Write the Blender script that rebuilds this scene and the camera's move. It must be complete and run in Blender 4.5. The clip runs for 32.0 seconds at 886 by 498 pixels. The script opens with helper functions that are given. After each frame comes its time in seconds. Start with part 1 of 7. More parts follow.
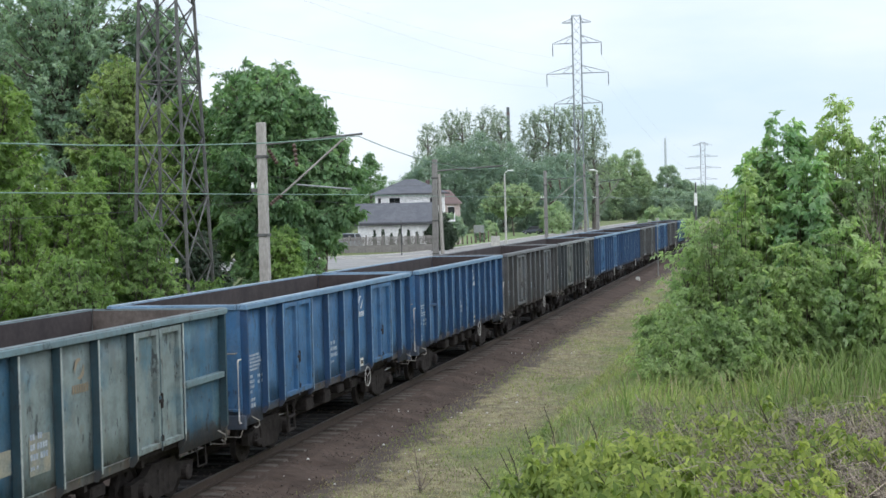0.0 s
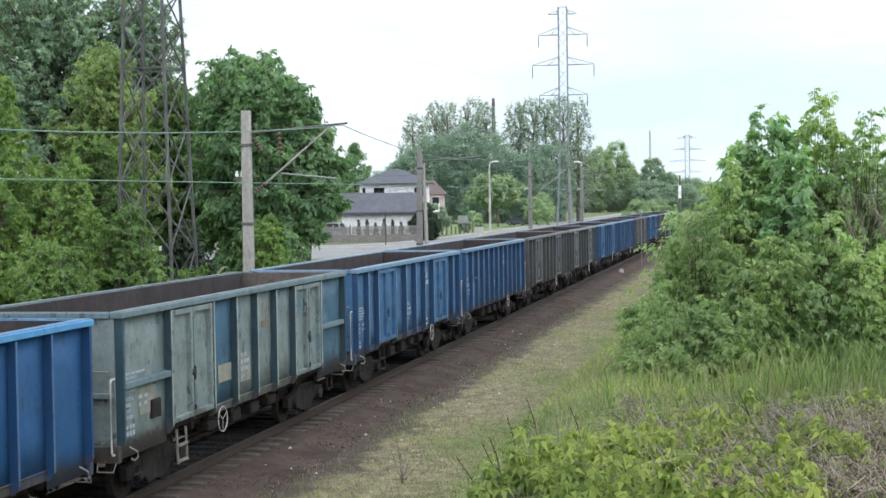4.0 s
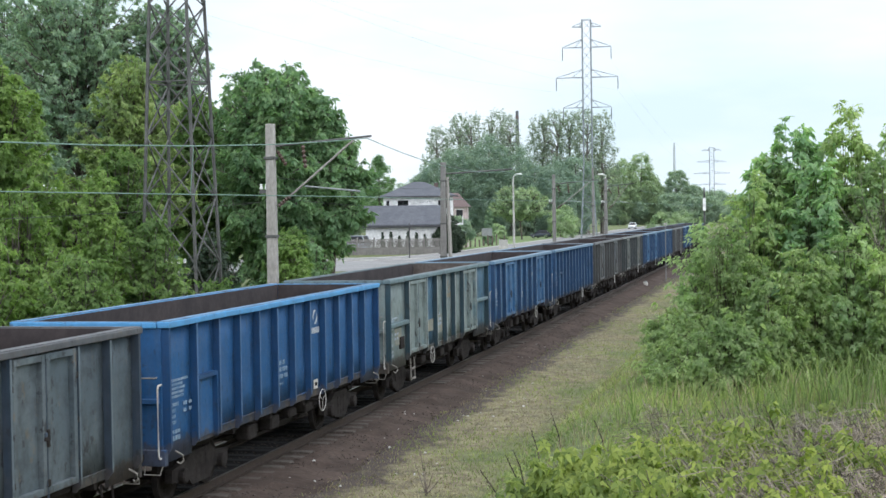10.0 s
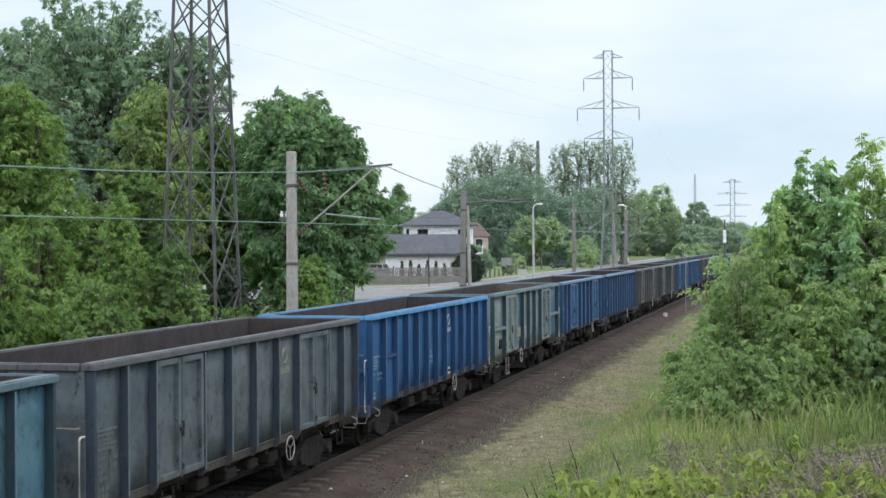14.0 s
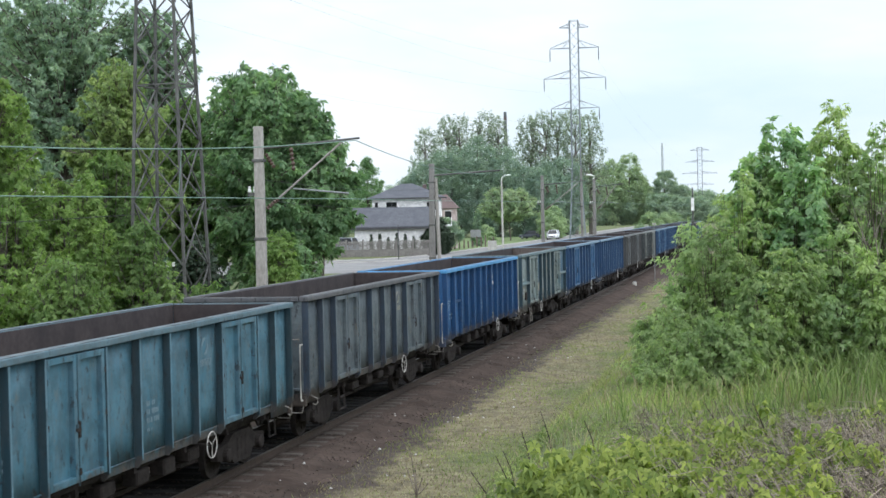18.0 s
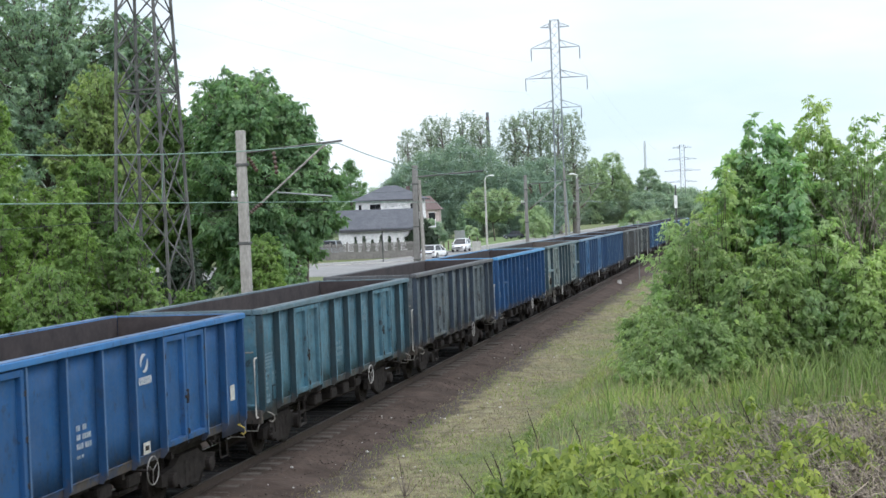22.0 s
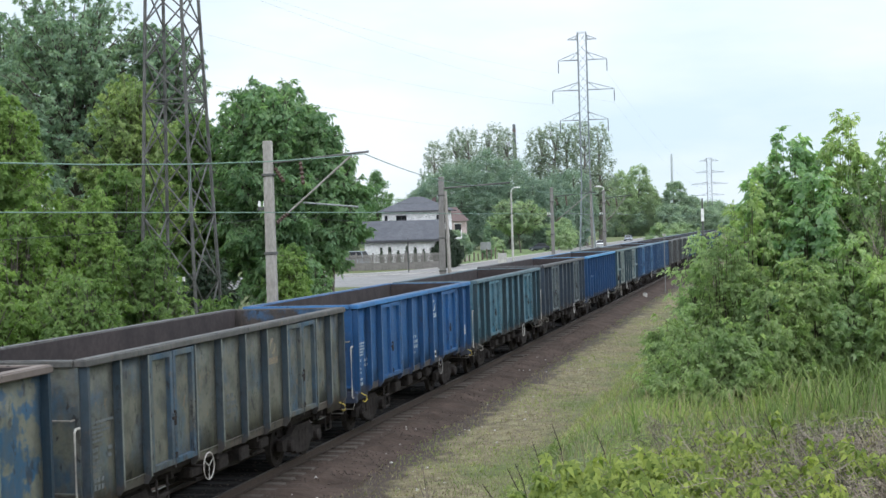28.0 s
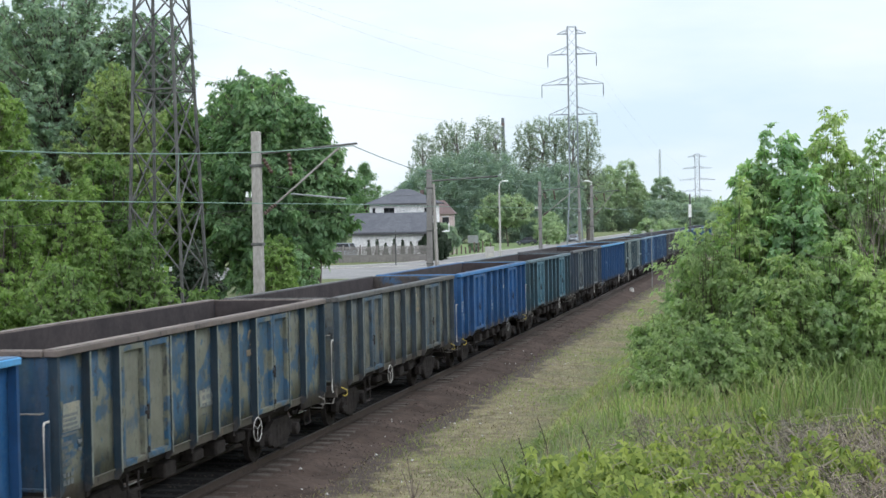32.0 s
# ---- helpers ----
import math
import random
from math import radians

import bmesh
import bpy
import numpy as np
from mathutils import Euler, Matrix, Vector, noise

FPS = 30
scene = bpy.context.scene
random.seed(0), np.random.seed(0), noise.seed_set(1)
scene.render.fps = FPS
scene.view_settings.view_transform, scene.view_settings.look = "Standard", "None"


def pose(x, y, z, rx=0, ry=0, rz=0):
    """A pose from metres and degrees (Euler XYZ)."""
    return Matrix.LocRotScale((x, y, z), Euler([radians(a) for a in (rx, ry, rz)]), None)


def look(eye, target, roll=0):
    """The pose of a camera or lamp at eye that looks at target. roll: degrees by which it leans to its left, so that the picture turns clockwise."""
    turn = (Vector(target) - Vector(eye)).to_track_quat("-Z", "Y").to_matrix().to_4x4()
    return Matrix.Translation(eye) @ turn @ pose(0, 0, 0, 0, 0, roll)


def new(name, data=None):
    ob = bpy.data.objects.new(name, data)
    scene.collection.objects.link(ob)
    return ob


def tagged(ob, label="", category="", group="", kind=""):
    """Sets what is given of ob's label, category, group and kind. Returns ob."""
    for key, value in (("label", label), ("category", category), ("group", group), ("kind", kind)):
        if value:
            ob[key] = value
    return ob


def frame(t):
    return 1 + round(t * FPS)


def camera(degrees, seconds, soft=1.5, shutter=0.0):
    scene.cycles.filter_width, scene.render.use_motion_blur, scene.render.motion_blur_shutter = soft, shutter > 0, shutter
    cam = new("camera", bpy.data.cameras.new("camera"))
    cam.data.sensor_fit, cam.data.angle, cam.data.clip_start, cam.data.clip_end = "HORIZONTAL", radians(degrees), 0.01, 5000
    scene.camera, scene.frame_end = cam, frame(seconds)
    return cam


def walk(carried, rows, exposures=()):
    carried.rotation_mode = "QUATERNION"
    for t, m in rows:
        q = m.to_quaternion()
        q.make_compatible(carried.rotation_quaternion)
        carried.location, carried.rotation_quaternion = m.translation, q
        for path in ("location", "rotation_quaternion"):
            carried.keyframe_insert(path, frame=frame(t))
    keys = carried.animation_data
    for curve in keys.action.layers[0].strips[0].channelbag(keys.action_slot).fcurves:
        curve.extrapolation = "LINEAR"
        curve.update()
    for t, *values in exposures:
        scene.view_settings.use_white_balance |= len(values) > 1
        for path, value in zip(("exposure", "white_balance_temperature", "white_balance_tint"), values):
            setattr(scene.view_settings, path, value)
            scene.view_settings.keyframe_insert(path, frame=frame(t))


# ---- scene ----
# A coal train passes a grassy bank; the camera is held by hand on the bank.
# World: x to the right of the track, y along it, z = 0 at the top of the rails.
cam = camera(33.56, 32.0, soft=1.5, shutter=0.3)
EYE = (0.0, 0.0, 5.0)
# seconds, yaw, pitch, roll
PATH = [
    (0, 12.82, -1.50, 1.45),
    (0.5, 13.03, -1.69, 1.47),
    (1, 12.99, -1.66, 1.10),
    (1.5, 12.54, -1.75, 0.98),
    (2, 12.24, -1.70, 0.96),
    (2.5, 12.14, -1.83, 0.54),
    (4.5, 12.31, -1.95, 1.11),
    (5, 12.44, -2.22, 1.32),
    (5.5, 12.45, -2.24, 1.42),
    (6, 12.26, -2.30, 1.52),
    (6.5, 12.21, -2.28, 1.09),
    (7, 12.27, -2.08, 1.04),
    (7.5, 12.46, -1.77, 1.13),
    (8, 12.64, -1.50, 0.88),
    (8.5, 12.88, -1.35, 1.04),
    (9, 13.15, -1.20, 0.79),
    (9.5, 13.18, -1.23, 0.83),
    (10, 13.14, -1.38, 0.93),
    (10.5, 12.86, -1.27, 1.19),
    (11, 12.63, -1.09, 1.07),
    (11.5, 12.87, -0.75, 1.06),
    (12, 13.45, -0.27, 0.46),
    (12.5, 13.79, -0.07, 0.41),
    (13, 13.76, -0.07, 0.42),
    (13.5, 13.90, -0.03, 0.96),
    (14, 13.91, -0.24, 0.32),
    (14.5, 13.45, -0.54, 0.87),
    (16.5, 12.37, -1.15, 0.77),
    (17, 12.31, -1.23, 0.95),
    (17.5, 12.39, -1.33, 1.05),
    (18, 12.70, -1.33, 1.29),
    (18.5, 12.94, -1.35, 1.31),
    (19, 12.94, -1.48, 0.79),
    (19.5, 12.83, -1.53, 0.87),
    (20, 12.47, -1.59, 1.42),
    (20.5, 12.11, -1.55, 1.66),
    (21, 12.07, -1.42, 1.77),
    (21.5, 12.01, -1.33, 2.04),
    (22, 12.07, -1.30, 2.19),
    (22.5, 12.50, -1.41, 2.35),
    (23, 12.68, -1.54, 2.01),
    (23.5, 12.74, -1.46, 1.70),
    (24, 12.91, -1.34, 1.44),
    (24.5, 13.49, -1.13, 1.44),
    (26.5, 13.35, -0.97, 0.41),
    (27, 13.23, -1.06, 0.64),
    (27.5, 13.13, -0.94, 0.52),
    (28, 13.08, -0.82, 1.77),
    (28.5, 13.17, -0.58, 1.71),
    (29, 13.26, -0.46, 1.33),
    (29.5, 13.18, -0.45, 1.06),
    (30, 13.06, -0.61, 1.30),
    (30.5, 13.06, -0.78, 1.16),
    (31, 12.92, -1.02, -0.03),
    (31.5, 12.47, -1.05, 0.54),
    (32, 12.60, -1.11, 1.12),
]
EXPOSURE = [(0, 0.28), (1, 0.45), (5, 0.47), (6, 0.52), (9, 0.47), (10, 0.40), (12, 0.31), (14, 0.20), (18, 0.36), (24, 0.41), (28, 0.32), (32, 0.29)]
walk(cam, [(t, pose(*EYE, 90 + p, r, y)) for t, y, p, r in PATH], [(t, e, 6030, 14) for t, e in EXPOSURE])

TRACK_X = -11.47      # centre line of the track
PITCH = 14.04         # length of a wagon over its buffers
GAUGE = 0.7525


def train_y(t):
    """Front end of the green-grey wagon at t seconds."""
    return 25.70 + 2.208 * t + 0.0197 * t * t


# ------------------------------------------------------------------ light
def make_world():
    w = bpy.data.worlds.new("overcast_sky")
    w.use_nodes = True
    nt = w.node_tree
    n, l = nt.nodes, nt.links
    n.clear()
    out = n.new("ShaderNodeOutputWorld")
    bg = n.new("ShaderNodeBackground")
    sky = n.new("ShaderNodeTexSky")
    sky.sky_type = "NISHITA"
    sky.sun_disc = False
    sky.sun_elevation = radians(61)
    sky.sun_rotation = radians(133)
    sky.air_density = 1.0
    sky.dust_density = 2.5
    dim = n.new("ShaderNodeVectorMath")
    dim.operation = "SCALE"
    dim.inputs["Scale"].default_value = 0.085
    l.new(sky.outputs[0], dim.inputs[0])
    co = n.new("ShaderNodeTexCoord")
    mp = n.new("ShaderNodeMapping")
    mp.inputs["Scale"].default_value = (1.2, 1.2, 4.2)
    l.new(co.outputs["Generated"], mp.inputs[0])
    cl = n.new("ShaderNodeTexNoise")
    cl.inputs["Scale"].default_value = 2.3
    cl.inputs["Detail"].default_value = 6
    cl.inputs["Roughness"].default_value = 0.52
    l.new(mp.outputs[0], cl.inputs["Vector"])
    cr = n.new("ShaderNodeValToRGB")
    cr.color_ramp.elements[0].position = 0.36
    cr.color_ramp.elements[0].color = (0.67, 0.80, 0.83, 1)
    cr.color_ramp.elements[1].position = 0.62
    cr.color_ramp.elements[1].color = (0.90, 0.95, 0.95, 1)
    l.new(cl.outputs[0], cr.inputs[0])
    mx = n.new("ShaderNodeMix")
    mx.data_type = "RGBA"
    mx.inputs["Factor"].default_value = 0.88
    l.new(dim.outputs[0], mx.inputs["A"])
    l.new(cr.outputs[0], mx.inputs["B"])
    l.new(mx.outputs["Result"], bg.inputs["Color"])
    bg.inputs["Strength"].default_value = 1.0
    l.new(bg.outputs[0], out.inputs[0])
    scene.world = w


make_world()
sun_data = bpy.data.lights.new("sun", "SUN")
sun_data.energy = 2.3
sun_data.angle = radians(115)
sun_data.color = (1.0, 0.975, 0.94)
sun = new("sun", sun_data)
sun.matrix_world = look((36, -34, 86), (0, 0, 0))
scene.view_settings.exposure = 0.28


# -------------------------------------------------------------- materials
def mat_base(name):
    m = bpy.data.materials.new(name)
    m.use_nodes = True
    nt = m.node_tree
    nt.nodes.clear()
    out = nt.nodes.new("ShaderNodeOutputMaterial")
    bs = nt.nodes.new("ShaderNodeBsdfPrincipled")
    nt.links.new(bs.outputs[0], out.inputs[0])
    return m, nt, bs, out


def node(nt, kind, **inputs):
    nd = nt.nodes.new(kind)
    for k, v in inputs.items():
        nd.inputs[k.replace("_", " ")].default_value = v
    return nd


def ramp(nt, fac, stops):
    r = nt.nodes.new("ShaderNodeValToRGB")
    e = r.color_ramp.elements
    while len(e) < len(stops):
        e.new(0.5)
    for el, (p, c) in zip(e, stops):
        el.position = p
        el.color = (*c, 1) if len(c) == 3 else c
    nt.links.new(fac, r.inputs[0])
    return r.outputs[0]


def mixc(nt, fac, a, b, mode="MIX"):
    m = nt.nodes.new("ShaderNodeMix")
    m.data_type = "RGBA"
    m.blend_type = mode
    for sock, v in ((m.inputs["Factor"], fac), (m.inputs["A"], a), (m.inputs["B"], b)):
        if isinstance(v, (int, float)):
            sock.default_value = v
        elif isinstance(v, tuple):
            sock.default_value = (*v, 1)
        else:
            nt.links.new(v, sock)
    return m.outputs["Result"]


def coords(nt, scale=(1, 1, 1), offset=(0, 0, 0), kind="Object"):
    c = nt.nodes.new("ShaderNodeTexCoord")
    m = nt.nodes.new("ShaderNodeMapping")
    m.inputs["Scale"].default_value = scale
    m.inputs["Location"].default_value = offset
    nt.links.new(c.outputs[kind], m.inputs[0])
    return m.outputs[0]


def noise_tex(nt, vec, scale, detail=4, rough=0.55):
    t = node(nt, "ShaderNodeTexNoise", Scale=scale, Detail=detail, Roughness=rough)
    nt.links.new(vec, t.inputs["Vector"])
    return t.outputs[0]


def bump(nt, bs, height, strength=0.3, dist=0.02):
    b = node(nt, "ShaderNodeBump", Strength=strength, Distance=dist)
    nt.links.new(height, b.inputs["Height"])
    nt.links.new(b.outputs[0], bs.inputs["Normal"])


def simple(name, col, col2=None, rough=0.7, metal=0.0, scale=6.0, stretch=(1, 1, 1), bumpy=0.15, dist=0.01, world=False):
    """A surface that varies between two colours at two scales."""
    m, nt, bs, out = mat_base(name)
    col2 = col2 or tuple(c * 0.7 for c in col)
    if world:
        g = nt.nodes.new("ShaderNodeNewGeometry")
        mp = nt.nodes.new("ShaderNodeMapping")
        mp.inputs["Scale"].default_value = stretch
        nt.links.new(g.outputs["Position"], mp.inputs[0])
        v = mp.outputs[0]
    else:
        v = coords(nt, stretch)
    a = noise_tex(nt, v, scale, 5)
    b = noise_tex(nt, v, scale * 6.3, 3)
    c = ramp(nt, a, [(0.32, col), (0.68, col2)])
    d = ramp(nt, b, [(0.3, (0.78, 0.78, 0.78)), (0.7, (1.15, 1.15, 1.15))])
    nt.links.new(mixc(nt, 1.0, c, d, "MULTIPLY"), bs.inputs["Base Color"])
    bs.inputs["Roughness"].default_value = rough
    bs.inputs["Metallic"].default_value = metal
    if bumpy:
        bump(nt, bs, b, bumpy, dist)
    return m


def paint(name, base, second, patch=0.5, soft=0.08, dirt=0.35, seed=0.0, rust=(0.07, 0.045, 0.03), patch_scale=1.1, dust=(0.16, 0.13, 0.11), bays=0.05):
    """Old paint on sheet steel: a second coat in patches, streaks, rust low down on the sheets, dust."""
    m, nt, bs, out = mat_base(name)
    v = coords(nt, (1, 1, 1), (seed, seed * 1.7, seed * 0.6))
    vs = coords(nt, (3.0, 3.0, 0.45), (seed * 2, seed, 0))
    big = noise_tex(nt, v, patch_scale, 6, 0.6)
    streak = noise_tex(nt, vs, 2.6, 5, 0.6)
    fine = noise_tex(nt, v, 16.0, 4, 0.6)
    info = nt.nodes.new("ShaderNodeObjectInfo")
    shift = node(nt, "ShaderNodeMapRange", To_Min=-bays, To_Max=bays)
    nt.links.new(info.outputs["Random"], shift.inputs["Value"])
    moved = nt.nodes.new("ShaderNodeMath")
    nt.links.new(big, moved.inputs[0])
    nt.links.new(shift.outputs[0], moved.inputs[1])
    pm = ramp(nt, moved.outputs[0], [(patch - soft, (1, 1, 1)), (patch + soft, (0, 0, 0))])
    c = mixc(nt, pm, base, second)
    sm = ramp(nt, streak, [(0.42, (0, 0, 0)), (0.75, (dirt, dirt, dirt))])
    c = mixc(nt, sm, c, dust)
    chips = ramp(nt, fine, [(0.66, (0, 0, 0)), (0.72, (0.75, 0.75, 0.75))])
    gate = ramp(nt, streak, [(0.5, (0, 0, 0)), (0.62, (1, 1, 1))])
    c = mixc(nt, mixc(nt, 1.0, chips, gate, "MULTIPLY"), c, rust)
    sv = coords(nt, (7.0, 7.0, 1.6), (seed, 0, seed))
    cut = ramp(nt, noise_tex(nt, sv, 2.2, 3, 0.5), [(0.69, (0, 0, 0)), (0.73, (min(0.9, dirt * 1.8),) * 3)])
    c = mixc(nt, cut, c, (0.035, 0.035, 0.04))
    zs = nt.nodes.new("ShaderNodeSeparateXYZ")
    tc = nt.nodes.new("ShaderNodeTexCoord")
    nt.links.new(tc.outputs["Object"], zs.inputs[0])
    mr = nt.nodes.new("ShaderNodeMapRange")
    mr.inputs["From Min"].default_value = 1.0
    mr.inputs["From Max"].default_value = 1.55
    mr.inputs["To Min"].default_value = 0.36
    mr.inputs["To Max"].default_value = -0.30
    nt.links.new(zs.outputs["Z"], mr.inputs["Value"])
    ad = nt.nodes.new("ShaderNodeMath")
    nt.links.new(mr.outputs[0], ad.inputs[0])
    nt.links.new(noise_tex(nt, v, 3.2, 6, 0.7), ad.inputs[1])
    splash = ramp(nt, ad.outputs[0], [(0.58, (0, 0, 0)), (0.70, (min(0.9, 0.5 + dirt),) * 3)])
    c = mixc(nt, splash, c, (0.085, 0.070, 0.060))
    scuff = ramp(nt, noise_tex(nt, v, 5.0, 6, 0.7), [(0.60, (0, 0, 0)), (0.68, (0.4 + dirt * 0.5,) * 3)])
    c = mixc(nt, scuff, c, tuple(0.55 * k + 0.05 for k in second))
    v2 = coords(nt, (1, 1, 1), (seed * 3.1 + 5, seed, seed * 2.3))
    blot = ramp(nt, noise_tex(nt, v2, 2.4, 7, 0.72), [(0.44, (0, 0, 0)), (0.60, (min(0.85, dirt * 1.5),) * 3)])
    c = mixc(nt, blot, c, tuple(0.38 * k + 0.012 for k in base))
    v3 = coords(nt, (1.0, 1.0, 0.45), (seed, seed * 2.9 + 3, seed))
    spots = ramp(nt, noise_tex(nt, v3, 5.5, 6, 0.70), [(0.595, (0, 0, 0)), (0.62, (min(0.95, 0.2 + dirt * 1.5),) * 3)])
    c = mixc(nt, spots, c, (0.026, 0.027, 0.03))
    v4 = coords(nt, (1.0, 1.0, 0.6), (seed * 1.3, 11, seed * 4))
    ochre = ramp(nt, noise_tex(nt, v4, 5.0, 6, 0.72), [(0.59, (0, 0, 0)), (0.66, (min(0.7, dirt * dirt * 2.2),) * 3)])
    c = mixc(nt, ochre, c, (0.20, 0.145, 0.085))
    var = ramp(nt, fine, [(0.3, (0.88, 0.88, 0.88)), (0.7, (1.08, 1.08, 1.08))])
    c = mixc(nt, 1.0, c, var, "MULTIPLY")
    nt.links.new(c, bs.inputs["Base Color"])
    rr = ramp(nt, fine, [(0.3, (0.48, 0.48, 0.48)), (0.75, (0.75, 0.75, 0.75))])
    nt.links.new(rr, bs.inputs["Roughness"])
    bs.inputs["Specular IOR Level"].default_value = 0.35
    bump(nt, bs, streak, 0.12, 0.02)
    return m


def leaf_mat(name, dark, light, trans=0.3, patch=0.55):
    """Leaves that differ one from another, and let some light through."""
    m, nt, bs, out = mat_base(name)
    g = nt.nodes.new("ShaderNodeNewGeometry")
    big = noise_tex(nt, g.outputs["Position"], patch, 3)
    c = ramp(nt, g.outputs["Random Per Island"], [(0.0, dark), (1.0, light)])
    d = ramp(nt, big, [(0.35, (0.75, 0.8, 0.75)), (0.65, (1.2, 1.15, 1.05))])
    c = mixc(nt, 1.0, c, d, "MULTIPLY")
    nt.links.new(c, bs.inputs["Base Color"])
    bs.inputs["Roughness"].default_value = 0.55
    bs.inputs["Specular IOR Level"].default_value = 0.3
    tr = nt.nodes.new("ShaderNodeBsdfTranslucent")
    nt.links.new(mixc(nt, 1.0, c, (1.1, 1.2, 0.72), "MULTIPLY"), tr.inputs[0])
    mx = nt.nodes.new("ShaderNodeMixShader")
    mx.inputs[0].default_value = trans
    nt.links.new(bs.outputs[0], mx.inputs[1])
    nt.links.new(tr.outputs[0], mx.inputs[2])
    nt.links.new(mx.outputs[0], out.inputs[0])
    return m


def ground_mat():
    """Dry trodden grass by the track, greener ground elsewhere."""
    m, nt, bs, out = mat_base("grassy_ground")
    g = nt.nodes.new("ShaderNodeNewGeometry")
    p = g.outputs["Position"]
    a = noise_tex(nt, p, 0.35, 5, 0.6)
    b = noise_tex(nt, p, 3.5, 5, 0.65)
    c = noise_tex(nt, p, 28.0, 3, 0.6)
    dry = ramp(nt, b, [(0.34, (0.09, 0.072, 0.046)), (0.48, (0.19, 0.16, 0.092)), (0.66, (0.28, 0.26, 0.14))])
    green = ramp(nt, b, [(0.3, (0.075, 0.10, 0.03)), (0.7, (0.16, 0.19, 0.065))])
    sep = nt.nodes.new("ShaderNodeSeparateXYZ")
    nt.links.new(p, sep.inputs[0])
    off = nt.nodes.new("ShaderNodeMath")
    off.inputs[1].default_value = 11.47
    nt.links.new(sep.outputs["X"], off.inputs[0])
    dist = nt.nodes.new("ShaderNodeMath")
    dist.operation = "ABSOLUTE"
    nt.links.new(off.outputs[0], dist.inputs[0])
    side = nt.nodes.new("ShaderNodeMapRange")
    side.inputs["From Min"].default_value = 3.5
    side.inputs["From Max"].default_value = 6.7
    side.inputs["To Min"].default_value = -0.20
    side.inputs["To Max"].default_value = 0.14
    nt.links.new(dist.outputs[0], side.inputs["Value"])
    add = nt.nodes.new("ShaderNodeMath")
    nt.links.new(a, add.inputs[0])
    nt.links.new(side.outputs[0], add.inputs[1])
    sel = ramp(nt, add.outputs[0], [(0.40, (0, 0, 0)), (0.62, (1, 1, 1))])
    col = mixc(nt, sel, dry, green)
    edge = nt.nodes.new("ShaderNodeMapRange")
    edge.inputs["From Min"].default_value = 1.9
    edge.inputs["From Max"].default_value = 4.3
    edge.inputs["To Min"].default_value = 0.42
    edge.inputs["To Max"].default_value = -0.28
    nt.links.new(dist.outputs[0], edge.inputs["Value"])
    ea = nt.nodes.new("ShaderNodeMath")
    nt.links.new(edge.outputs[0], ea.inputs[0])
    nt.links.new(noise_tex(nt, p, 0.9, 6, 0.65), ea.inputs[1])
    col = mixc(nt, ramp(nt, ea.outputs[0], [(0.49, (0, 0, 0)), (0.60, (1, 1, 1))]), col, (0.068, 0.050, 0.039))
    col = mixc(nt, 1.0, col, ramp(nt, c, [(0.3, (0.55, 0.55, 0.55)), (0.7, (1.3, 1.3, 1.3))]), "MULTIPLY")
    nt.links.new(col, bs.inputs["Base Color"])
    bs.inputs["Roughness"].default_value = 0.95
    bump(nt, bs, c, 0.5, 0.04)
    return m


M = {}


def matt(m, level):
    """Less gloss on a grimy or sooty surface."""
    m.node_tree.nodes["Principled BSDF"].inputs["Specular IOR Level"].default_value = level
    return m


def shaded_middle(m, shift, kind="World"):
    """Darkens the colour between the rails for the shade under the train."""
    nt = m.node_tree
    bs = nt.nodes["Principled BSDF"]
    old = bs.inputs["Base Color"].links[0].from_socket
    sep = nt.nodes.new("ShaderNodeSeparateXYZ")
    if kind == "World":
        nt.links.new(nt.nodes.new("ShaderNodeNewGeometry").outputs["Position"], sep.inputs[0])
    else:
        nt.links.new(nt.nodes.new("ShaderNodeTexCoord").outputs["Object"], sep.inputs[0])
    add = nt.nodes.new("ShaderNodeMath")
    add.inputs[1].default_value = shift
    nt.links.new(sep.outputs["X"], add.inputs[0])
    dist = nt.nodes.new("ShaderNodeMath")
    dist.operation = "ABSOLUTE"
    nt.links.new(add.outputs[0], dist.inputs[0])
    nt.links.new(mixc(nt, ramp(nt, dist.outputs[0], [(0.62, (1, 1, 1)), (0.86, (0, 0, 0))]), old, (0.022, 0.020, 0.020)), bs.inputs["Base Color"])
    return m


M["ground"] = ground_mat()
M["ballast"] = shaded_middle(matt(simple("oily_ballast", (0.052, 0.038, 0.031), (0.10, 0.074, 0.061), 0.95, scale=1.2, bumpy=0.6, dist=0.03, world=True), 0.15), -TRACK_X)
M["stone"] = simple("ballast_stone", (0.062, 0.048, 0.040), (0.118, 0.094, 0.080), 0.9, scale=9, world=True)
M["pale_stone"] = simple("pale_stone", (0.5, 0.49, 0.46), (0.62, 0.6, 0.57), 0.85)
M["sleeper"] = shaded_middle(simple("dusty_concrete", (0.05, 0.04, 0.033), (0.10, 0.084, 0.07), 0.9, scale=5), 0.0, "Object")
M["rail"] = simple("rusty_rail", (0.045, 0.032, 0.026), (0.075, 0.053, 0.042), 0.75, 0.2, scale=8)
M["rail_head"] = simple("worn_rail_head", (0.3, 0.28, 0.26), (0.2, 0.18, 0.16), 0.4, 0.8, scale=8)
M["concrete"] = simple("weathered_concrete", (0.40, 0.38, 0.35), (0.27, 0.25, 0.225), 0.9, scale=2.5, stretch=(1, 1, 0.4))
M["concrete_grey"] = simple("sooty_concrete", (0.27, 0.26, 0.25), (0.19, 0.18, 0.17), 0.9, scale=2.5, stretch=(1, 1, 0.4))
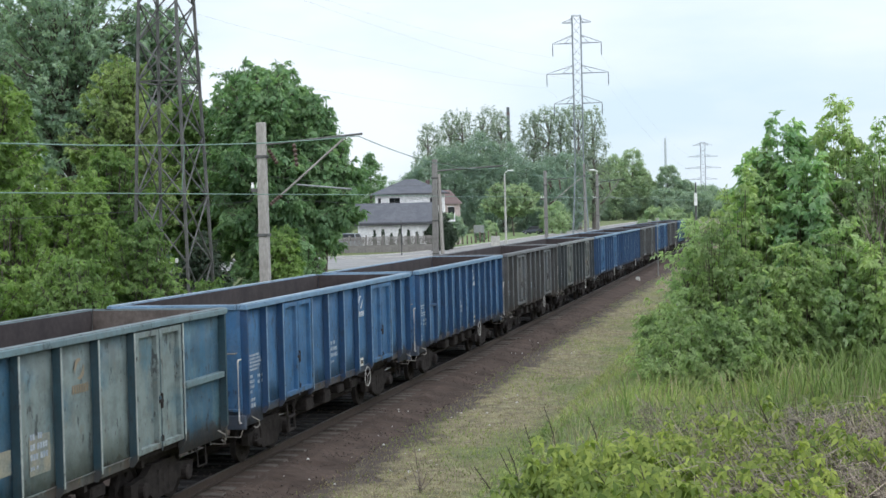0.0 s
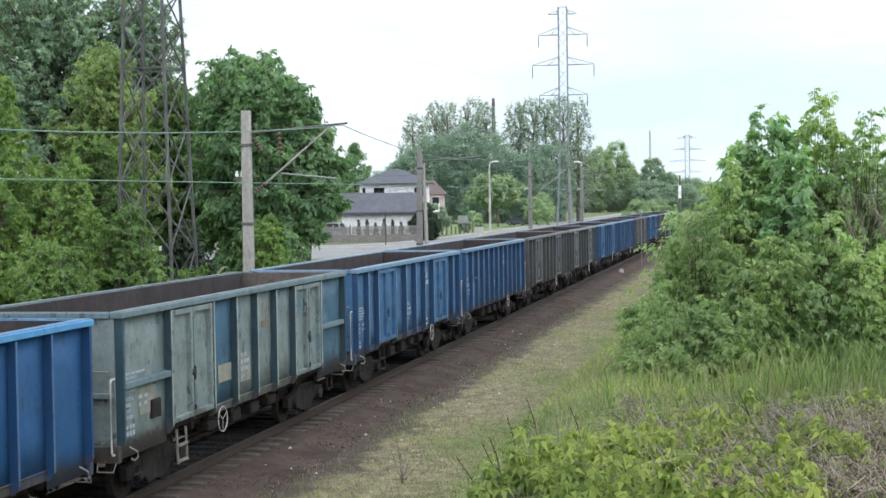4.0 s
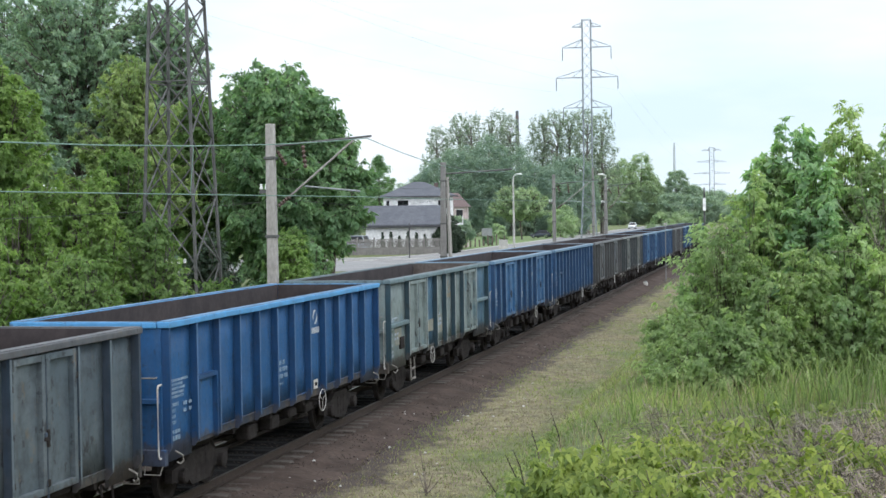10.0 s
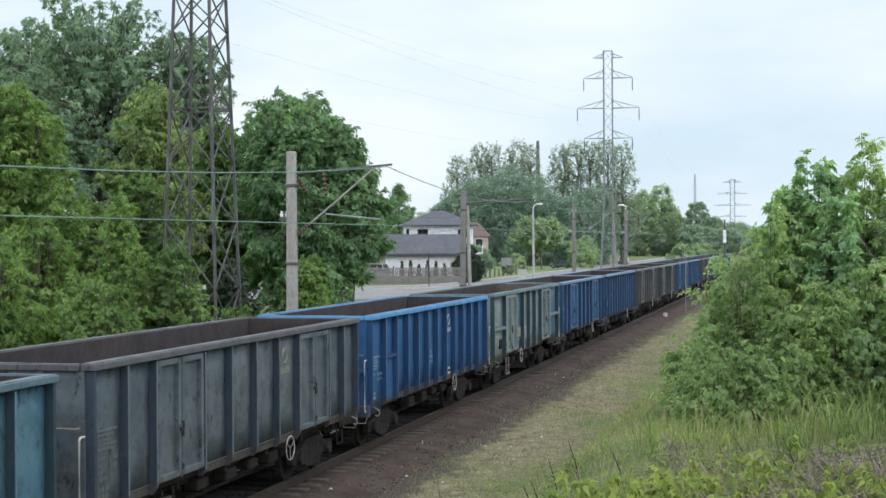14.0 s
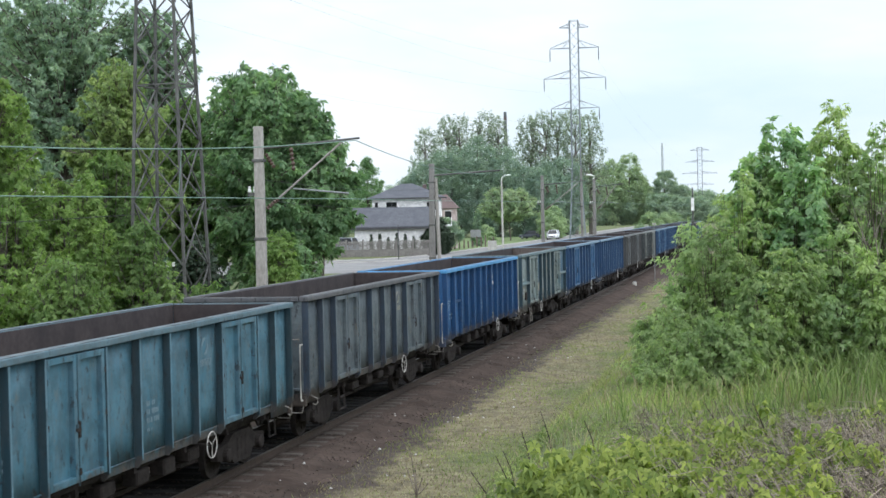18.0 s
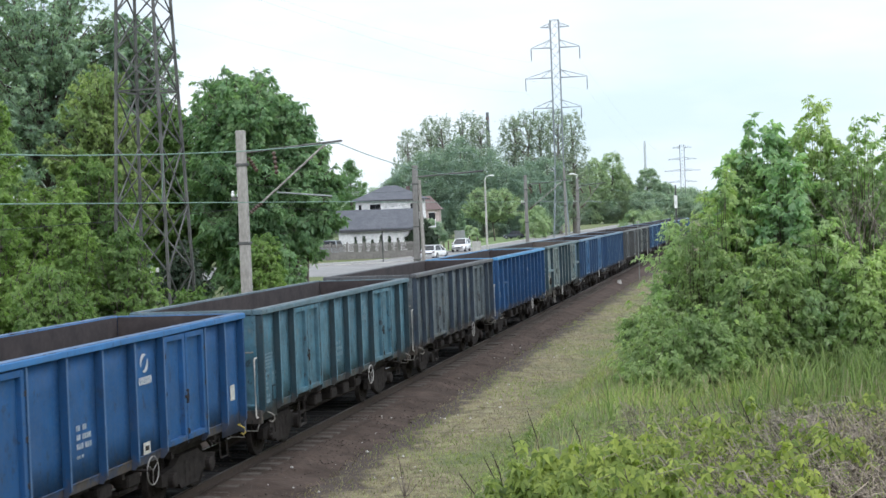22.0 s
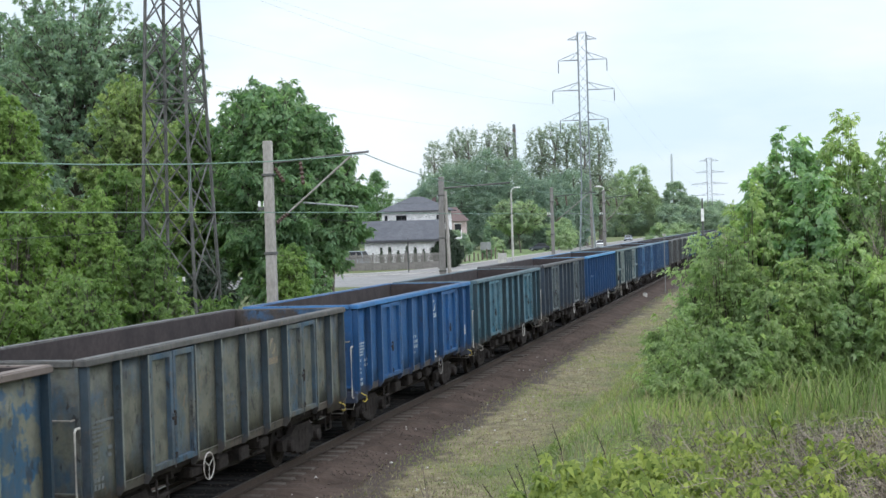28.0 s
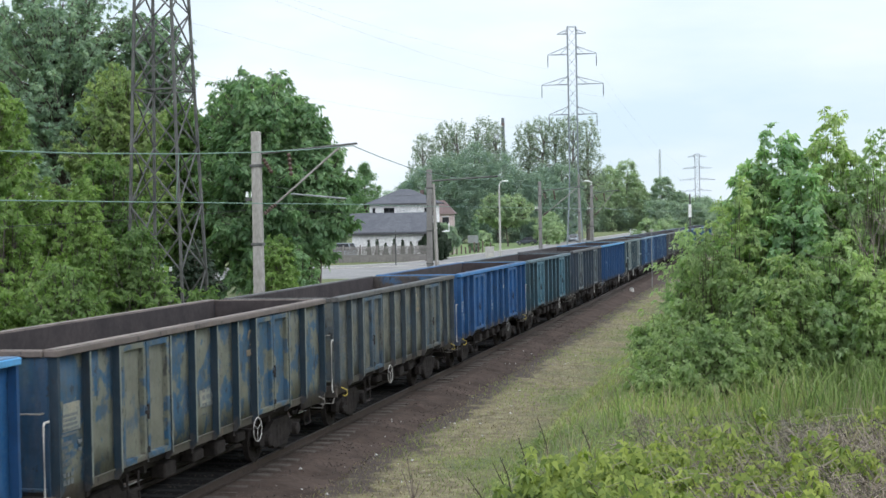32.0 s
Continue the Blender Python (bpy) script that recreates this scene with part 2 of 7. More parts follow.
M["steel"] = simple("painted_lattice_steel", (0.065, 0.066, 0.062), (0.15, 0.148, 0.14), 0.65, 0.2, scale=1.2)
M["steel_pale"] = simple("galvanised_steel", (0.30, 0.32, 0.31), (0.22, 0.24, 0.235), 0.7, 0.1, scale=2)
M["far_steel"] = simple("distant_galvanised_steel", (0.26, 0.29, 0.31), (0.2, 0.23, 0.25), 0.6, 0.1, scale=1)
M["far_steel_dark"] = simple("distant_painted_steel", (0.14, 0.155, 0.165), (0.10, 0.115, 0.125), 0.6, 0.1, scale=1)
M["wire"] = simple("oxidised_copper_wire", (0.20, 0.30, 0.24), (0.15, 0.24, 0.2), 0.8, 0.0, scale=3, bumpy=0)
M["wire_dark"] = simple("dark_cable", (0.05, 0.055, 0.055), None, 0.9, 0.0, scale=3, bumpy=0)
M["insulator"] = simple("brown_insulator", (0.10, 0.062, 0.045), None, 0.5, 0, scale=8, bumpy=0)
M["bark"] = simple("bark", (0.09, 0.075, 0.06), (0.15, 0.13, 0.11), 0.95, scale=4, stretch=(1, 1, 0.25), bumpy=0.6)
M["pale_bark"] = simple("grey_bark", (0.22, 0.205, 0.18), (0.14, 0.125, 0.11), 0.95, scale=4, stretch=(1, 1, 0.25), bumpy=0.5)
M["under"] = matt(simple("grimy_running_gear", (0.022, 0.0195, 0.019), (0.046, 0.040, 0.037), 0.9, scale=5), 0.12)
M["inside"] = simple("coal_stained_interior", (0.030, 0.0245, 0.025), (0.054, 0.043, 0.042), 0.95, scale=1.3, bumpy=0.3)
M["inside_rust"] = simple("rusty_scraped_interior", (0.065, 0.052, 0.045), (0.14, 0.116, 0.1), 0.95, scale=2.2, bumpy=0.3)
M["coal"] = simple("coal_dust", (0.03, 0.026, 0.025), (0.05, 0.042, 0.04), 0.95, scale=6, bumpy=0.8)
M["white_paint"] = simple("grubby_white_paint", (0.62, 0.61, 0.57), (0.42, 0.40, 0.36), 0.6, scale=9)
M["yellow_paint"] = simple("chipped_yellow_paint", (0.55, 0.42, 0.06), (0.36, 0.29, 0.09), 0.6, scale=9)
M["daub"] = simple("beige_overpaint", (0.30, 0.28, 0.21), (0.17, 0.20, 0.19), 0.8, scale=4.0)
M["hook"] = simple("worn_pale_hook", (0.30, 0.28, 0.25), (0.16, 0.145, 0.13), 0.7, scale=9)
M["letter_faint"] = simple("faint_pale_lettering", (0.19, 0.27, 0.31), (0.12, 0.20, 0.25), 0.8, scale=12)
M["letter"] = simple("faded_white_lettering", (0.44, 0.48, 0.53), (0.22, 0.28, 0.36), 0.7, scale=9)
M["mark_white"] = simple("white_painted_mark", (0.60, 0.62, 0.64), (0.44, 0.48, 0.52), 0.7, scale=14)
M["letter_dim"] = simple("nearly_worn_off_lettering", (0.15, 0.165, 0.165), (0.10, 0.115, 0.12), 0.8, scale=14)
M["letter_soft"] = simple("faded_pale_blue_lettering", (0.30, 0.38, 0.46), (0.09, 0.18, 0.30), 0.8, scale=10)
M["letter_worn"] = simple("worn_yellowish_lettering", (0.36, 0.345, 0.27), (0.17, 0.185, 0.175), 0.7, scale=12)
M["letter_rust"] = simple("faded_orange_lettering", (0.30, 0.235, 0.155), (0.22, 0.195, 0.15), 0.7, scale=20)
M["road"] = simple("worn_asphalt", (0.26, 0.255, 0.245), (0.20, 0.195, 0.19), 0.9, scale=0.35, world=True)
M["kerb"] = simple("pale_kerb_concrete", (0.5, 0.48, 0.45), (0.38, 0.37, 0.35), 0.9, scale=0.8, world=True)
M["render_white"] = simple("white_render", (0.86, 0.855, 0.84), (0.80, 0.795, 0.78), 0.9, scale=0.5)
M["render_pink"] = simple("pinkish_render", (0.52, 0.43, 0.41), (0.45, 0.36, 0.34), 0.9, scale=0.5)
M["roof"] = simple("dark_grey_roof_tiles", (0.07, 0.075, 0.09), (0.10, 0.105, 0.12), 0.7, scale=1.0)
M["roof_red"] = simple("brown_red_roof", (0.15, 0.105, 0.097), (0.12, 0.085, 0.08), 0.8, scale=1.0)
M["window"] = simple("dark_window_glass", (0.02, 0.022, 0.025), None, 0.1, 0, bumpy=0)
M["trim_dark"] = simple("dark_trim", (0.06, 0.06, 0.065), None, 0.6)
M["fence"] = simple("grey_concrete_fence", (0.24, 0.225, 0.21), (0.17, 0.16, 0.15), 0.95, scale=0.8)
M["wood"] = simple("weathered_wood", (0.16, 0.125, 0.10), (0.10, 0.08, 0.065), 0.9, scale=3, stretch=(1, 1, 0.2))
M["car_white"] = simple("white_car_paint", (0.82, 0.83, 0.84), (0.80, 0.81, 0.82), 0.25, scale=1, bumpy=0)
M["car_dark"] = simple("dark_car_paint", (0.06, 0.07, 0.09), (0.05, 0.055, 0.07), 0.25, scale=1, bumpy=0)
M["car_silver"] = simple("silver_blue_car_paint", (0.4, 0.44, 0.5), None, 0.3, 0.2, scale=1, bumpy=0)
M["tyre"] = simple("tyre_rubber", (0.02, 0.02, 0.02), None, 0.9)
M["rim"] = simple("alloy_rim", (0.35, 0.36, 0.37), None, 0.35, 0.6, bumpy=0)
M["lamp_glass"] = simple("clear_lamp_glass", (0.55, 0.57, 0.6), None, 0.1, 0, bumpy=0)
M["twig"] = simple("dead_grey_brown_stems", (0.34, 0.29, 0.25), (0.10, 0.075, 0.065), 0.9, scale=6, world=True)
M["leaf_bush"] = leaf_mat("bush_leaves", (0.285, 0.405, 0.215), (0.51, 0.63, 0.39), 0.62, 1.7)
M["leaf_round"] = leaf_mat("maple_leaves", (0.135, 0.252, 0.135), (0.304, 0.439, 0.252), 0.52)
M["leaf_yellow"] = leaf_mat("yellow_green_leaves", (0.155, 0.26, 0.075), (0.325, 0.445, 0.165), 0.55)
M["leaf_fresh"] = leaf_mat("fresh_thicket_leaves", (0.125, 0.215, 0.08), (0.265, 0.375, 0.155), 0.58)
M["leaf_mid"] = leaf_mat("mid_green_leaves", (0.102, 0.189, 0.0612), (0.219, 0.327, 0.118), 0.52)
# olive to willow: leaf colours lifted for haze, the far ones also blued
M["leaf_olive"] = leaf_mat("olive_leaves", (0.22, 0.31, 0.135), (0.41, 0.50, 0.24), 0.55)
M["leaf_dark"] = leaf_mat("dark_leaves", (0.19, 0.295, 0.23), (0.37, 0.485, 0.37), 0.5)
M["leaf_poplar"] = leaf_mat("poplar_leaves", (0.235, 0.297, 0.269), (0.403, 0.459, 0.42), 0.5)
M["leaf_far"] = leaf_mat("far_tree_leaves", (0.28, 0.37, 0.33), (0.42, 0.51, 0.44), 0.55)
M["leaf_willow"] = leaf_mat("willow_leaves", (0.284, 0.384, 0.252), (0.441, 0.536, 0.378), 0.5)
M["shoot_bark"] = simple("green_brown_shoot_bark", (0.085, 0.075, 0.05), (0.13, 0.12, 0.075), 0.9, scale=14)
M["shoot_dark"] = simple("dark_shoot_bark", (0.035, 0.027, 0.022), (0.06, 0.045, 0.035), 0.9, scale=14)
M["leaf_round_bank"] = leaf_mat("bank_maple_leaves", (0.26, 0.42, 0.245), (0.48, 0.63, 0.40), 0.6, 1.7)
M["leaf_bush_b"] = leaf_mat("paler_bush_leaves", (0.28, 0.39, 0.175), (0.51, 0.615, 0.33), 0.6, 1.7)
M["leaf_cypress"] = leaf_mat("cypress_needles", (0.028, 0.05, 0.032), (0.06, 0.09, 0.055), 0.2)
M["leaf_red"] = leaf_mat("dull_red_leaves", (0.16, 0.05, 0.05), (0.27, 0.10, 0.09), 0.3)
M["withered"] = leaf_mat("withered_brown_leaves", (0.045, 0.034, 0.03), (0.13, 0.10, 0.08), 0.1)
# far woods: distance haze mixed into both leaf colours
M["leaf_wood"] = leaf_mat("hazed_wood_leaves", (0.225, 0.32, 0.305), (0.36, 0.45, 0.415), 0.5)
M["leaf_haze"] = leaf_mat("hazed_yellow_green_leaves", (0.33, 0.42, 0.31), (0.47, 0.56, 0.43), 0.55)
M["lawn"] = simple("garden_lawn", (0.12, 0.18, 0.06), (0.19, 0.25, 0.10), 0.95, scale=0.8, bumpy=0.4, dist=0.05, world=True)
# low bushes: darker copy of the bush leaves, their shade painted in
M["leaf_bush_low"] = leaf_mat("shaded_bush_leaves", (0.215, 0.315, 0.145), (0.40, 0.495, 0.26), 0.6, 1.7)
M["dead_stem"] = leaf_mat("dead_grey_brown_stalks", (0.045, 0.036, 0.029), (0.33, 0.285, 0.235), 0.0)
M["mast_pale"] = simple("pale_mast_steel", (0.5, 0.54, 0.56), (0.44, 0.48, 0.5), 0.8, 0, scale=1, bumpy=0)
M["grass"] = leaf_mat("fresh_grass", (0.20, 0.255, 0.09), (0.38, 0.43, 0.19), 0.5)
M["grass_tall"] = leaf_mat("tall_fresh_grass", (0.105, 0.165, 0.05), (0.36, 0.44, 0.19), 0.5)
M["grass_dry"] = leaf_mat("dry_grass", (0.17, 0.15, 0.09), (0.43, 0.385, 0.265), 0.3)
M["leaf_cover"] = leaf_mat("small_herb_leaves", (0.13, 0.19, 0.06), (0.34, 0.39, 0.15), 0.42)
M["leaf_hop"] = leaf_mat("bright_creeper_leaves", (0.10, 0.155, 0.028), (0.34, 0.40, 0.092), 0.42)


# ---------------------------------------------------------- mesh helpers
def mesh_of(name, bm, material):
    me = bpy.data.meshes.new(name)
    bm.to_mesh(me)
    bm.free()
    me.materials.append(material)
    return me


def part(name, bm, material, parent, label=""):
    """Links a bmesh as one mesh object under a thing or a part."""
    ob = new(name, mesh_of(name, bm, material) if isinstance(bm, bmesh.types.BMesh) else bm)
    ob.parent = parent
    return tagged(ob, label)


def empty(name, m, label, category, group="", kind=""):
    ob = new(name)
    ob.matrix_basis = m
    return tagged(ob, label, category, group, kind)


def thing(name, bm, material, m, label, category, group="", kind=""):
    ob = new(name, mesh_of(name, bm, material) if isinstance(bm, bmesh.types.BMesh) else bm)
    ob.matrix_basis = m
    return tagged(ob, label, category, group, kind)


def box(bm, x0, x1, y0, y1, z0, z1, bev=0.0):
    r = bmesh.ops.create_cube(bm, size=1.0)
    vs = r["verts"]
    for v in vs:
        v.co = Vector((x0 + (v.co.x + 0.5) * (x1 - x0), y0 + (v.co.y + 0.5) * (y1 - y0), z0 + (v.co.z + 0.5) * (z1 - z0)))
    if bev:
        es = list({e for v in vs for e in v.link_edges})
        bmesh.ops.bevel(bm, geom=es, offset=bev, segments=1, affect="EDGES")
    return vs


def boxes(*specs, bev=0.0):
    bm = bmesh.new()
    for s in specs:
        box(bm, *s, bev=bev)
    return bm


def beam(bm, a, b, w, h=None, sides=4):
    """A straight bar from a to b."""
    a, b = Vector(a), Vector(b)
    h = h or w
    d = b - a
    q = d.to_track_quat("Z", "Y")
    rings = []
    for p in (a, b):
        ring = []
        for i in range(sides):
            t = 2 * math.pi * (i + 0.5) / sides
            k = 1.4142 if sides == 4 else 1.0
            ring.append(bm.verts.new(p + q @ Vector((math.cos(t) * w * 0.5 * k, math.sin(t) * h * 0.5 * k, 0))))
        rings.append(ring)
    for i in range(sides):
        j = (i + 1) % sides
        bm.faces.new((rings[0][i], rings[0][j], rings[1][j], rings[1][i]))
    bm.faces.new(rings[0][::-1])
    bm.faces.new(rings[1])


def tube(bm, pts, radii, sides=6):
    """A tapered tube along points."""
    rings = []
    n = len(pts)
    for i, p in enumerate(pts):
        a = Vector(pts[max(i - 1, 0)])
        b = Vector(pts[min(i + 1, n - 1)])
        q = (b - a).to_track_quat("Z", "Y")
        r = radii[i] if hasattr(radii, "__len__") else radii
        rings.append([bm.verts.new(Vector(p) + q @ Vector((math.cos(2 * math.pi * k / sides) * r, math.sin(2 * math.pi * k / sides) * r, 0))) for k in range(sides)])
    for r0, r1 in zip(rings, rings[1:]):
        for k in range(sides):
            j = (k + 1) % sides
            bm.faces.new((r0[k], r0[j], r1[j], r1[k]))
    bm.faces.new(rings[0][::-1])
    bm.faces.new(rings[-1])


def lathe(bm, axis, centre, prof, sides=20):
    """A body of revolution: prof is a row of (along the axis, radius)."""
    rings = []
    for s, r in prof:
        ring = []
        for k in range(sides):
            t = 2 * math.pi * k / sides
            c, d = math.cos(t) * r, math.sin(t) * r
            o = {"x": (s, c, d), "y": (c, s, d), "z": (c, d, s)}[axis]
            ring.append(bm.verts.new(Vector(centre) + Vector(o)))
        rings.append(ring)
    for r0, r1 in zip(rings, rings[1:]):
        for k in range(sides):
            j = (k + 1) % sides
            bm.faces.new((r0[k], r0[j], r1[j], r1[k]))
    bm.faces.new(rings[0][::-1])
    bm.faces.new(rings[-1])
    bmesh.ops.recalc_face_normals(bm, faces=bm.faces[:])


def smooth(ob):
    ob.data.polygons.foreach_set("use_smooth", [True] * len(ob.data.polygons))
    return ob


# ---------------------------------------------------------------- ground
def smoothstep(a, b, x):
    t = np.clip((x - a) / (b - a), 0, 1)
    return t * t * (3 - 2 * t)


def ground_z(x, y):
    """Height of the ground: the bed of the track, the bank on which the camera stands, flat land round them."""
    x, y = np.asarray(x, float), np.asarray(y, float)
    z = np.full(np.broadcast(x, y).shape, -0.42)
    z = z + 0.72 * smoothstep(-15.5, -19, x)
    bank = 3.72 * smoothstep(-5.4, -1.3, x) * (1 - smoothstep(60, 130, y))
    z = z + bank
    lump = np.sin(1.7 * x + 2.1 * np.sin(0.9 * y)) * np.sin(1.3 * y + 1.6 * np.sin(1.1 * x))
    z = z + 0.035 * lump * smoothstep(-4.5, -2.0, x) * (1 - smoothstep(20, 40, y))
    return z


def make_ground():
    xs = np.concatenate([[-2500, -1200, -600, -300, -150, -90, -60, -45, -35, -28, -22], np.arange(-19, -5.5, 0.7), np.arange(-5.5, 5, 0.3), [6, 8, 11, 15, 22, 35, 60, 120, 300, 700, 1500, 2500]])
    ys = np.concatenate([[-900, -300, -100, -40, -20, -10], np.arange(-5, 60, 0.6), np.arange(60, 130, 3), [140, 160, 190, 230, 300, 400, 600, 900, 1400, 2200, 3500]])
    X, Y = np.meshgrid(xs, ys)
    Z = ground_z(X, Y)
    co = np.stack([X, Y, Z], -1).reshape(-1, 3)
    nx = len(xs)
    f = []
    for j in range(len(ys) - 1):
        for i in range(nx - 1):
            a = j * nx + i
            f.append((a, a + 1, a + 1 + nx, a + nx))
    me = bpy.data.meshes.new("ground")
    me.from_pydata(co.tolist(), [], f)
    me.materials.append(M["ground"])
    me.polygons.foreach_set("use_smooth", [True] * len(me.polygons))
    thing("ground", me, None, Matrix(), "dry and green grass land with a raised bank", "ground", kind="structure")


make_ground()


def make_ballast():
    """The bed of stones: crowned in the middle, with shoulders that run out in the grass."""
    prof = [(-3.4, -0.45), (-2.6, -0.34), (-1.75, -0.20), (1.6, -0.20), (1.95, -0.31), (2.3, -0.39), (2.65, -0.46)]
    ys = np.concatenate([np.arange(-30, 130, 0.5), np.arange(130, 700, 10)])
    rng = np.random.default_rng(3)
    co, f = [], []
    n = len(prof)
    for j, y in enumerate(ys):
        for i, (x, z) in enumerate(prof):
            e = 0.16 if i in (0, n - 1) else 0.04
            co.append((TRACK_X + x + rng.normal() * e * (2.0 if i == n - 1 else 1.0), y, z + rng.normal() * 0.012))
    for j in range(len(ys) - 1):
        for i in range(n - 1):
            a = j * n + i
            f.append((a, a + 1, a + 1 + n, a + n))
    me = bpy.data.meshes.new("ballast")
    me.from_pydata(co, [], f)
    me.materials.append(M["ballast"])
    thing("ballast", me, None, Matrix(), "dark brown oily stone ballast under the track", "ballast", kind="structure")


make_ballast()


# ----------------------------------------------------------------- track
def make_track():
    root = empty("railway_track", pose(TRACK_X, 0, 0), "single railway track with rusty rails on dusty sleepers", "railway track")
    for sx in (-1, 1):
        bm = bmesh.new()
        x = sx * (GAUGE)
        box(bm, x - 0.07, x + 0.07, -30, 700, -0.172, -0.15)
        box(bm, x - 0.012, x + 0.012, -30, 700, -0.15, -0.04)
        box(bm, x - 0.034, x + 0.034, -30, 700, -0.04, -0.004)
        rail = part("rail", bm, M["rail"], root)
        part("rail_head", boxes((x - 0.028, x + 0.028, -30, 700, -0.004, 0.0)), M["rail_head"], rail, "bright worn running surface")
    me = mesh_of("sleeper", boxes((-1.3, 1.3, -0.13, 0.13, -0.31, -0.165), bev=0.02), M["sleeper"])
    rng = np.random.default_rng(5)
    for i in range(150):
        ob = part("sleeper", me, None, root)
        ob.matrix_basis = pose(rng.normal() * 0.03, 12 + i * 0.62, -0.012 + rng.normal() * 0.014, 0, 0, rng.normal() * 0.4)


make_track()

# ---------------------------------------------------------------- wagons
HALF = 6.5       # half the length of the body
SIDE = 1.30      # outside of the side sheet
LOW = 1.08       # foot of the side sheet


def rib_bm(x, y, top, sx, wide=0.036, deep=0.14):
    """A pressed upright of a side wall, with a slanted foot."""
    bm = bmesh.new()
    x0, x1 = x, x + sx * deep
    pts = [(x0, top), (x1, top), (x1, LOW + 0.05), (x0 + sx * 0.06, LOW - 0.06), (x0, LOW - 0.06)]
    a = [bm.verts.new((px, y - wide / 2, pz)) for px, pz in pts]
    b = [bm.verts.new((px, y + wide / 2, pz)) for px, pz in pts]
    bm.faces.new(a)
    bm.faces.new(b[::-1])
    for i in range(5):
        j = (i + 1) % 5
        bm.faces.new((a[i], b[i], b[j], a[j]))
    bmesh.ops.recalc_face_normals(bm, faces=bm.faces[:])
    return bm


def door_leaf(parent, y0, y1, top, sx, mats, sheet):
    z0, z1 = LOW + 0.10, top - 0.03
    x = sx * (SIDE + 0.03)

    def sl(a, b):
        return (min(x + sx * a, x + sx * b), max(x + sx * a, x + sx * b))
    leaf = part("door_leaf", boxes((*sl(0, 0.02), y0 + 0.02, y1 - 0.02, z0, z1)), sheet, parent)
    w = 0.10
    bm = bmesh.new()
    for ya, yb, za, zb in ((y0, y0 + w, z0, z1), (y1 - w, y1, z0, z1), (y0 + w, y1 - w, z1 - w, z1), (y0 + w, y1 - w, z0, z0 + w)):
        box(bm, *sl(0.012, 0.105), ya, yb, za, zb, bev=0.008)
    part("door_frame", bm, mats.get("frame", mats["panel"]), leaf)
    return leaf


def bars(bm, sx, x, y0, z0, widths, h, gap=0.03):
    """A row of plain bars in place of writing."""
    y = y0
    for w in widths:
        if w > 0:
            box(bm, min(x, x + sx * 0.004), max(x, x + sx * 0.004), y, y + w, z0, z0 + h)
        y += abs(w) + gap


def swoosh(sx, x, y, z, r):
    """Two curved strokes that stand in for the owner's mark."""
    meshes = []
    for turn in (1.15, 1.15 + math.pi):
        bm = bmesh.new()
        inner, outer = [], []
        for k in range(9):
            t = turn + k / 8 * 2.4
            w = 0.42 * math.sin(math.pi * (k + 0.6) / 9.2)
            inner.append(bm.verts.new((x + sx * 0.004, y + math.cos(t) * r * (1 - w), z + math.sin(t) * r * (1 - w))))
            outer.append(bm.verts.new((x + sx * 0.004, y + math.cos(t) * r * (1 + w * 0.3), z + math.sin(t) * r * (1 + w * 0.3))))
        for k in range(8):
            bm.faces.new((inner[k], outer[k], outer[k + 1], inner[k + 1]))
        meshes.append(bm)
    return meshes


def make_wheelset():
    bm = bmesh.new()
    for s in (-1, 1):
        lathe(bm, "x", (s * 0.752, 0, 0), [(-0.065, 0.10), (-0.065, 0.455), (0.05, 0.46), (0.06, 0.40), (0.03, 0.36), (0.02, 0.16), (0.085, 0.13), (0.085, 0.05)] if s > 0 else
              [(-0.085, 0.05), (-0.085, 0.13), (-0.02, 0.16), (-0.03, 0.36), (-0.06, 0.40), (-0.05, 0.46), (0.065, 0.455), (0.065, 0.10)], 22)
    lathe(bm, "x", (0, 0, 0), [(-0.72, 0.08), (0.72, 0.08)], 10)
    for s in (-1, 1):                       # rivet heads that show the turning
        for k in range(4):
            t = k * math.pi / 2
            box(bm, s * 0.79 - 0.02, s * 0.79 + 0.02, math.cos(t) * 0.27 - 0.035, math.cos(t) * 0.27 + 0.035, math.sin(t) * 0.27 - 0.035, math.sin(t) * 0.27 + 0.035)
    return mesh_of("wheelset", bm, M["under"])


WHEELSET = make_wheelset()


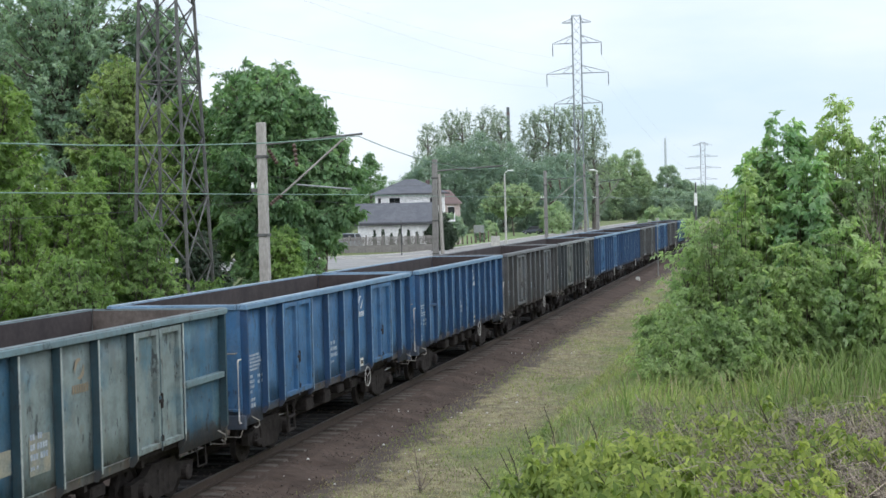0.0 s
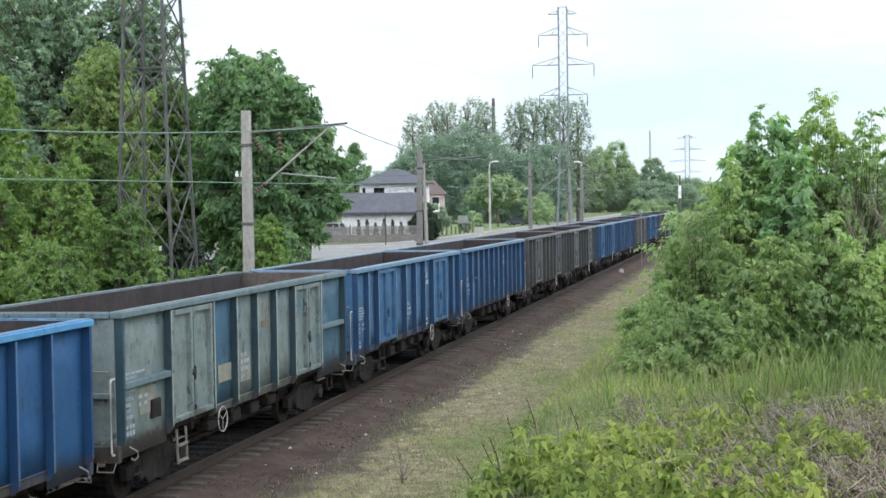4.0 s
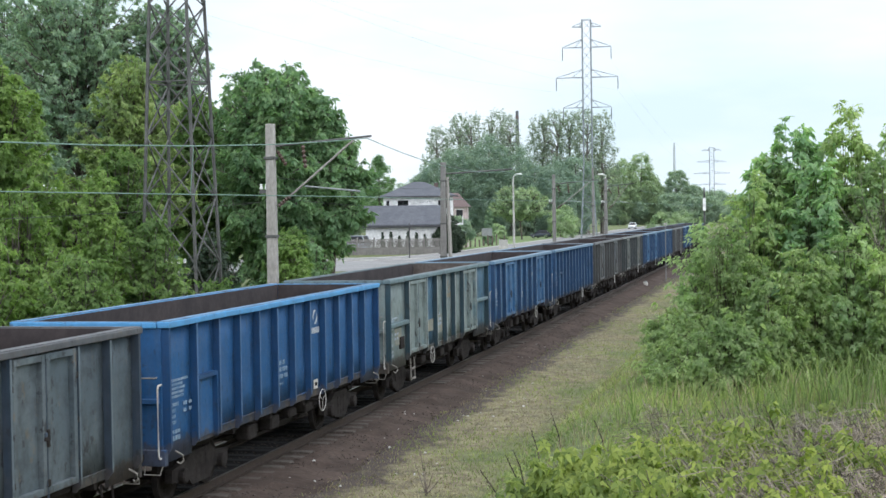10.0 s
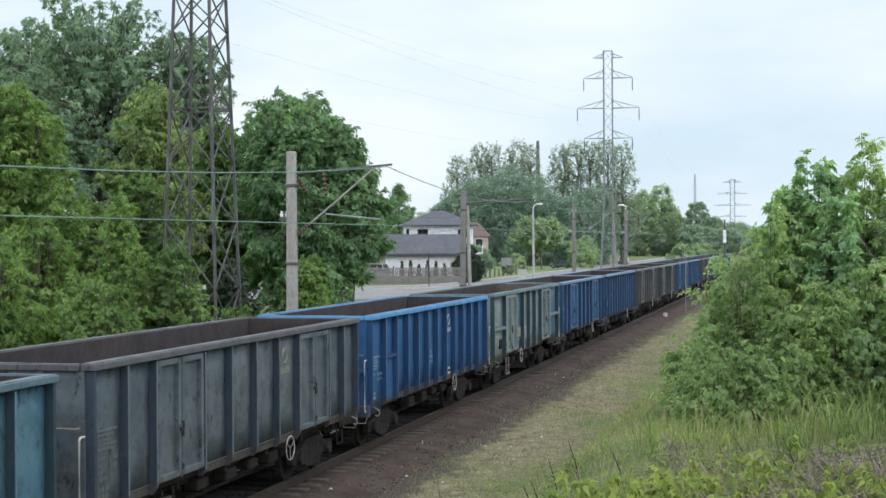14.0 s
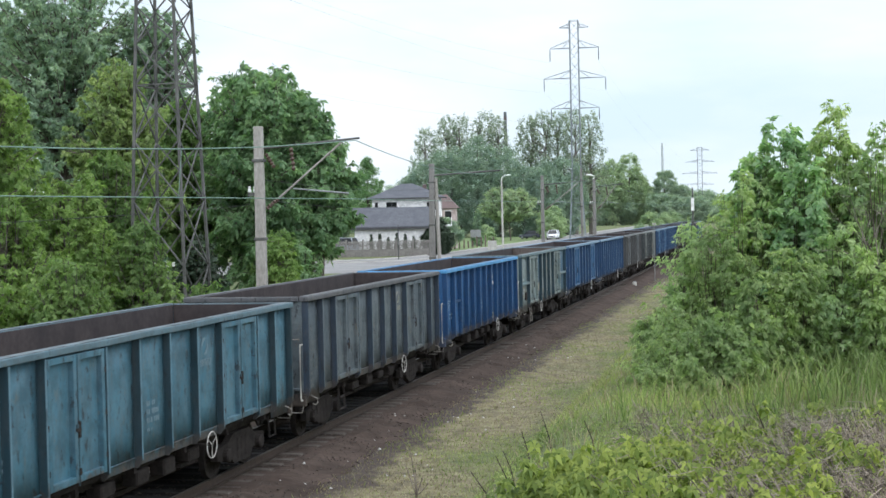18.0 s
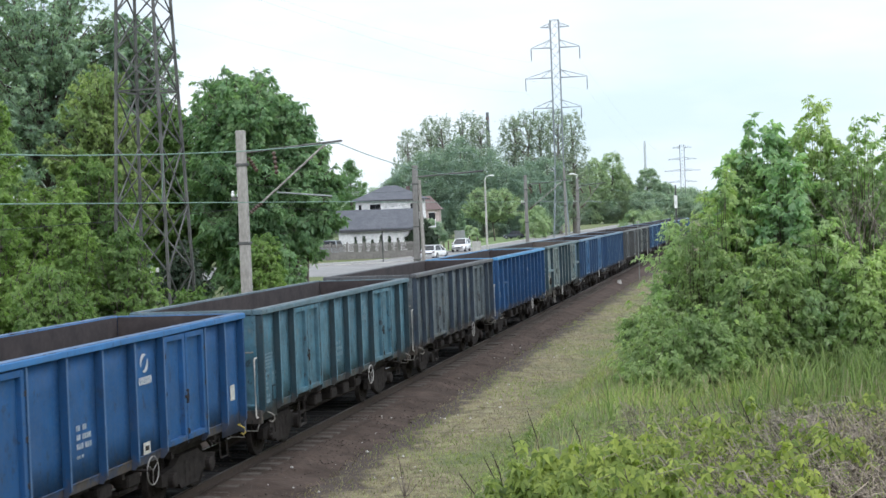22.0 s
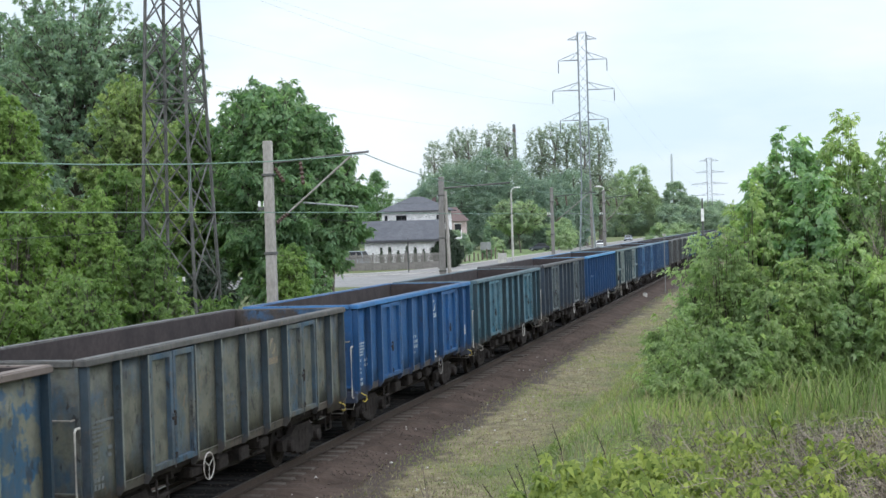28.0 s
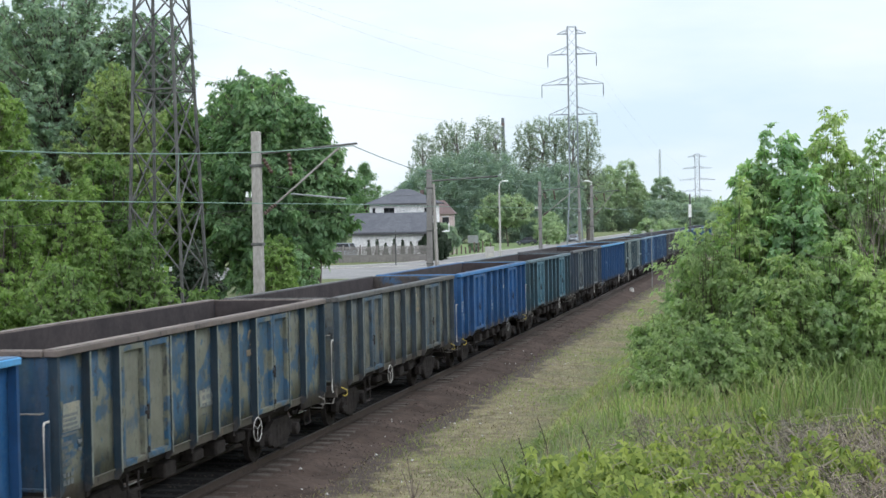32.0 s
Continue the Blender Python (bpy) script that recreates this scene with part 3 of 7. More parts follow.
def bogie(parent, y):
    root = part("bogie", boxes((-0.95, 0.95, y - 0.25, y + 0.25, 0.55, 0.86), (-0.95, -0.75, y - 0.4, y + 0.4, 0.45, 0.9), (0.75, 0.95, y - 0.4, y + 0.4, 0.45, 0.9), bev=0.03), M["under"], parent)
    for sx in (-1, 1):
        bm = bmesh.new()
        x0, x1 = sorted((sx * 0.93, sx * 1.06))
        prof = [(-1.3, 0.62), (-1.3, 0.40), (-1.0, 0.36), (-0.62, 0.40), (-0.42, 0.22), (0.42, 0.22), (0.62, 0.40), (1.0, 0.36), (1.3, 0.40), (1.3, 0.62), (0.7, 0.68), (0.45, 0.82), (-0.45, 0.82), (-0.7, 0.68)]
        a = [bm.verts.new((x0, y + p, q)) for p, q in prof]
        b = [bm.verts.new((x1, y + p, q)) for p, q in prof]
        bm.faces.new(a)
        bm.faces.new(b[::-1])
        for i in range(len(prof)):
            j = (i + 1) % len(prof)
            bm.faces.new((a[i], b[i], b[j], a[j]))
        bmesh.ops.recalc_face_normals(bm, faces=bm.faces[:])
        part("side_frame", bm, M["under"], root)
        for dy in (-0.9, 0.9):
            bm = bmesh.new()
            lathe(bm, "x", (sx * 1.10, y + dy, 0.46), [(-0.08, 0.14), (0.05, 0.14), (0.07, 0.11)] if sx > 0 else [(-0.07, 0.11), (-0.05, 0.14), (0.08, 0.14)], 12)
            part("axle_box", bm, M["under"], root)
        for dy in (-0.22, 0, 0.22):
            bm = bmesh.new()
            lathe(bm, "z", (sx * 0.99, y + dy, 0), [(0.3, 0.09), (0.42, 0.075), (0.5, 0.09), (0.6, 0.075), (0.7, 0.09)], 8)
            part("spring", bm, M["under"], root)
    sets = []
    for dy in (-0.9, 0.9):
        ws = part("wheelset", WHEELSET, None, root)
        ws.matrix_basis = pose(0, y + dy, 0.46)
        sets.append(ws)
    return sets


def handwheel(parent, y, z, sx, coat):
    bm = bmesh.new()
    c = Vector((sx * 1.56, y, z))
    ring = [c + Vector((0, math.cos(t) * 0.235, math.sin(t) * 0.235)) for t in [2 * math.pi * k / 20 for k in range(21)]]
    tube(bm, ring, 0.011, 6)
    for k in range(3):
        t = 0.5 + k * 2 * math.pi / 3
        beam(bm, c, c + Vector((0, math.cos(t) * 0.235, math.sin(t) * 0.235)), 0.010)
    wh = part("brake_handwheel", bm, coat, parent, "painted ring handwheel with three spokes")
    bm = bmesh.new()
    beam(bm, c, c - Vector((sx * 0.5, 0, 0)), 0.045, sides=8)
    part("spindle", bm, M["under"], wh)


# ribs, in metres from the front end, and the bays with double doors
PLANS = {
    "plain": ([1.32 + 1.045 * i for i in range(11)], []),
    "doors": ([1.10, 2.13, 4.06, 5.25, 6.46, 7.68, 8.90, 10.84, 11.85], [(2.19, 4.00), (8.96, 10.78)]),
    "doors_even": ([1.49, 2.59, 4.62, 5.64, 6.72, 7.80, 8.89, 10.89, 11.92], [(2.65, 4.56), (8.95, 10.83)]),
    "ends": ([2.06, 4.01, 5.28, 6.48, 7.68, 8.92, 10.96], [(2.12, 3.95), (8.98, 10.90)]),
}


def wagon(label, plan, mats, top=3.29, marks=True, near=True):
    """An open bogie coal wagon. plan: plain, doors, doors_even, or ends (doors and broad braced end bays)."""
    kind = plan.split("_")[0]
    root = new("coal_wagon")
    tagged(root, label, "freight wagon", "coal train")
    top_sheet = top - 0.098
    # floor and frame
    part("floor", boxes((-SIDE + 0.02, SIDE - 0.02, -HALF + 0.05, HALF - 0.05, 1.08, 1.22)), M["coal"], root, "floor black with coal dust")
    bm = boxes((-0.25, 0.25, -HALF, HALF, 0.78, 1.08), (-1.0, -0.9, -HALF + 0.06, HALF - 0.06, 0.86, 1.08), (0.9, 1.0, -HALF + 0.06, HALF - 0.06, 0.86, 1.08), *((-1.24, 1.24, y - 0.05, y + 0.05, 0.90, 1.08) for y in (-5.2, -3.1, -1.05, 1.05, 3.1, 5.2)))
    part("underframe", bm, M["under"], root)
    rng = random.Random(label)
    for y in (-1.9, -0.6, 0.5, 1.6):
        h = rng.uniform(0.18, 0.3)
        part("brake_box", boxes((0.9, 1.18, y - 0.25, y + 0.25, 0.9 - h, 0.9), bev=0.03), M["under"], root)
    bm = bmesh.new()
    lathe(bm, "y", (0.35, -0.6, 0.72), [(-0.4, 0.05), (-0.38, 0.16), (0.38, 0.16), (0.4, 0.05)], 12)
    part("air_tank", bm, M["under"], root)
    bm = bmesh.new()
    for a, b in (((0.75, -2.6, 0.5), (0.75, 2.6, 0.5)), ((0.5, -2.4, 0.62), (0.9, 2.2, 0.55)), ((-0.6, -2.6, 0.5), (-0.6, 2.6, 0.5)), ((-0.9, 1.4, 0.6), (1.0, 1.4, 0.6)), ((-0.9, -1.5, 0.6), (1.0, -1.5, 0.6))):
        beam(bm, a, b, 0.06)
    box(bm, -0.5, 0.3, -1.1, 0.9, 0.42, 0.8)
    part("brake_rigging", bm, M["under"], root)
    # sides
    from_front, door_bays = PLANS[plan]
    rib_at = [HALF - d for d in from_front]
    doors = [(HALF - b, HALF - a) for a, b in door_bays]
    for sx in (1, -1):
        x0, x1 = sorted((sx * (SIDE - 0.03), sx * SIDE))
        # backing painted dark, as the shade in the gaps round the doors
        wall = part("side_wall", boxes((x0, x1 - sx * 0.006 if sx > 0 else x1, -HALF + 0.04, HALF - 0.04, LOW, top_sheet)), M["under"], root, "dark backing of the side")
        stops = [HALF - 0.035] + rib_at + [-HALF + 0.035]
        for i, (yb, ya) in enumerate(zip(stops, stops[1:])):
            if any(a > ya - 0.1 and b < yb + 0.1 for a, b in doors):
                continue
            xp = sorted((sx * (SIDE - 0.004), sx * (SIDE + 0.004)))
            foot = 0.89 if i in (0, len(stops) - 2) else LOW + 0.11
            if foot > LOW:
                bm = bmesh.new()
                strip = [(SIDE - 0.02, LOW + 0.11), (SIDE + 0.03, LOW + 0.11), (SIDE + 0.035, LOW + 0.095), (SIDE + 0.008, LOW + 0.085), (SIDE + 0.002, LOW - 0.05), (SIDE - 0.02, LOW - 0.05)]
                ra, rb = ([bm.verts.new((sx * px, yy, pz)) for px, pz in strip] for yy in (ya + 0.01, yb - 0.01))
                for k in range(6):
                    bm.faces.new((ra[k], ra[(k + 1) % 6], rb[(k + 1) % 6], rb[k]))
                bm.faces.new(ra)
                bm.faces.new(rb[::-1])
                bmesh.ops.recalc_face_normals(bm, faces=bm.faces[:])
                part("foot_strip", bm, mats["foot"], wall)
            bm = boxes((*xp, ya + 0.004, yb - 0.004, foot, top_sheet))
            bmesh.ops.subdivide_edges(bm, edges=bm.edges[:], cuts=3, use_grid_fill=True)
            for v in bm.verts:                      # sheets bulge and dent a little
                v.co.x += sx * 0.012 * noise.noise(Vector((v.co.y * 1.4, v.co.z * 1.1, len(label) + sx)))
            smooth(part("side_panel", bm, mats.get("bay", {}).get(i, mats["panel"]), wall))
        lin = sorted((sx * (SIDE - 0.075), sx * (SIDE - 0.052)))
        part("inner_lining", boxes((*lin, -HALF + 0.1, HALF - 0.1, 1.22, top - 0.02)), M["inside"], wall, "inner face stained brown by coal")
        part("sill", boxes((min(sx * 1.18, sx * 1.262), max(sx * 1.18, sx * 1.262), -HALF + 0.04, HALF - 0.04, LOW - 0.045, LOW - 0.002), bev=0.008), M["under"], wall, "grimy lower edge")
        xr = sorted((sx * (SIDE - 0.05), sx * (SIDE + 0.16)))
        bm = bmesh.new()
        vs = box(bm, *xr, -HALF - 0.02, HALF + 0.02, top_sheet - 0.005, top)
        bmesh.ops.subdivide_edges(bm, edges=[e for e in bm.edges if abs(e.verts[0].co.y - e.verts[1].co.y) > 3], cuts=26)
        for v in bm.verts:                      # dents
            v.co.x += 0.008 * noise.noise(Vector((v.co.y * 0.8, rng.random() * 0.1, sx * 3 + len(label))))
            v.co.z += 0.009 * noise.noise(Vector((v.co.y * 0.6, 7 + len(label), sx)))
        bmesh.ops.bevel(bm, geom=bm.edges[:], offset=0.012, segments=1, affect="EDGES")
        rail = part("top_rail", bm, mats["rim"], root, "dented top edge rail")
        xc = sorted((sx * (SIDE - 0.045), sx * (SIDE + 0.13)))
        part("rail_cap", boxes((*xc, -HALF, HALF, top - 0.012, top + 0.012)), mats["cap"], rail, "scraped pale top face")
        for y in rib_at:
            rib = part("rib", rib_bm(sx * SIDE, y, top_sheet - 0.01, sx), mats["rib"], root)
            # strip paler than the rib: the light along its edge is in the colour
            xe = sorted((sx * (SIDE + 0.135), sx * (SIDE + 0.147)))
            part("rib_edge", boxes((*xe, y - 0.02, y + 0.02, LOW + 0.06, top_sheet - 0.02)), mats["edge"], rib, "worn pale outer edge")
        for y in (-HALF + 0.07, HALF - 0.07):
            part("corner_post", rib_bm(sx * SIDE, y, top_sheet - 0.01, sx, 0.07, 0.14), mats["rib"], root)
        for a, b in doors:
            m = (a + b) / 2
            sheet = mats.get("rear_leaf", mats["panel"]) if a < 0 else mats["panel"]
            l1 = door_leaf(root, a, m - 0.02, top_sheet, sx, mats, sheet)
            l2 = door_leaf(root, m + 0.02, b, top_sheet, sx, mats, sheet)
            x = sx * (SIDE + 0.125)
            bm = bmesh.new()
            beam(bm, (x, m, LOW + 0.05), (x, m, top_sheet - 0.2), 0.028, sides=6)
            box(bm, x - 0.03, x + 0.03, m - 0.09, m + 0.05, 1.95, 2.05, bev=0.01)
            box(bm, x - 0.025, x + 0.025, m - 0.05, m + 0.05, 1.3, 1.38, bev=0.01)
            part("latch_bar", bm, mats["rib"], l1)
            part("latch_handle", boxes((x - 0.02, x + 0.04, m - 0.10, m + 0.045, 1.935, 1.99), (x - 0.02, x + 0.042, m - 0.028, m + 0.028, 1.84, 2.09), bev=0.01), M["under"], l1, "black latch handle")
            part("lower_latch", boxes((x - 0.02, x + 0.035, m - 0.035, m + 0.035, 1.29, 1.39), bev=0.01), M["under"], l1)
            for z in (1.45, 2.1, 2.75):
                for leaf, yy in ((l1, a - 0.01), (l2, b + 0.01)):
                    part("hinge", boxes((x - 0.045, x + 0.01, yy - 0.05, yy + 0.05, z - 0.05, z + 0.05), bev=0.01), M["under"], leaf)
        if doors and sx > 0:
            bm = bmesh.new()
            ya = doors[1][0] + 0.3
            for y in (ya, ya + 0.42):
                beam(bm, (1.34, y, LOW - 0.05), (1.36, y, 0.42), 0.035)
            for z in (0.46, 0.74):
                beam(bm, (1.36, ya, z), (1.36, ya + 0.42, z), 0.045)
            part("ladder", bm, mats.get("ladder", M["under"]), root)
        if kind == "ends":
            bx = sorted((sx * SIDE, sx * (SIDE + 0.06)))
            part("cable_box", boxes((*bx, -HALF + 1.35, -HALF + 1.72, LOW + 0.3, LOW + 0.62), bev=0.01), M["under"], root, "small dark box on the side")
            for y0, y1 in ((-HALF + 0.14, -HALF + 2.02), (HALF - 1.92, HALF - 0.14)):
                xx = sorted((sx * (SIDE - 0.005), sx * (SIDE + 0.13)))
                part("brace", boxes((*xx, y0, y1, 2.02, 2.13), bev=0.012), mats["rim"], root)
        if "holder" in mats:
            xx = sorted((sx * SIDE, sx * (SIDE + 0.03)))
            ya = -HALF + 0.86
            part("label_holder", boxes((*xx, ya, ya + 0.03, LOW + 0.14, LOW + 0.48), (*xx, ya + 0.30, ya + 0.33, LOW + 0.14, LOW + 0.48), (*xx, ya + 0.03, ya + 0.30, LOW + 0.14, LOW + 0.17), (*xx, ya + 0.03, ya + 0.30, LOW + 0.45, LOW + 0.48)), mats["rib"], root, "empty square holder")
        if kind == "plain":
            xx = sorted((sx * SIDE, sx * (SIDE + 0.035)))
            h = part("hatch", boxes((*xx, rib_at[-1] + 0.12, rib_at[-2] - 0.12, LOW + 0.02, LOW + 1.08), bev=0.01), mats["panel"], root)
            xx = sorted((sx * (SIDE + 0.02), sx * (SIDE + 0.125)))
            part("hatch_frame", boxes((*xx, rib_at[-1] + 0.07, rib_at[-2] - 0.07, LOW + 1.08, LOW + 1.15), (*xx, rib_at[-1] + 0.07, rib_at[-1] + 0.12, LOW, LOW + 1.08),
                                      (*xx, rib_at[-2] - 0.12, rib_at[-2] - 0.07, LOW, LOW + 1.08)), mats["rib"], h)
    # ends
    for s in (-1, 1):
        y0, y1 = sorted((s * (HALF - 0.04), s * HALF))
        end = part("end_wall", boxes((-SIDE, SIDE, y0, y1, LOW, top_sheet)), mats.get("end", mats["panel"]), root)
        yl = sorted((s * (HALF - 0.065), s * (HALF - 0.085)))
        part("inner_lining", boxes((-SIDE + 0.08, SIDE - 0.08, *yl, 1.22, top - 0.02)), mats.get("inside", M["inside"]), end, "inner face stained brown by coal")
        bm = bmesh.new()
        ya = sorted((s * HALF, s * (HALF + 0.08)))
        box(bm, -SIDE + 0.03, SIDE - 0.03, *ya, *((1.9, 1.99) if kind != "doors" else (1.2, 1.26)), bev=0.012)
        part("end_beam", bm, mats.get("end", mats["panel"]), end)
        for xx in (-0.62, 0.62):
            part("end_post", boxes((xx - 0.045, xx + 0.045, *sorted((s * HALF, s * (HALF + 0.05))), 1.14, top_sheet - 0.01), bev=0.01), mats.get("end", mats["panel"]), end)
        yr = sorted((s * (HALF - 0.06), s * (HALF + 0.055)))
        part("end_rail", boxes((-SIDE + 0.06, SIDE - 0.06, *yr, top_sheet - 0.005, top - 0.004), bev=0.012), mats["rim"], root)
        yc = sorted((s * (HALF - 0.055), s * (HALF + 0.03)))
        part("end_cap", boxes((-SIDE + 0.07, SIDE - 0.07, *yc, top - 0.014, top + 0.006)), mats["cap"], root)
        yh = sorted((s * (HALF - 0.05), s * (HALF + 0.06)))
        part("headstock", boxes((-1.38, 1.38, *yh, 0.86, 1.135), bev=0.015), mats.get("beam", mats["low"]), root)
        for sx in (-1, 1):
            bm = bmesh.new()
            prof = [(0.0, 0.12), (0.22, 0.12), (0.22, 0.085), (0.44, 0.085), (0.44, 0.2), (0.475, 0.225), (0.5, 0.1)]
            lathe(bm, "y", (sx * 0.875, s * (HALF + 0.02), 1.0), [(s * a, r) for a, r in prof], 14)
            part("buffer", bm, M["under"], root)
            bm = bmesh.new()
            xh = sx * 1.3
            yh1 = s * (HALF + 0.16)
            tube(bm, [(xh, s * HALF, 2.22), (xh, yh1 - s * 0.03, 2.22), (xh, yh1, 2.17), (xh, yh1, 1.05), (xh, yh1 - s * 0.03, 1.0), (xh, s * HALF, 1.0)], 0.019, 6)
            if near or sx > 0:
                part("handrail", bm, M["white_paint"], root, "white-painted bent grab rail")
            else:
                bm.free()
            if near:
                bm = bmesh.new()
                yg = s * (HALF + 0.11)
                tube(bm, [(sx * 0.72, s * HALF, 2.34), (sx * 0.72, yg, 2.34), (sx * 1.22, yg, 2.34), (sx * 1.22, s * HALF, 2.34)], 0.015, 6)
                part("end_grab_rail", bm, M["hook"], root, "worn pale grab rail on the end")
                bm = bmesh.new()
                tube(bm, [(sx * 1.0, s * (HALF + 0.04), 0.87), (sx * 1.02, s * (HALF + 0.12), 0.73), (sx * 1.3, s * (HALF + 0.12), 0.73), (sx * 1.32, s * (HALF + 0.04), 0.87)], 0.012, 6)
                part("shunter_handle", bm, M["hook"], root, "worn pale handle under the headstock")
            bm = bmesh.new()
            tube(bm, [(sx * 1.36, s * (HALF - 0.38), 1.06), (sx * 1.5, s * (HALF - 0.38), 0.99), (sx * 1.51, s * (HALF - 0.38), 0.90), (sx * 1.46, s * (HALF - 0.36), 0.85), (sx * 1.41, s * (HALF - 0.33), 0.88)], 0.016, 6)
            part("rope_hook", bm, mats.get("hook", M["hook"]), root, "tow hook below the corner")
            bm = bmesh.new()
            tube(bm, [(sx * 1.24, s * (HALF - 0.75), 0.95), (sx * 1.26, s * (HALF - 0.75), 0.52), (sx * 1.26, s * (HALF - 1.12), 0.52), (sx * 1.24, s * (HALF - 1.12), 0.95)], 0.02, 5)
            if kind != "plain":
                part("step", bm, M["under"], root)
            else:
                bm.free()
        bm = bmesh.new()
        tube(bm, [(0, s * HALF, 0.98), (0, s * (HALF + 0.3), 0.98), (0, s * (HALF + 0.36), 1.06)], 0.05, 6)
        tube(bm, [(0.06, s * (HALF + 0.2), 0.98), (0.08, s * (HALF + 0.4), 0.7), (0, s * (HALF + 0.52), 0.62)], 0.03, 6)
        part("coupling", bm, M["under"], root)
        bm = bmesh.new()
        tube(bm, [(0.45, s * HALF, 0.86), (0.47, s * (HALF + 0.22), 0.66), (0.46, s * (HALF + 0.42), 0.52), (0.44, s * (HALF + 0.52), 0.6)], 0.028, 6)
        part("brake_hose", bm, M["under"], root)
    handwheel(root, HALF - mats.get("wheel_at", {"plain": 5.12, "doors": 5.0, "ends": 8.89}[kind]), 0.97, 1, mats.get("wheel", M["kerb"]))
    wheels = bogie(root, -4.3) + bogie(root, 4.3)
    # lettering: plain bars and shapes only
    if marks:
        x = SIDE + 0.017
        ink = mats.get("ink", M["letter"])
        bm = bmesh.new()
        yb = -HALF + 0.36
        for i in range(5):
            bars(bm, 1, x, yb, 2.22 - i * 0.07, [rng.choice((0.03, 0.05, 0.09)) for _ in range(rng.randint(6, 9))], 0.042, 0.018)
        for i in range(4):
            bars(bm, 1, x, yb, 1.80 - i * 0.1, [rng.choice((0.035, 0.05)) for _ in range(rng.randint(3, 5))], 0.06, 0.02)
        for i, ws in enumerate(([0.14, -0.04, 0.14], [0.12, -0.06, 0.1])):
            bars(bm, 1, x, yb + 0.5, 1.78 - i * 0.12, ws, 0.06)
        tagged(part("lettering", bm, ink, root), "block of small white lines", kind="stuff")
        bm = bmesh.new()
        ym = -0.72
        for i, ws in enumerate(([0.05, 0.05, -0.05, 0.05, 0.05], [0.05, 0.05, -0.03, 0.055, 0.055, 0.055, 0.055], [0.055] * 3 + [-0.03] + [0.055] * 3, [0.04, 0.04, -0.02, 0.04])):
            bars(bm, 1, x, ym, 1.95 - i * 0.14, ws, 0.085 if i < 3 else 0.05, 0.022)
        tagged(part("lettering", bm, ink, root), "rows of white figures", kind="stuff")
        ys = {"doors": 1.86, "plain": 1.67, "ends": 0.80}[kind]
        coat = mats.get("mark", M["mark_white"])
        for bm in swoosh(1, x, ys, top - 0.50, 0.15):
            part("mark_stroke", bm, coat, root, "curved painted stroke of the owner's mark")
        for i in range(7):
            part("mark_bar", boxes((x, x + 0.004, ys - 0.23 + 0.077 * i, ys - 0.184 + 0.077 * i, top - 0.86, top - 0.73)), coat, root)
        if "mark" not in mats:
            bm = bmesh.new()
            box(bm, x, x + 0.006, ys - 0.16, ys + 0.12, LOW + 0.1, LOW + 0.31)
            part("plate", bm, M["white_paint"], root, "small white plate")
            bm = bmesh.new()
            box(bm, x + 0.006, x + 0.012, ys - 0.09, ys + 0.06, LOW + 0.17, LOW + 0.25)
            part("plate_sign", bm, M["under"], root)
        for ya, yb2, za, zb in mats.get("daubs", ()):
            part("paint_daub", boxes((SIDE + 0.012, SIDE + 0.018, ya, yb2, za, zb)), M["daub"], root, "beige patch of overpainting")
        if "card" in mats:
            part("label_card", boxes((x, x + 0.006, HALF - 0.62, HALF - 0.38, 1.55, 1.85)), M["white_paint"], root, "white card in a holder")
        bm = bmesh.new()
        for dy in (0, 0.12, 0.24):
            box(bm, x, x + 0.005, yb + dy, yb + dy + 0.09, 1.22, 1.3)
            box(bm, x, x + 0.005, yb + dy, yb + dy + 0.09, 1.34, 1.40)
        tagged(part("lettering", bm, ink, root), "small white signs", kind="stuff")
    return root, wheels


BLUE = (0.016, 0.083, 0.222)
BLUE_HI = (0.045, 0.17, 0.39)
GREY_GREEN = (0.21, 0.262, 0.256)
TEAL = (0.062, 0.165, 0.225)


def liveries(seed, base, second, patch=0.42, dirt=0.35, rim=None, rib=None, scale=1.1, soft=0.08, dust=(0.16, 0.13, 0.11)):
    rim, rib = rim or base, rib or base
    # rib edge: base colour lifted as a painted highlight
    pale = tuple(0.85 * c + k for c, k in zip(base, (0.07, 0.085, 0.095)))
    # ribs darkened: shade on their side faces put into the colour, with dirt
    rib = tuple(c * (0.55 if dirt > 0.3 else 0.82) for c in rib)
    return {
        "panel": paint("wagon_paint", base, second, patch, soft, dirt, seed, patch_scale=scale, dust=dust),
        "rim": paint("wagon_rim_paint", rim, tuple(c * 0.8 for c in rim), 0.45, 0.15, dirt * 0.8, seed + 3, patch_scale=2.0),
        "rib": paint("wagon_rib_paint", rib, tuple(c * 0.75 for c in rib), 0.42, 0.15, dirt * 0.5, seed + 5, patch_scale=2.0),
        # cap paler than the rim: sky light on the top face, in the colour
        "cap": paint("wagon_rail_cap", tuple(0.65 * c + 0.075 for c in rim), tuple(0.5 * c + 0.04 for c in rim), 0.45, 0.15, 0.5, seed + 11, patch_scale=2.0, dust=(0.17, 0.155, 0.145)),
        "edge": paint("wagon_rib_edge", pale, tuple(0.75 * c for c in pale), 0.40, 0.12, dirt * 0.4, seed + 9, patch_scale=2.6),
        "foot": paint("grimy_foot_strip", tuple(c * 0.8 + 0.006 for c in base), (0.07, 0.059, 0.05), 0.45, 0.06, 0.45, seed + 13, patch_scale=3.4),
        "low": paint("wagon_sill_grime", tuple(c * 0.22 + 0.012 for c in base), (0.05, 0.042, 0.036), 0.52, 0.12, 0.6, seed + 7, patch_scale=2.4),
    }


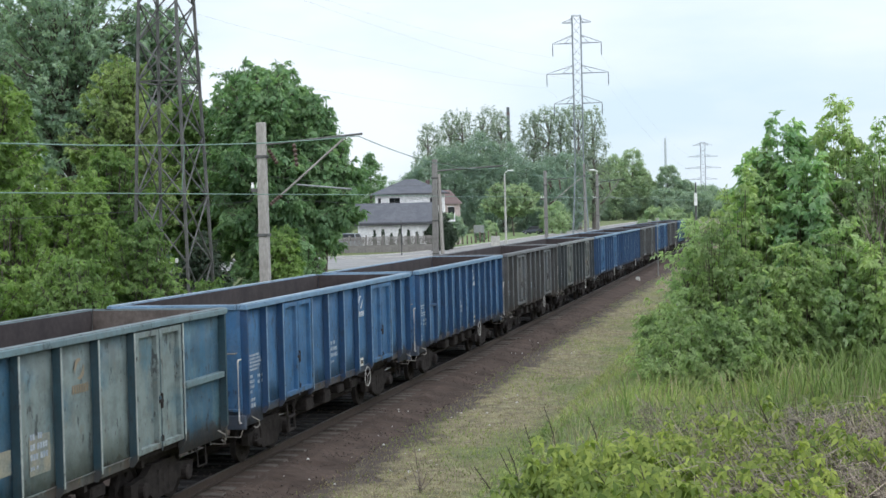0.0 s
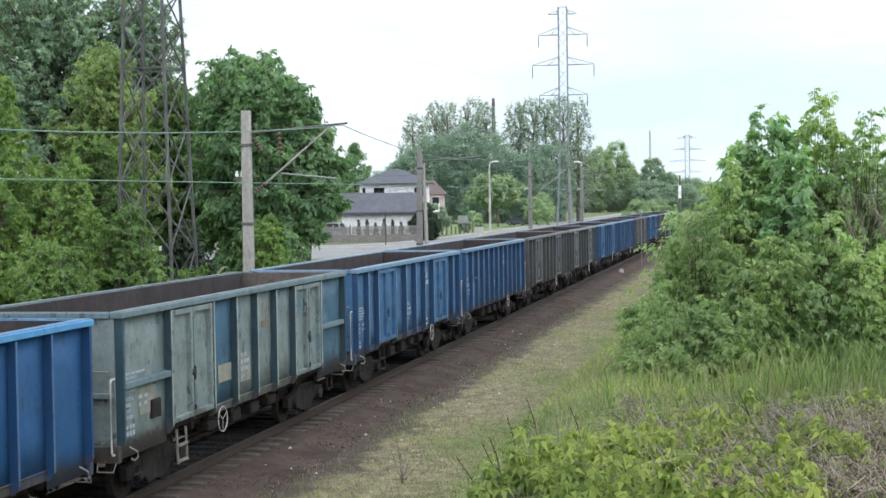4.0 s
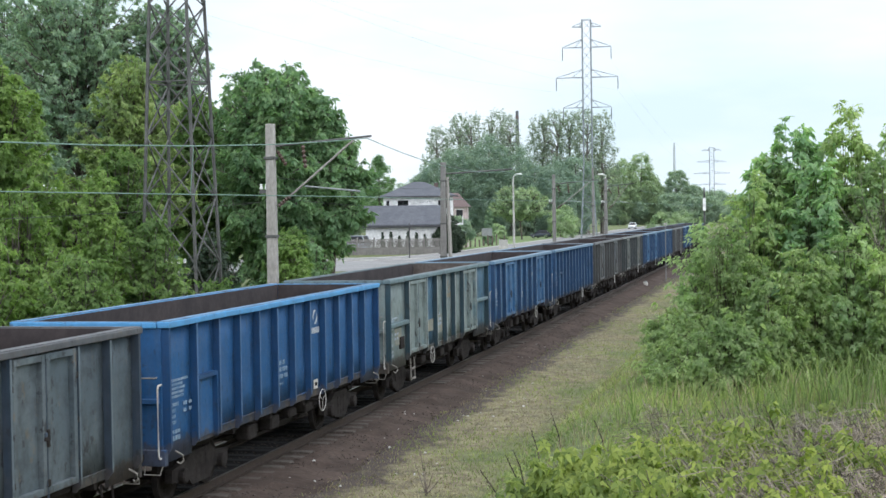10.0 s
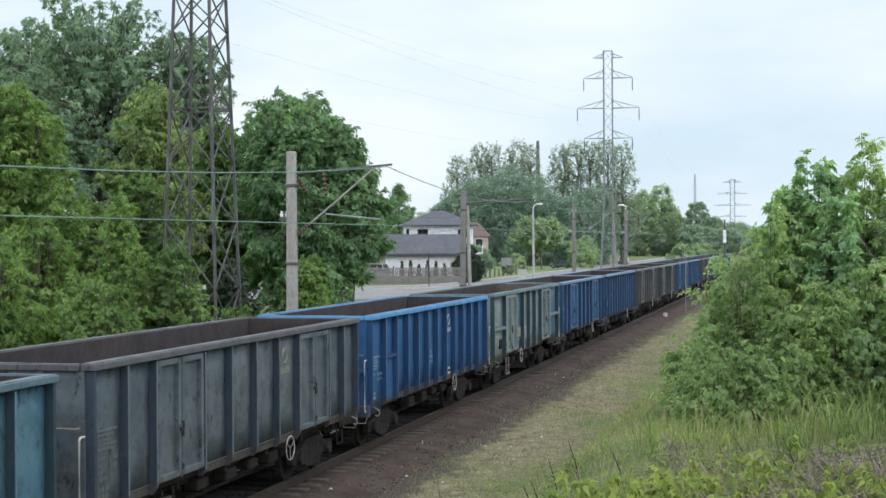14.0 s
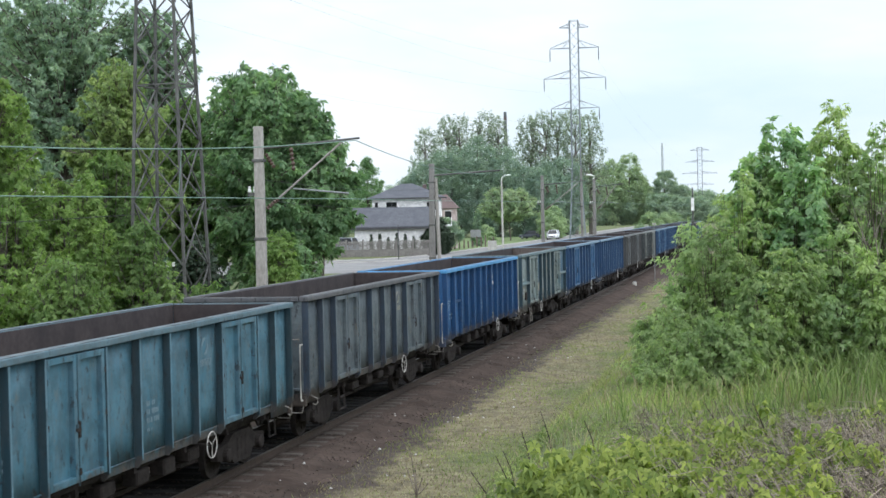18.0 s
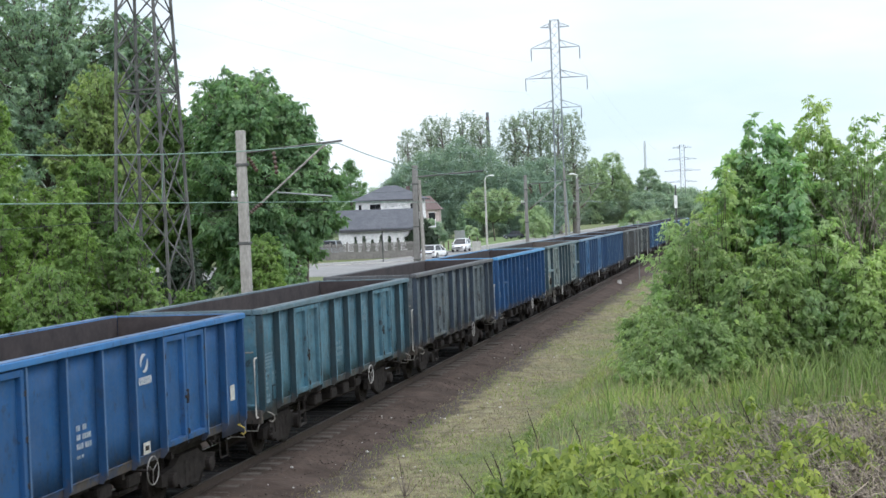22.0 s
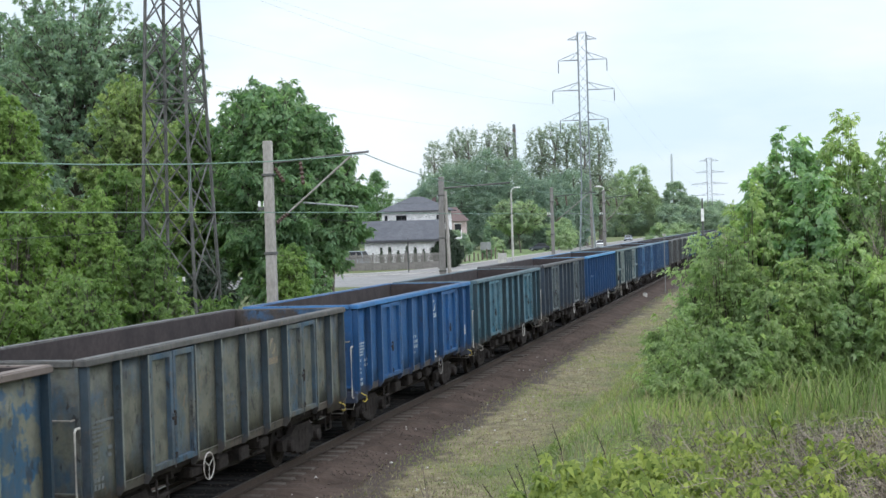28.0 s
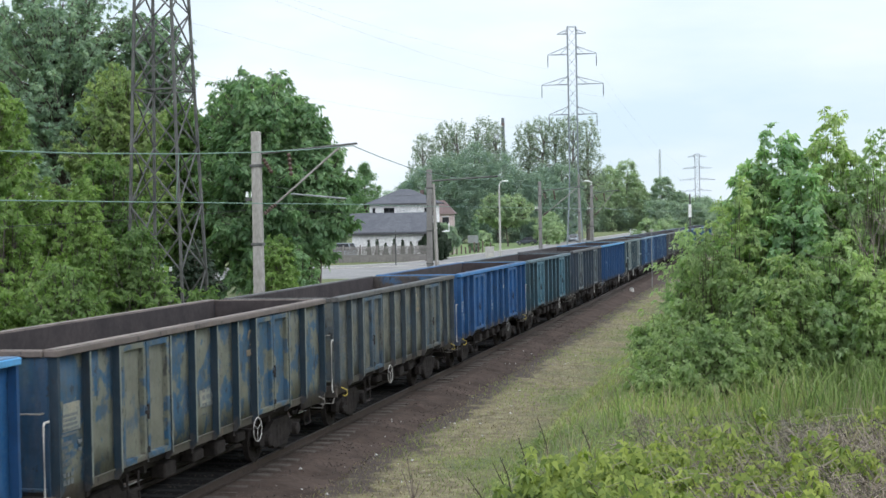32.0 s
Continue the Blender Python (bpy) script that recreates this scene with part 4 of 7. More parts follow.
def make_train():
    grey = (0.082, 0.108, 0.125)
    dark = (0.135, 0.14, 0.14)
    olive = (0.138, 0.146, 0.116)
    # blue rims lighter than their panels, with the sky's highlight in the paint
    lv_blue = liveries(2, BLUE, tuple(c * 1.25 for c in BLUE), 0.42, 0.16, BLUE_HI, BLUE)
    lv_blue_b = liveries(21, (0.017, 0.088, 0.225), (0.024, 0.105, 0.26), 0.45, 0.16, (0.095, 0.31, 0.58), (0.015, 0.075, 0.20))
    # blue wagons ahead: dusty, and paler to stand for haze
    lv_dusty_hazed = liveries(31, (0.042, 0.132, 0.27), (0.062, 0.16, 0.30), 0.45, 0.26, (0.15, 0.26, 0.38), (0.022, 0.08, 0.19))
    lv_grey = liveries(9, grey, (0.13, 0.155, 0.165), 0.47, 0.42, (0.095, 0.10, 0.108), (0.07, 0.11, 0.165), scale=0.45, soft=0.1, dust=(0.115, 0.125, 0.135))
    # grey wagons ahead: this paint and the grey-green below lightened for haze
    lv_dark = liveries(12, dark, (0.105, 0.12, 0.135), 0.5, 0.4, (0.15, 0.16, 0.17), dark)
    lv_green = liveries(4, GREY_GREEN, (0.085, 0.17, 0.215), 0.39, 0.34, (0.14, 0.21, 0.23), (0.055, 0.125, 0.165))
    lv_teal = liveries(6, TEAL, (0.092, 0.20, 0.26), 0.45, 0.36, (0.10, 0.17, 0.205), (0.04, 0.10, 0.135))
    lv_olive = liveries(15, olive, (0.05, 0.09, 0.13), 0.44, 0.55, (0.10, 0.10, 0.095), (0.08, 0.125, 0.165))
    lv_patch = liveries(18, (0.165, 0.175, 0.135), (0.024, 0.088, 0.165), 0.50, 0.34, (0.16, 0.13, 0.115), (0.03, 0.07, 0.11), scale=2.1, soft=0.025)
    lv_gg_dark = liveries(25, (0.145, 0.165, 0.16), (0.19, 0.195, 0.18), 0.45, 0.45, (0.22, 0.24, 0.24), (0.09, 0.11, 0.12))
    faded = paint("faded_blue_panel", (0.045, 0.125, 0.20), (0.10, 0.19, 0.235), 0.45, 0.07, 0.3, 52)
    lv_green["bay"] = {0: faded, 5: faded}
    lv_olive["bay"] = {7: paint("blue_grey_panel", (0.05, 0.085, 0.115), (0.10, 0.115, 0.10), 0.5, 0.1, 0.5, 57)}
    lv_patch["end"] = paint("dark_blue_end_paint", (0.02, 0.06, 0.115), (0.04, 0.085, 0.10), 0.48, 0.08, 0.35, 73)
    lv_patch["rear_leaf"] = paint("beige_door_paint", (0.175, 0.18, 0.14), (0.05, 0.10, 0.15), 0.36, 0.05, 0.3, 75, patch_scale=1.8)
    lv_patch["cap"] = paint("brown_beige_rail_cap", (0.25, 0.205, 0.175), (0.17, 0.14, 0.125), 0.45, 0.15, 0.35, 76, patch_scale=2.0)
    lv_olive["wheel_at"] = 8.75
    lv_green["daubs"] = [(-1.95, -1.25, 1.58, 1.92), (-0.75, -0.15, 1.45, 2.0), (-5.6, -4.9, 1.5, 1.95)]
    lv_patch["daubs"] = [(-6.1, -5.55, 2.0, 2.42), (-0.85, -0.35, 1.7, 2.0)]
    lv_blue["wheel"] = M["concrete_grey"]
    lv_blue["card"] = True
    lv_blue["hook"] = M["yellow_paint"]
    lv_olive["hook"] = M["yellow_paint"]
    for lv in (lv_blue, lv_blue_b, lv_dusty_hazed):
        lv["beam"] = lv["panel"]
    lv_dusty_hazed["edge"] = paint("lit_rib_edge", (0.20, 0.30, 0.41), (0.10, 0.19, 0.31), 0.42, 0.15, 0.2, 77, patch_scale=2.0)
    lv_dusty_hazed["cap"] = paint("lit_rail_cap", (0.26, 0.34, 0.41), (0.15, 0.22, 0.30), 0.42, 0.15, 0.3, 79, patch_scale=2.0)
    lv_green["inside"] = M["inside_rust"]
    lv_green["ladder"] = M["hook"]
    lv_teal["holder"] = True
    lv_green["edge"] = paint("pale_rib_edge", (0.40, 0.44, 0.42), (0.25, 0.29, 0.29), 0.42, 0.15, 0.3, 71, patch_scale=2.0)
    lv_green["mark"] = M["letter_rust"]
    lv_grey["mark"] = M["letter_worn"]
    lv_olive["inside"] = paint("stained_end_lining", (0.05, 0.043, 0.04), (0.03, 0.10, 0.20), 0.47, 0.05, 0.4, 44, patch_scale=1.6)
    lv_olive["frame"] = paint("blue_green_door_frame", (0.042, 0.09, 0.14), (0.10, 0.115, 0.105), 0.5, 0.1, 0.4, 61)
    lv_olive["mark"] = M["letter_rust"]
    lv_teal["ink"] = M["letter_faint"]
    lv_blue_b["ink"] = M["letter_soft"]
    lv_teal["mark"] = M["letter_faint"]
    lv_patch["mark"] = M["letter_rust"]
    lv_patch["ink"] = M["letter_dim"]
    lv_olive["ink"] = M["letter_dim"]
    lv_grey["ink"] = M["letter_dim"]
    spec = {
        8: ("bright blue open coal wagon with clean paint", "plain", lv_blue_b, 3.25),
        7: ("coal wagon with blue and beige patchwork paint and doors", "doors_even", lv_patch, 3.25),
        6: ("dirty olive-grey coal wagon with side doors", "doors", lv_olive, 3.22),
        5: ("blue coal wagon with two double doors a side", "doors", lv_blue, 3.22),
        4: ("faded turquoise coal wagon with side doors", "doors", lv_teal, 3.21),
        3: ("grimy grey coal wagon with side doors", "doors", lv_grey, 3.27),
        2: ("bright blue coal wagon with plain ribbed sides", "plain", lv_blue_b, 3.27),
        1: ("grey-green coal wagon with rusty inside and braced end bays", "ends", lv_green, 3.29),
        0: ("blue coal wagon with side doors", "doors", lv_dusty_hazed, 3.28),
        -1: ("blue coal wagon with ribbed sides", "plain", lv_dusty_hazed, 3.28),
        -2: ("dark grey coal wagon with ribbed sides", "doors", lv_dark, 3.28),
        -3: ("dusty grey-green coal wagon in the train", "doors", lv_gg_dark, 3.28),
        -4: ("blue coal wagon far ahead in the train", "doors", lv_dusty_hazed, 3.28),
        -5: ("blue coal wagon far ahead in the train", "plain", lv_dusty_hazed, 3.28),
        -6: ("dark grey coal wagon far ahead in the train", "doors", lv_dark, 3.28),
        -7: ("blue coal wagon far ahead in the train", "doors", lv_dusty_hazed, 3.28),
        -8: ("dark grey coal wagon far ahead in the train", "doors", lv_dark, 3.28),
        -9: ("blue coal wagon far ahead in the train", "doors", lv_dusty_hazed, 3.28),
    }
    return {k: wagon(lab, kind, lv, top, near=k > -2) for k, (lab, kind, lv, top) in spec.items()}


TRAIN = make_train()


# --------------------------------------------------------------- foliage
def leaf_mesh(name, c, n, length, width, material, rng, droop=0.0):
    """One small folded leaf at each of the places c, facing along n."""
    k = len(c)
    r = rng.normal(size=(k, 3))
    r[:, 2] -= droop
    u = r - n * np.sum(r * n, 1, keepdims=True)
    u /= np.linalg.norm(u, axis=1, keepdims=True) + 1e-9
    v = np.cross(n, u)
    ln = (length * rng.uniform(0.6, 1.3, k))[:, None]
    wd = (width * rng.uniform(0.7, 1.2, k))[:, None]
    lift = n * ln * 0.12
    co = np.stack([c - u * ln * 0.5, c + v * wd * 0.5 + lift - u * ln * 0.08, c + u * ln * 0.5, c - v * wd * 0.5 + lift - u * ln * 0.08], 1).reshape(-1, 3)
    me = bpy.data.meshes.new(name)
    me.vertices.add(4 * k)
    me.vertices.foreach_set("co", co.astype(np.float32).ravel())
    me.loops.add(4 * k)
    me.loops.foreach_set("vertex_index", np.arange(4 * k, dtype=np.int32))
    me.polygons.add(k)
    me.polygons.foreach_set("loop_start", np.arange(0, 4 * k, 4, dtype=np.int32))
    me.materials.append(material)
    me.update(calc_edges=True)
    return me


def profile(h, shape):
    """Width of a crown at the share h of its height."""
    if shape == "oval":
        return np.clip(np.sin(np.pi * np.clip(h, 0, 1)), 0, 1) ** 0.8
    if shape == "broad":
        return np.clip(np.sin(np.pi * np.clip(h * 0.93 + 0.03, 0, 1)), 0, 1) ** 0.45
    if shape == "egg":
        return np.sqrt(np.clip(1 - np.abs(1.75 * h - 0.7) ** 2.2, 0, 1))
    if shape == "spire":
        return np.clip(1.05 - h, 0, 1) ** 0.75 * np.clip(h * 7 + 0.45, 0, 1)
    if shape == "crest":
        return np.clip(np.clip(h * 2.2 + 0.35, 0, 1) * np.clip(1.03 - h, 0, 1) ** 0.33, 0, 1)
    return np.clip(1 - h * h, 0, 1) ** 0.5      # dome


def tree(name, label, x, y, z0, z1, radius, leaf, mat, shape="egg", clumps=90, per=220, bark="bark", seed=1, crown_from=0.12, squash=1.0, clump_r=0.24, group="", limbs=9, fill=0.55, droop=0.0, trunk_r=0.022, tall=0.85, mess=0.4, stray=0.0, slim=0.62):
    """A tapered trunk with limbs, and a crown of leaves that hang in clumps with gaps between."""
    rng = np.random.default_rng(seed)
    root = empty(name, pose(x, y, z0), label, "shrub" if "bush" in name or "shrub" in name else "tree", group)
    H = z1 - z0
    base = H * crown_from
    h = rng.uniform(0, 1, clumps * 6)
    h = h[rng.uniform(0, 1, clumps * 6) < profile(h, shape) ** 0.8 + 0.08][:clumps]
    h = np.concatenate([h, rng.uniform(0.2, 0.8, clumps - len(h))])
    ang = rng.uniform(0, 2 * math.pi, clumps)
    rad = radius * profile(h, shape) * (fill + (1 - fill) * rng.uniform(0, 1, clumps) ** 0.5) * (1 + 0.22 * np.sin(ang * 3 + h * 5 + seed) * rng.uniform(0.2, 1, clumps))
    cc = np.stack([np.cos(ang) * rad, np.sin(ang) * rad * squash, base + h * (H - base)], 1)
    cc = cc + rng.normal(size=cc.shape) * radius * stray
    cc[:, 2] = np.maximum(cc[:, 2], 0.02)
    bm = bmesh.new()
    bend = rng.normal(size=2) * 0.03 * H
    tr = H * trunk_r
    pts = [(bend[0] * t * t, bend[1] * t * t, H * 0.9 * t - 0.15 * (t == 0)) for t in np.linspace(0, 1, 7)]
    tube(bm, pts, [tr * (1.15 - 1.02 * t) for t in np.linspace(0, 1, 7)], 7)
    trunk = part("trunk", bm, M[bark], root)
    bm = bmesh.new()
    order = rng.permutation(clumps)[:limbs]
    for i in order:
        c = cc[i]
        t = max(0.08, min(0.85, (c[2] - 0.35 * np.hypot(c[0], c[1])) / (H * 0.9)))
        s = Vector((bend[0] * t * t, bend[1] * t * t, H * 0.9 * t))
        e = Vector(c)
        m = s.lerp(e, 0.5) + Vector((0, 0, 0.06 * H * rng.uniform(-0.3, 1)))
        r0 = tr * (0.62 - 0.5 * t)
        tube(bm, [s, m, e], [r0, r0 * 0.6, r0 * 0.2], 5)
    tagged(part("branchwork", bm, M[bark], trunk), kind="stuff")
    k = clumps * per
    idx = np.repeat(np.arange(clumps), per)
    size = radius * clump_r * rng.uniform(0.6, 1.35, clumps)
    d = rng.normal(size=(k, 3))
    d /= np.linalg.norm(d, axis=1, keepdims=True)
    q = d * (rng.uniform(0, 1, (k, 1)) ** 0.45) * size[idx][:, None] * np.array([1.15, 1.15, tall])
    p = cc[idx] + q
    p[:, 2] = np.maximum(p[:, 2], 0.03)
    out = 0.7 * d + np.array([0, 0, 0.75]) + 0.7 * cc[idx] / (np.linalg.norm(cc[idx], axis=1, keepdims=True) + 1e-6) * np.array([1, 1, 0.2]) + rng.normal(size=(k, 3)) * mess
    out /= np.linalg.norm(out, axis=1, keepdims=True)
    part("crown", leaf_mesh("crown", p, out, leaf, leaf * slim, M[mat], rng, droop), None, root)
    return root


def blades(name, label, places, hmin, hmax, width, mat, seed, lean=0.35, parent=None, category="grass"):
    """Grass: one bent blade at each place."""
    rng = np.random.default_rng(seed)
    k = len(places)
    h = rng.uniform(hmin, hmax, k)[:, None]
    a = rng.uniform(0, 2 * math.pi, k)
    side = np.stack([np.cos(a), np.sin(a), np.zeros(k)], 1) * width * rng.uniform(0.6, 1.3, (k, 1)) * 0.5
    ln = np.stack([rng.uniform(-1, 1, k), rng.uniform(-1, 1, k), np.zeros(k)], 1) * lean * h
    up = np.array([0, 0, 1.0]) * h
    b = places
    m = b + up * 0.6 + ln * 0.35
    t = b + up + ln * (1.0 + rng.uniform(0, 0.5, (k, 1)))
    co = np.stack([b - side, b + side, m + side * 0.8, t, m - side * 0.8], 1).reshape(-1, 3)
    me = bpy.data.meshes.new(name)
    me.vertices.add(5 * k)
    me.vertices.foreach_set("co", co.astype(np.float32).ravel())
    me.loops.add(7 * k)
    me.loops.foreach_set("vertex_index", (np.array([0, 1, 2, 4, 4, 2, 3], dtype=np.int32)[None] + 5 * np.arange(k, dtype=np.int32)[:, None]).ravel())
    me.polygons.add(2 * k)
    me.polygons.foreach_set("loop_start", (np.array([0, 4], dtype=np.int32)[None] + 7 * np.arange(k, dtype=np.int32)[:, None]).ravel())
    me.materials.append(M[mat])
    me.update(calc_edges=True)
    return thing(name, me, None, Matrix(), label, category, kind="stuff")


def sticks(name, segs, material):
    """Thin three-sided twigs: rows of (start, end, radius at the start, radius at the end)."""
    a, b = np.array([q[0] for q in segs], float), np.array([q[1] for q in segs], float)
    r0, r1 = np.array([q[2] for q in segs])[:, None], np.array([q[3] for q in segs])[:, None]
    d = b - a
    d /= np.linalg.norm(d, axis=1, keepdims=True) + 1e-9
    u = np.cross(d, np.array([0.31, 0.74, 0.59]))
    u /= np.linalg.norm(u, axis=1, keepdims=True) + 1e-9
    v = np.cross(d, u)
    ring = [u * math.cos(q) + v * math.sin(q) for q in (0, 2.094, 4.189)]
    co = np.stack([a + k * r0 for k in ring] + [b + k * r1 for k in ring], 1).reshape(-1, 3)
    f = np.array([(0, 1, 4, 3), (1, 2, 5, 4), (2, 0, 3, 5)])
    me = bpy.data.meshes.new(name)
    me.from_pydata(co.tolist(), [], (f[None] + 6 * np.arange(len(a))[:, None, None]).reshape(-1, 4).tolist())
    me.materials.append(material)
    return me


def unit(v):
    return v / (np.linalg.norm(v, axis=-1, keepdims=True) + 1e-9)


def bough_tree(name, label, group, x, y, z0, top, radius, mat, seed, stems=30, twigs=9, sprays=7, leaf=0.085, flat=0.8, low=0.1, shape="oval", slim=0.42, reach=1.0, thick=1.0, bark="shoot_bark", trunk=0.0, inner=0.45):
    """A shrub or tree of many boughs, with side twigs that carry leaves in threes and fives.
    The boughs rise from the root or, where trunk is above 0, from a trunk of that share of the height."""
    rng = np.random.default_rng(seed)
    root = empty(name, pose(x, y, z0), label, "tree" if "tree" in name else "shrub", group)
    H = top - z0
    segs, pc, pd = [], [], []
    for i in range(stems):
        h = low + (1 - low) * rng.uniform(0, 1) ** 0.75 if i else 1.0
        ang = rng.uniform(0, 2 * math.pi)
        out = radius * float(profile(np.array([h * 0.97]), shape)[0]) * rng.uniform(inner, 1.0)
        tip = np.array([math.cos(ang) * out, math.sin(ang) * out * flat, h * H])
        base = np.array([rng.normal() * 0.09, rng.normal() * 0.07, 0.0]) if not trunk else np.array([0.0, 0.0, H * min(trunk, 0.08 + 0.72 * h * rng.uniform(0.6, 1))])
        mid = base * 0.55 + tip * 0.45 + np.array([-0.12 * tip[0], -0.12 * tip[1], 0.10 * (H - base[2]) * (1 - 0.5 * h)]) + rng.normal(size=3) * 0.04 * reach
        ts = np.linspace(0, 1, 7)
        line = ((1 - ts) ** 2)[:, None] * base + (2 * ts * (1 - ts))[:, None] * mid + (ts ** 2)[:, None] * tip
        rad = (0.004 + 0.008 * h) * thick
        for k in range(6):
            segs.append((line[k], line[k + 1], rad * (1.05 - k / 6), rad * (0.88 - k / 6) + 0.0012 * thick))
        for k in range(twigs):
            t = 0.28 + 0.72 * (k + rng.uniform(0, 0.9)) / twigs
            p = (1 - t) ** 2 * base + 2 * t * (1 - t) * mid + t * t * tip
            fw = unit(2 * (1 - t) * (mid - base) + 2 * t * (tip - mid))
            sd = rng.normal(size=3)
            sd[:2] += 0.9 * unit(np.array([p[0], p[1]]))
            dr = unit(unit(sd) * 0.95 + fw * 0.5 + np.array([0, 0, 0.15]))
            ln = reach * rng.uniform(0.10, 0.34) * (1.0 - 0.48 * t)
            e = p + dr * ln + np.array([0, 0, -0.12 * ln])
            segs.append((p, e, 0.0028 * thick, 0.001 * thick))
            for w in range(sprays):
                q = 0.2 + 0.8 * (w + 1) / sprays
                side = unit(np.cross(dr, [0, 0, 1.0]) * (1 if w % 2 else -1) + rng.normal(size=3) * 0.35 + dr * (0.5 + q))
                pc.append(p + (e - p) * q + rng.normal(size=3) * 0.012 * reach)
                pd.append(side)
        for w in range(7):
            pc.append(tip + rng.normal(size=3) * 0.015 * reach - np.array([0, 0, 0.012 * w * reach]))
            pd.append(unit(rng.normal(size=3) + np.array([0, 0, 0.3])))
    if trunk:
        bm = bmesh.new()
        ts = np.linspace(0, 1, 6)
        tube(bm, [(0.02 * H * math.sin(2.5 * t + seed), 0, H * (trunk + 0.1) * t - 0.1) for t in ts], [H * 0.016 * (1.1 - 0.8 * t) for t in ts], 8)
        part("trunk", bm, M[bark], root)
    tagged(part("branchwork", sticks("branchwork", segs, M[bark]), None, root), kind="stuff")
    c0, d0 = np.array(pc), np.array(pd)
    k = len(c0)
    sz = leaf * rng.uniform(0.45, 1.3, k)[:, None]
    up = unit(np.array([0, 0, 1.0]) + rng.normal(size=(k, 3)) * 0.55 + 0.4 * unit(c0 * np.array([1, 1, 0])))
    d1 = unit(d0 - up * np.sum(d0 * up, 1, keepdims=True) + np.array([0, 0, -0.35]))
    s1 = np.cross(up, d1)
    cells = []
    for sp, ln, st in ((0.0, 1.0, 0.55), (0.95, 0.86, 0.28), (-0.95, 0.86, 0.28), (0.55, 0.95, 0.5), (-0.55, 0.95, 0.5)):
        keep = np.ones(k, bool) if abs(sp) != 0.55 else rng.uniform(0, 1, k) < 0.4
        a = sp + rng.normal(size=(k, 1)) * 0.22
        dd = d1 * np.cos(a) + s1 * np.sin(a)
        ww = np.cross(up, dd)
        o = c0 + d1 * sz * st * 0.55
        m = o + dd * sz * ln * 0.45 + up * sz * 0.05
        tipp = o + dd * sz * ln - np.array([0, 0, 1.0]) * sz * rng.uniform(-0.05, 0.42, (k, 1))
        wd = ww * sz * ln * slim * 0.5
        cells.append(np.stack([o, m + wd, tipp, m - wd], 1)[keep])
    co = np.concatenate(cells).reshape(-1, 3)
    n = len(co) // 4
    me = bpy.data.meshes.new("leafage")
    me.vertices.add(4 * n)
    me.vertices.foreach_set("co", co.astype(np.float32).ravel())
    me.loops.add(4 * n)
    me.loops.foreach_set("vertex_index", np.arange(4 * n, dtype=np.int32))
    me.polygons.add(n)
    me.polygons.foreach_set("loop_start", np.arange(0, 4 * n, 4, dtype=np.int32))
    me.materials.append(M[mat])
    me.update(calc_edges=True)
    part("leafage", me, None, root)
    return root


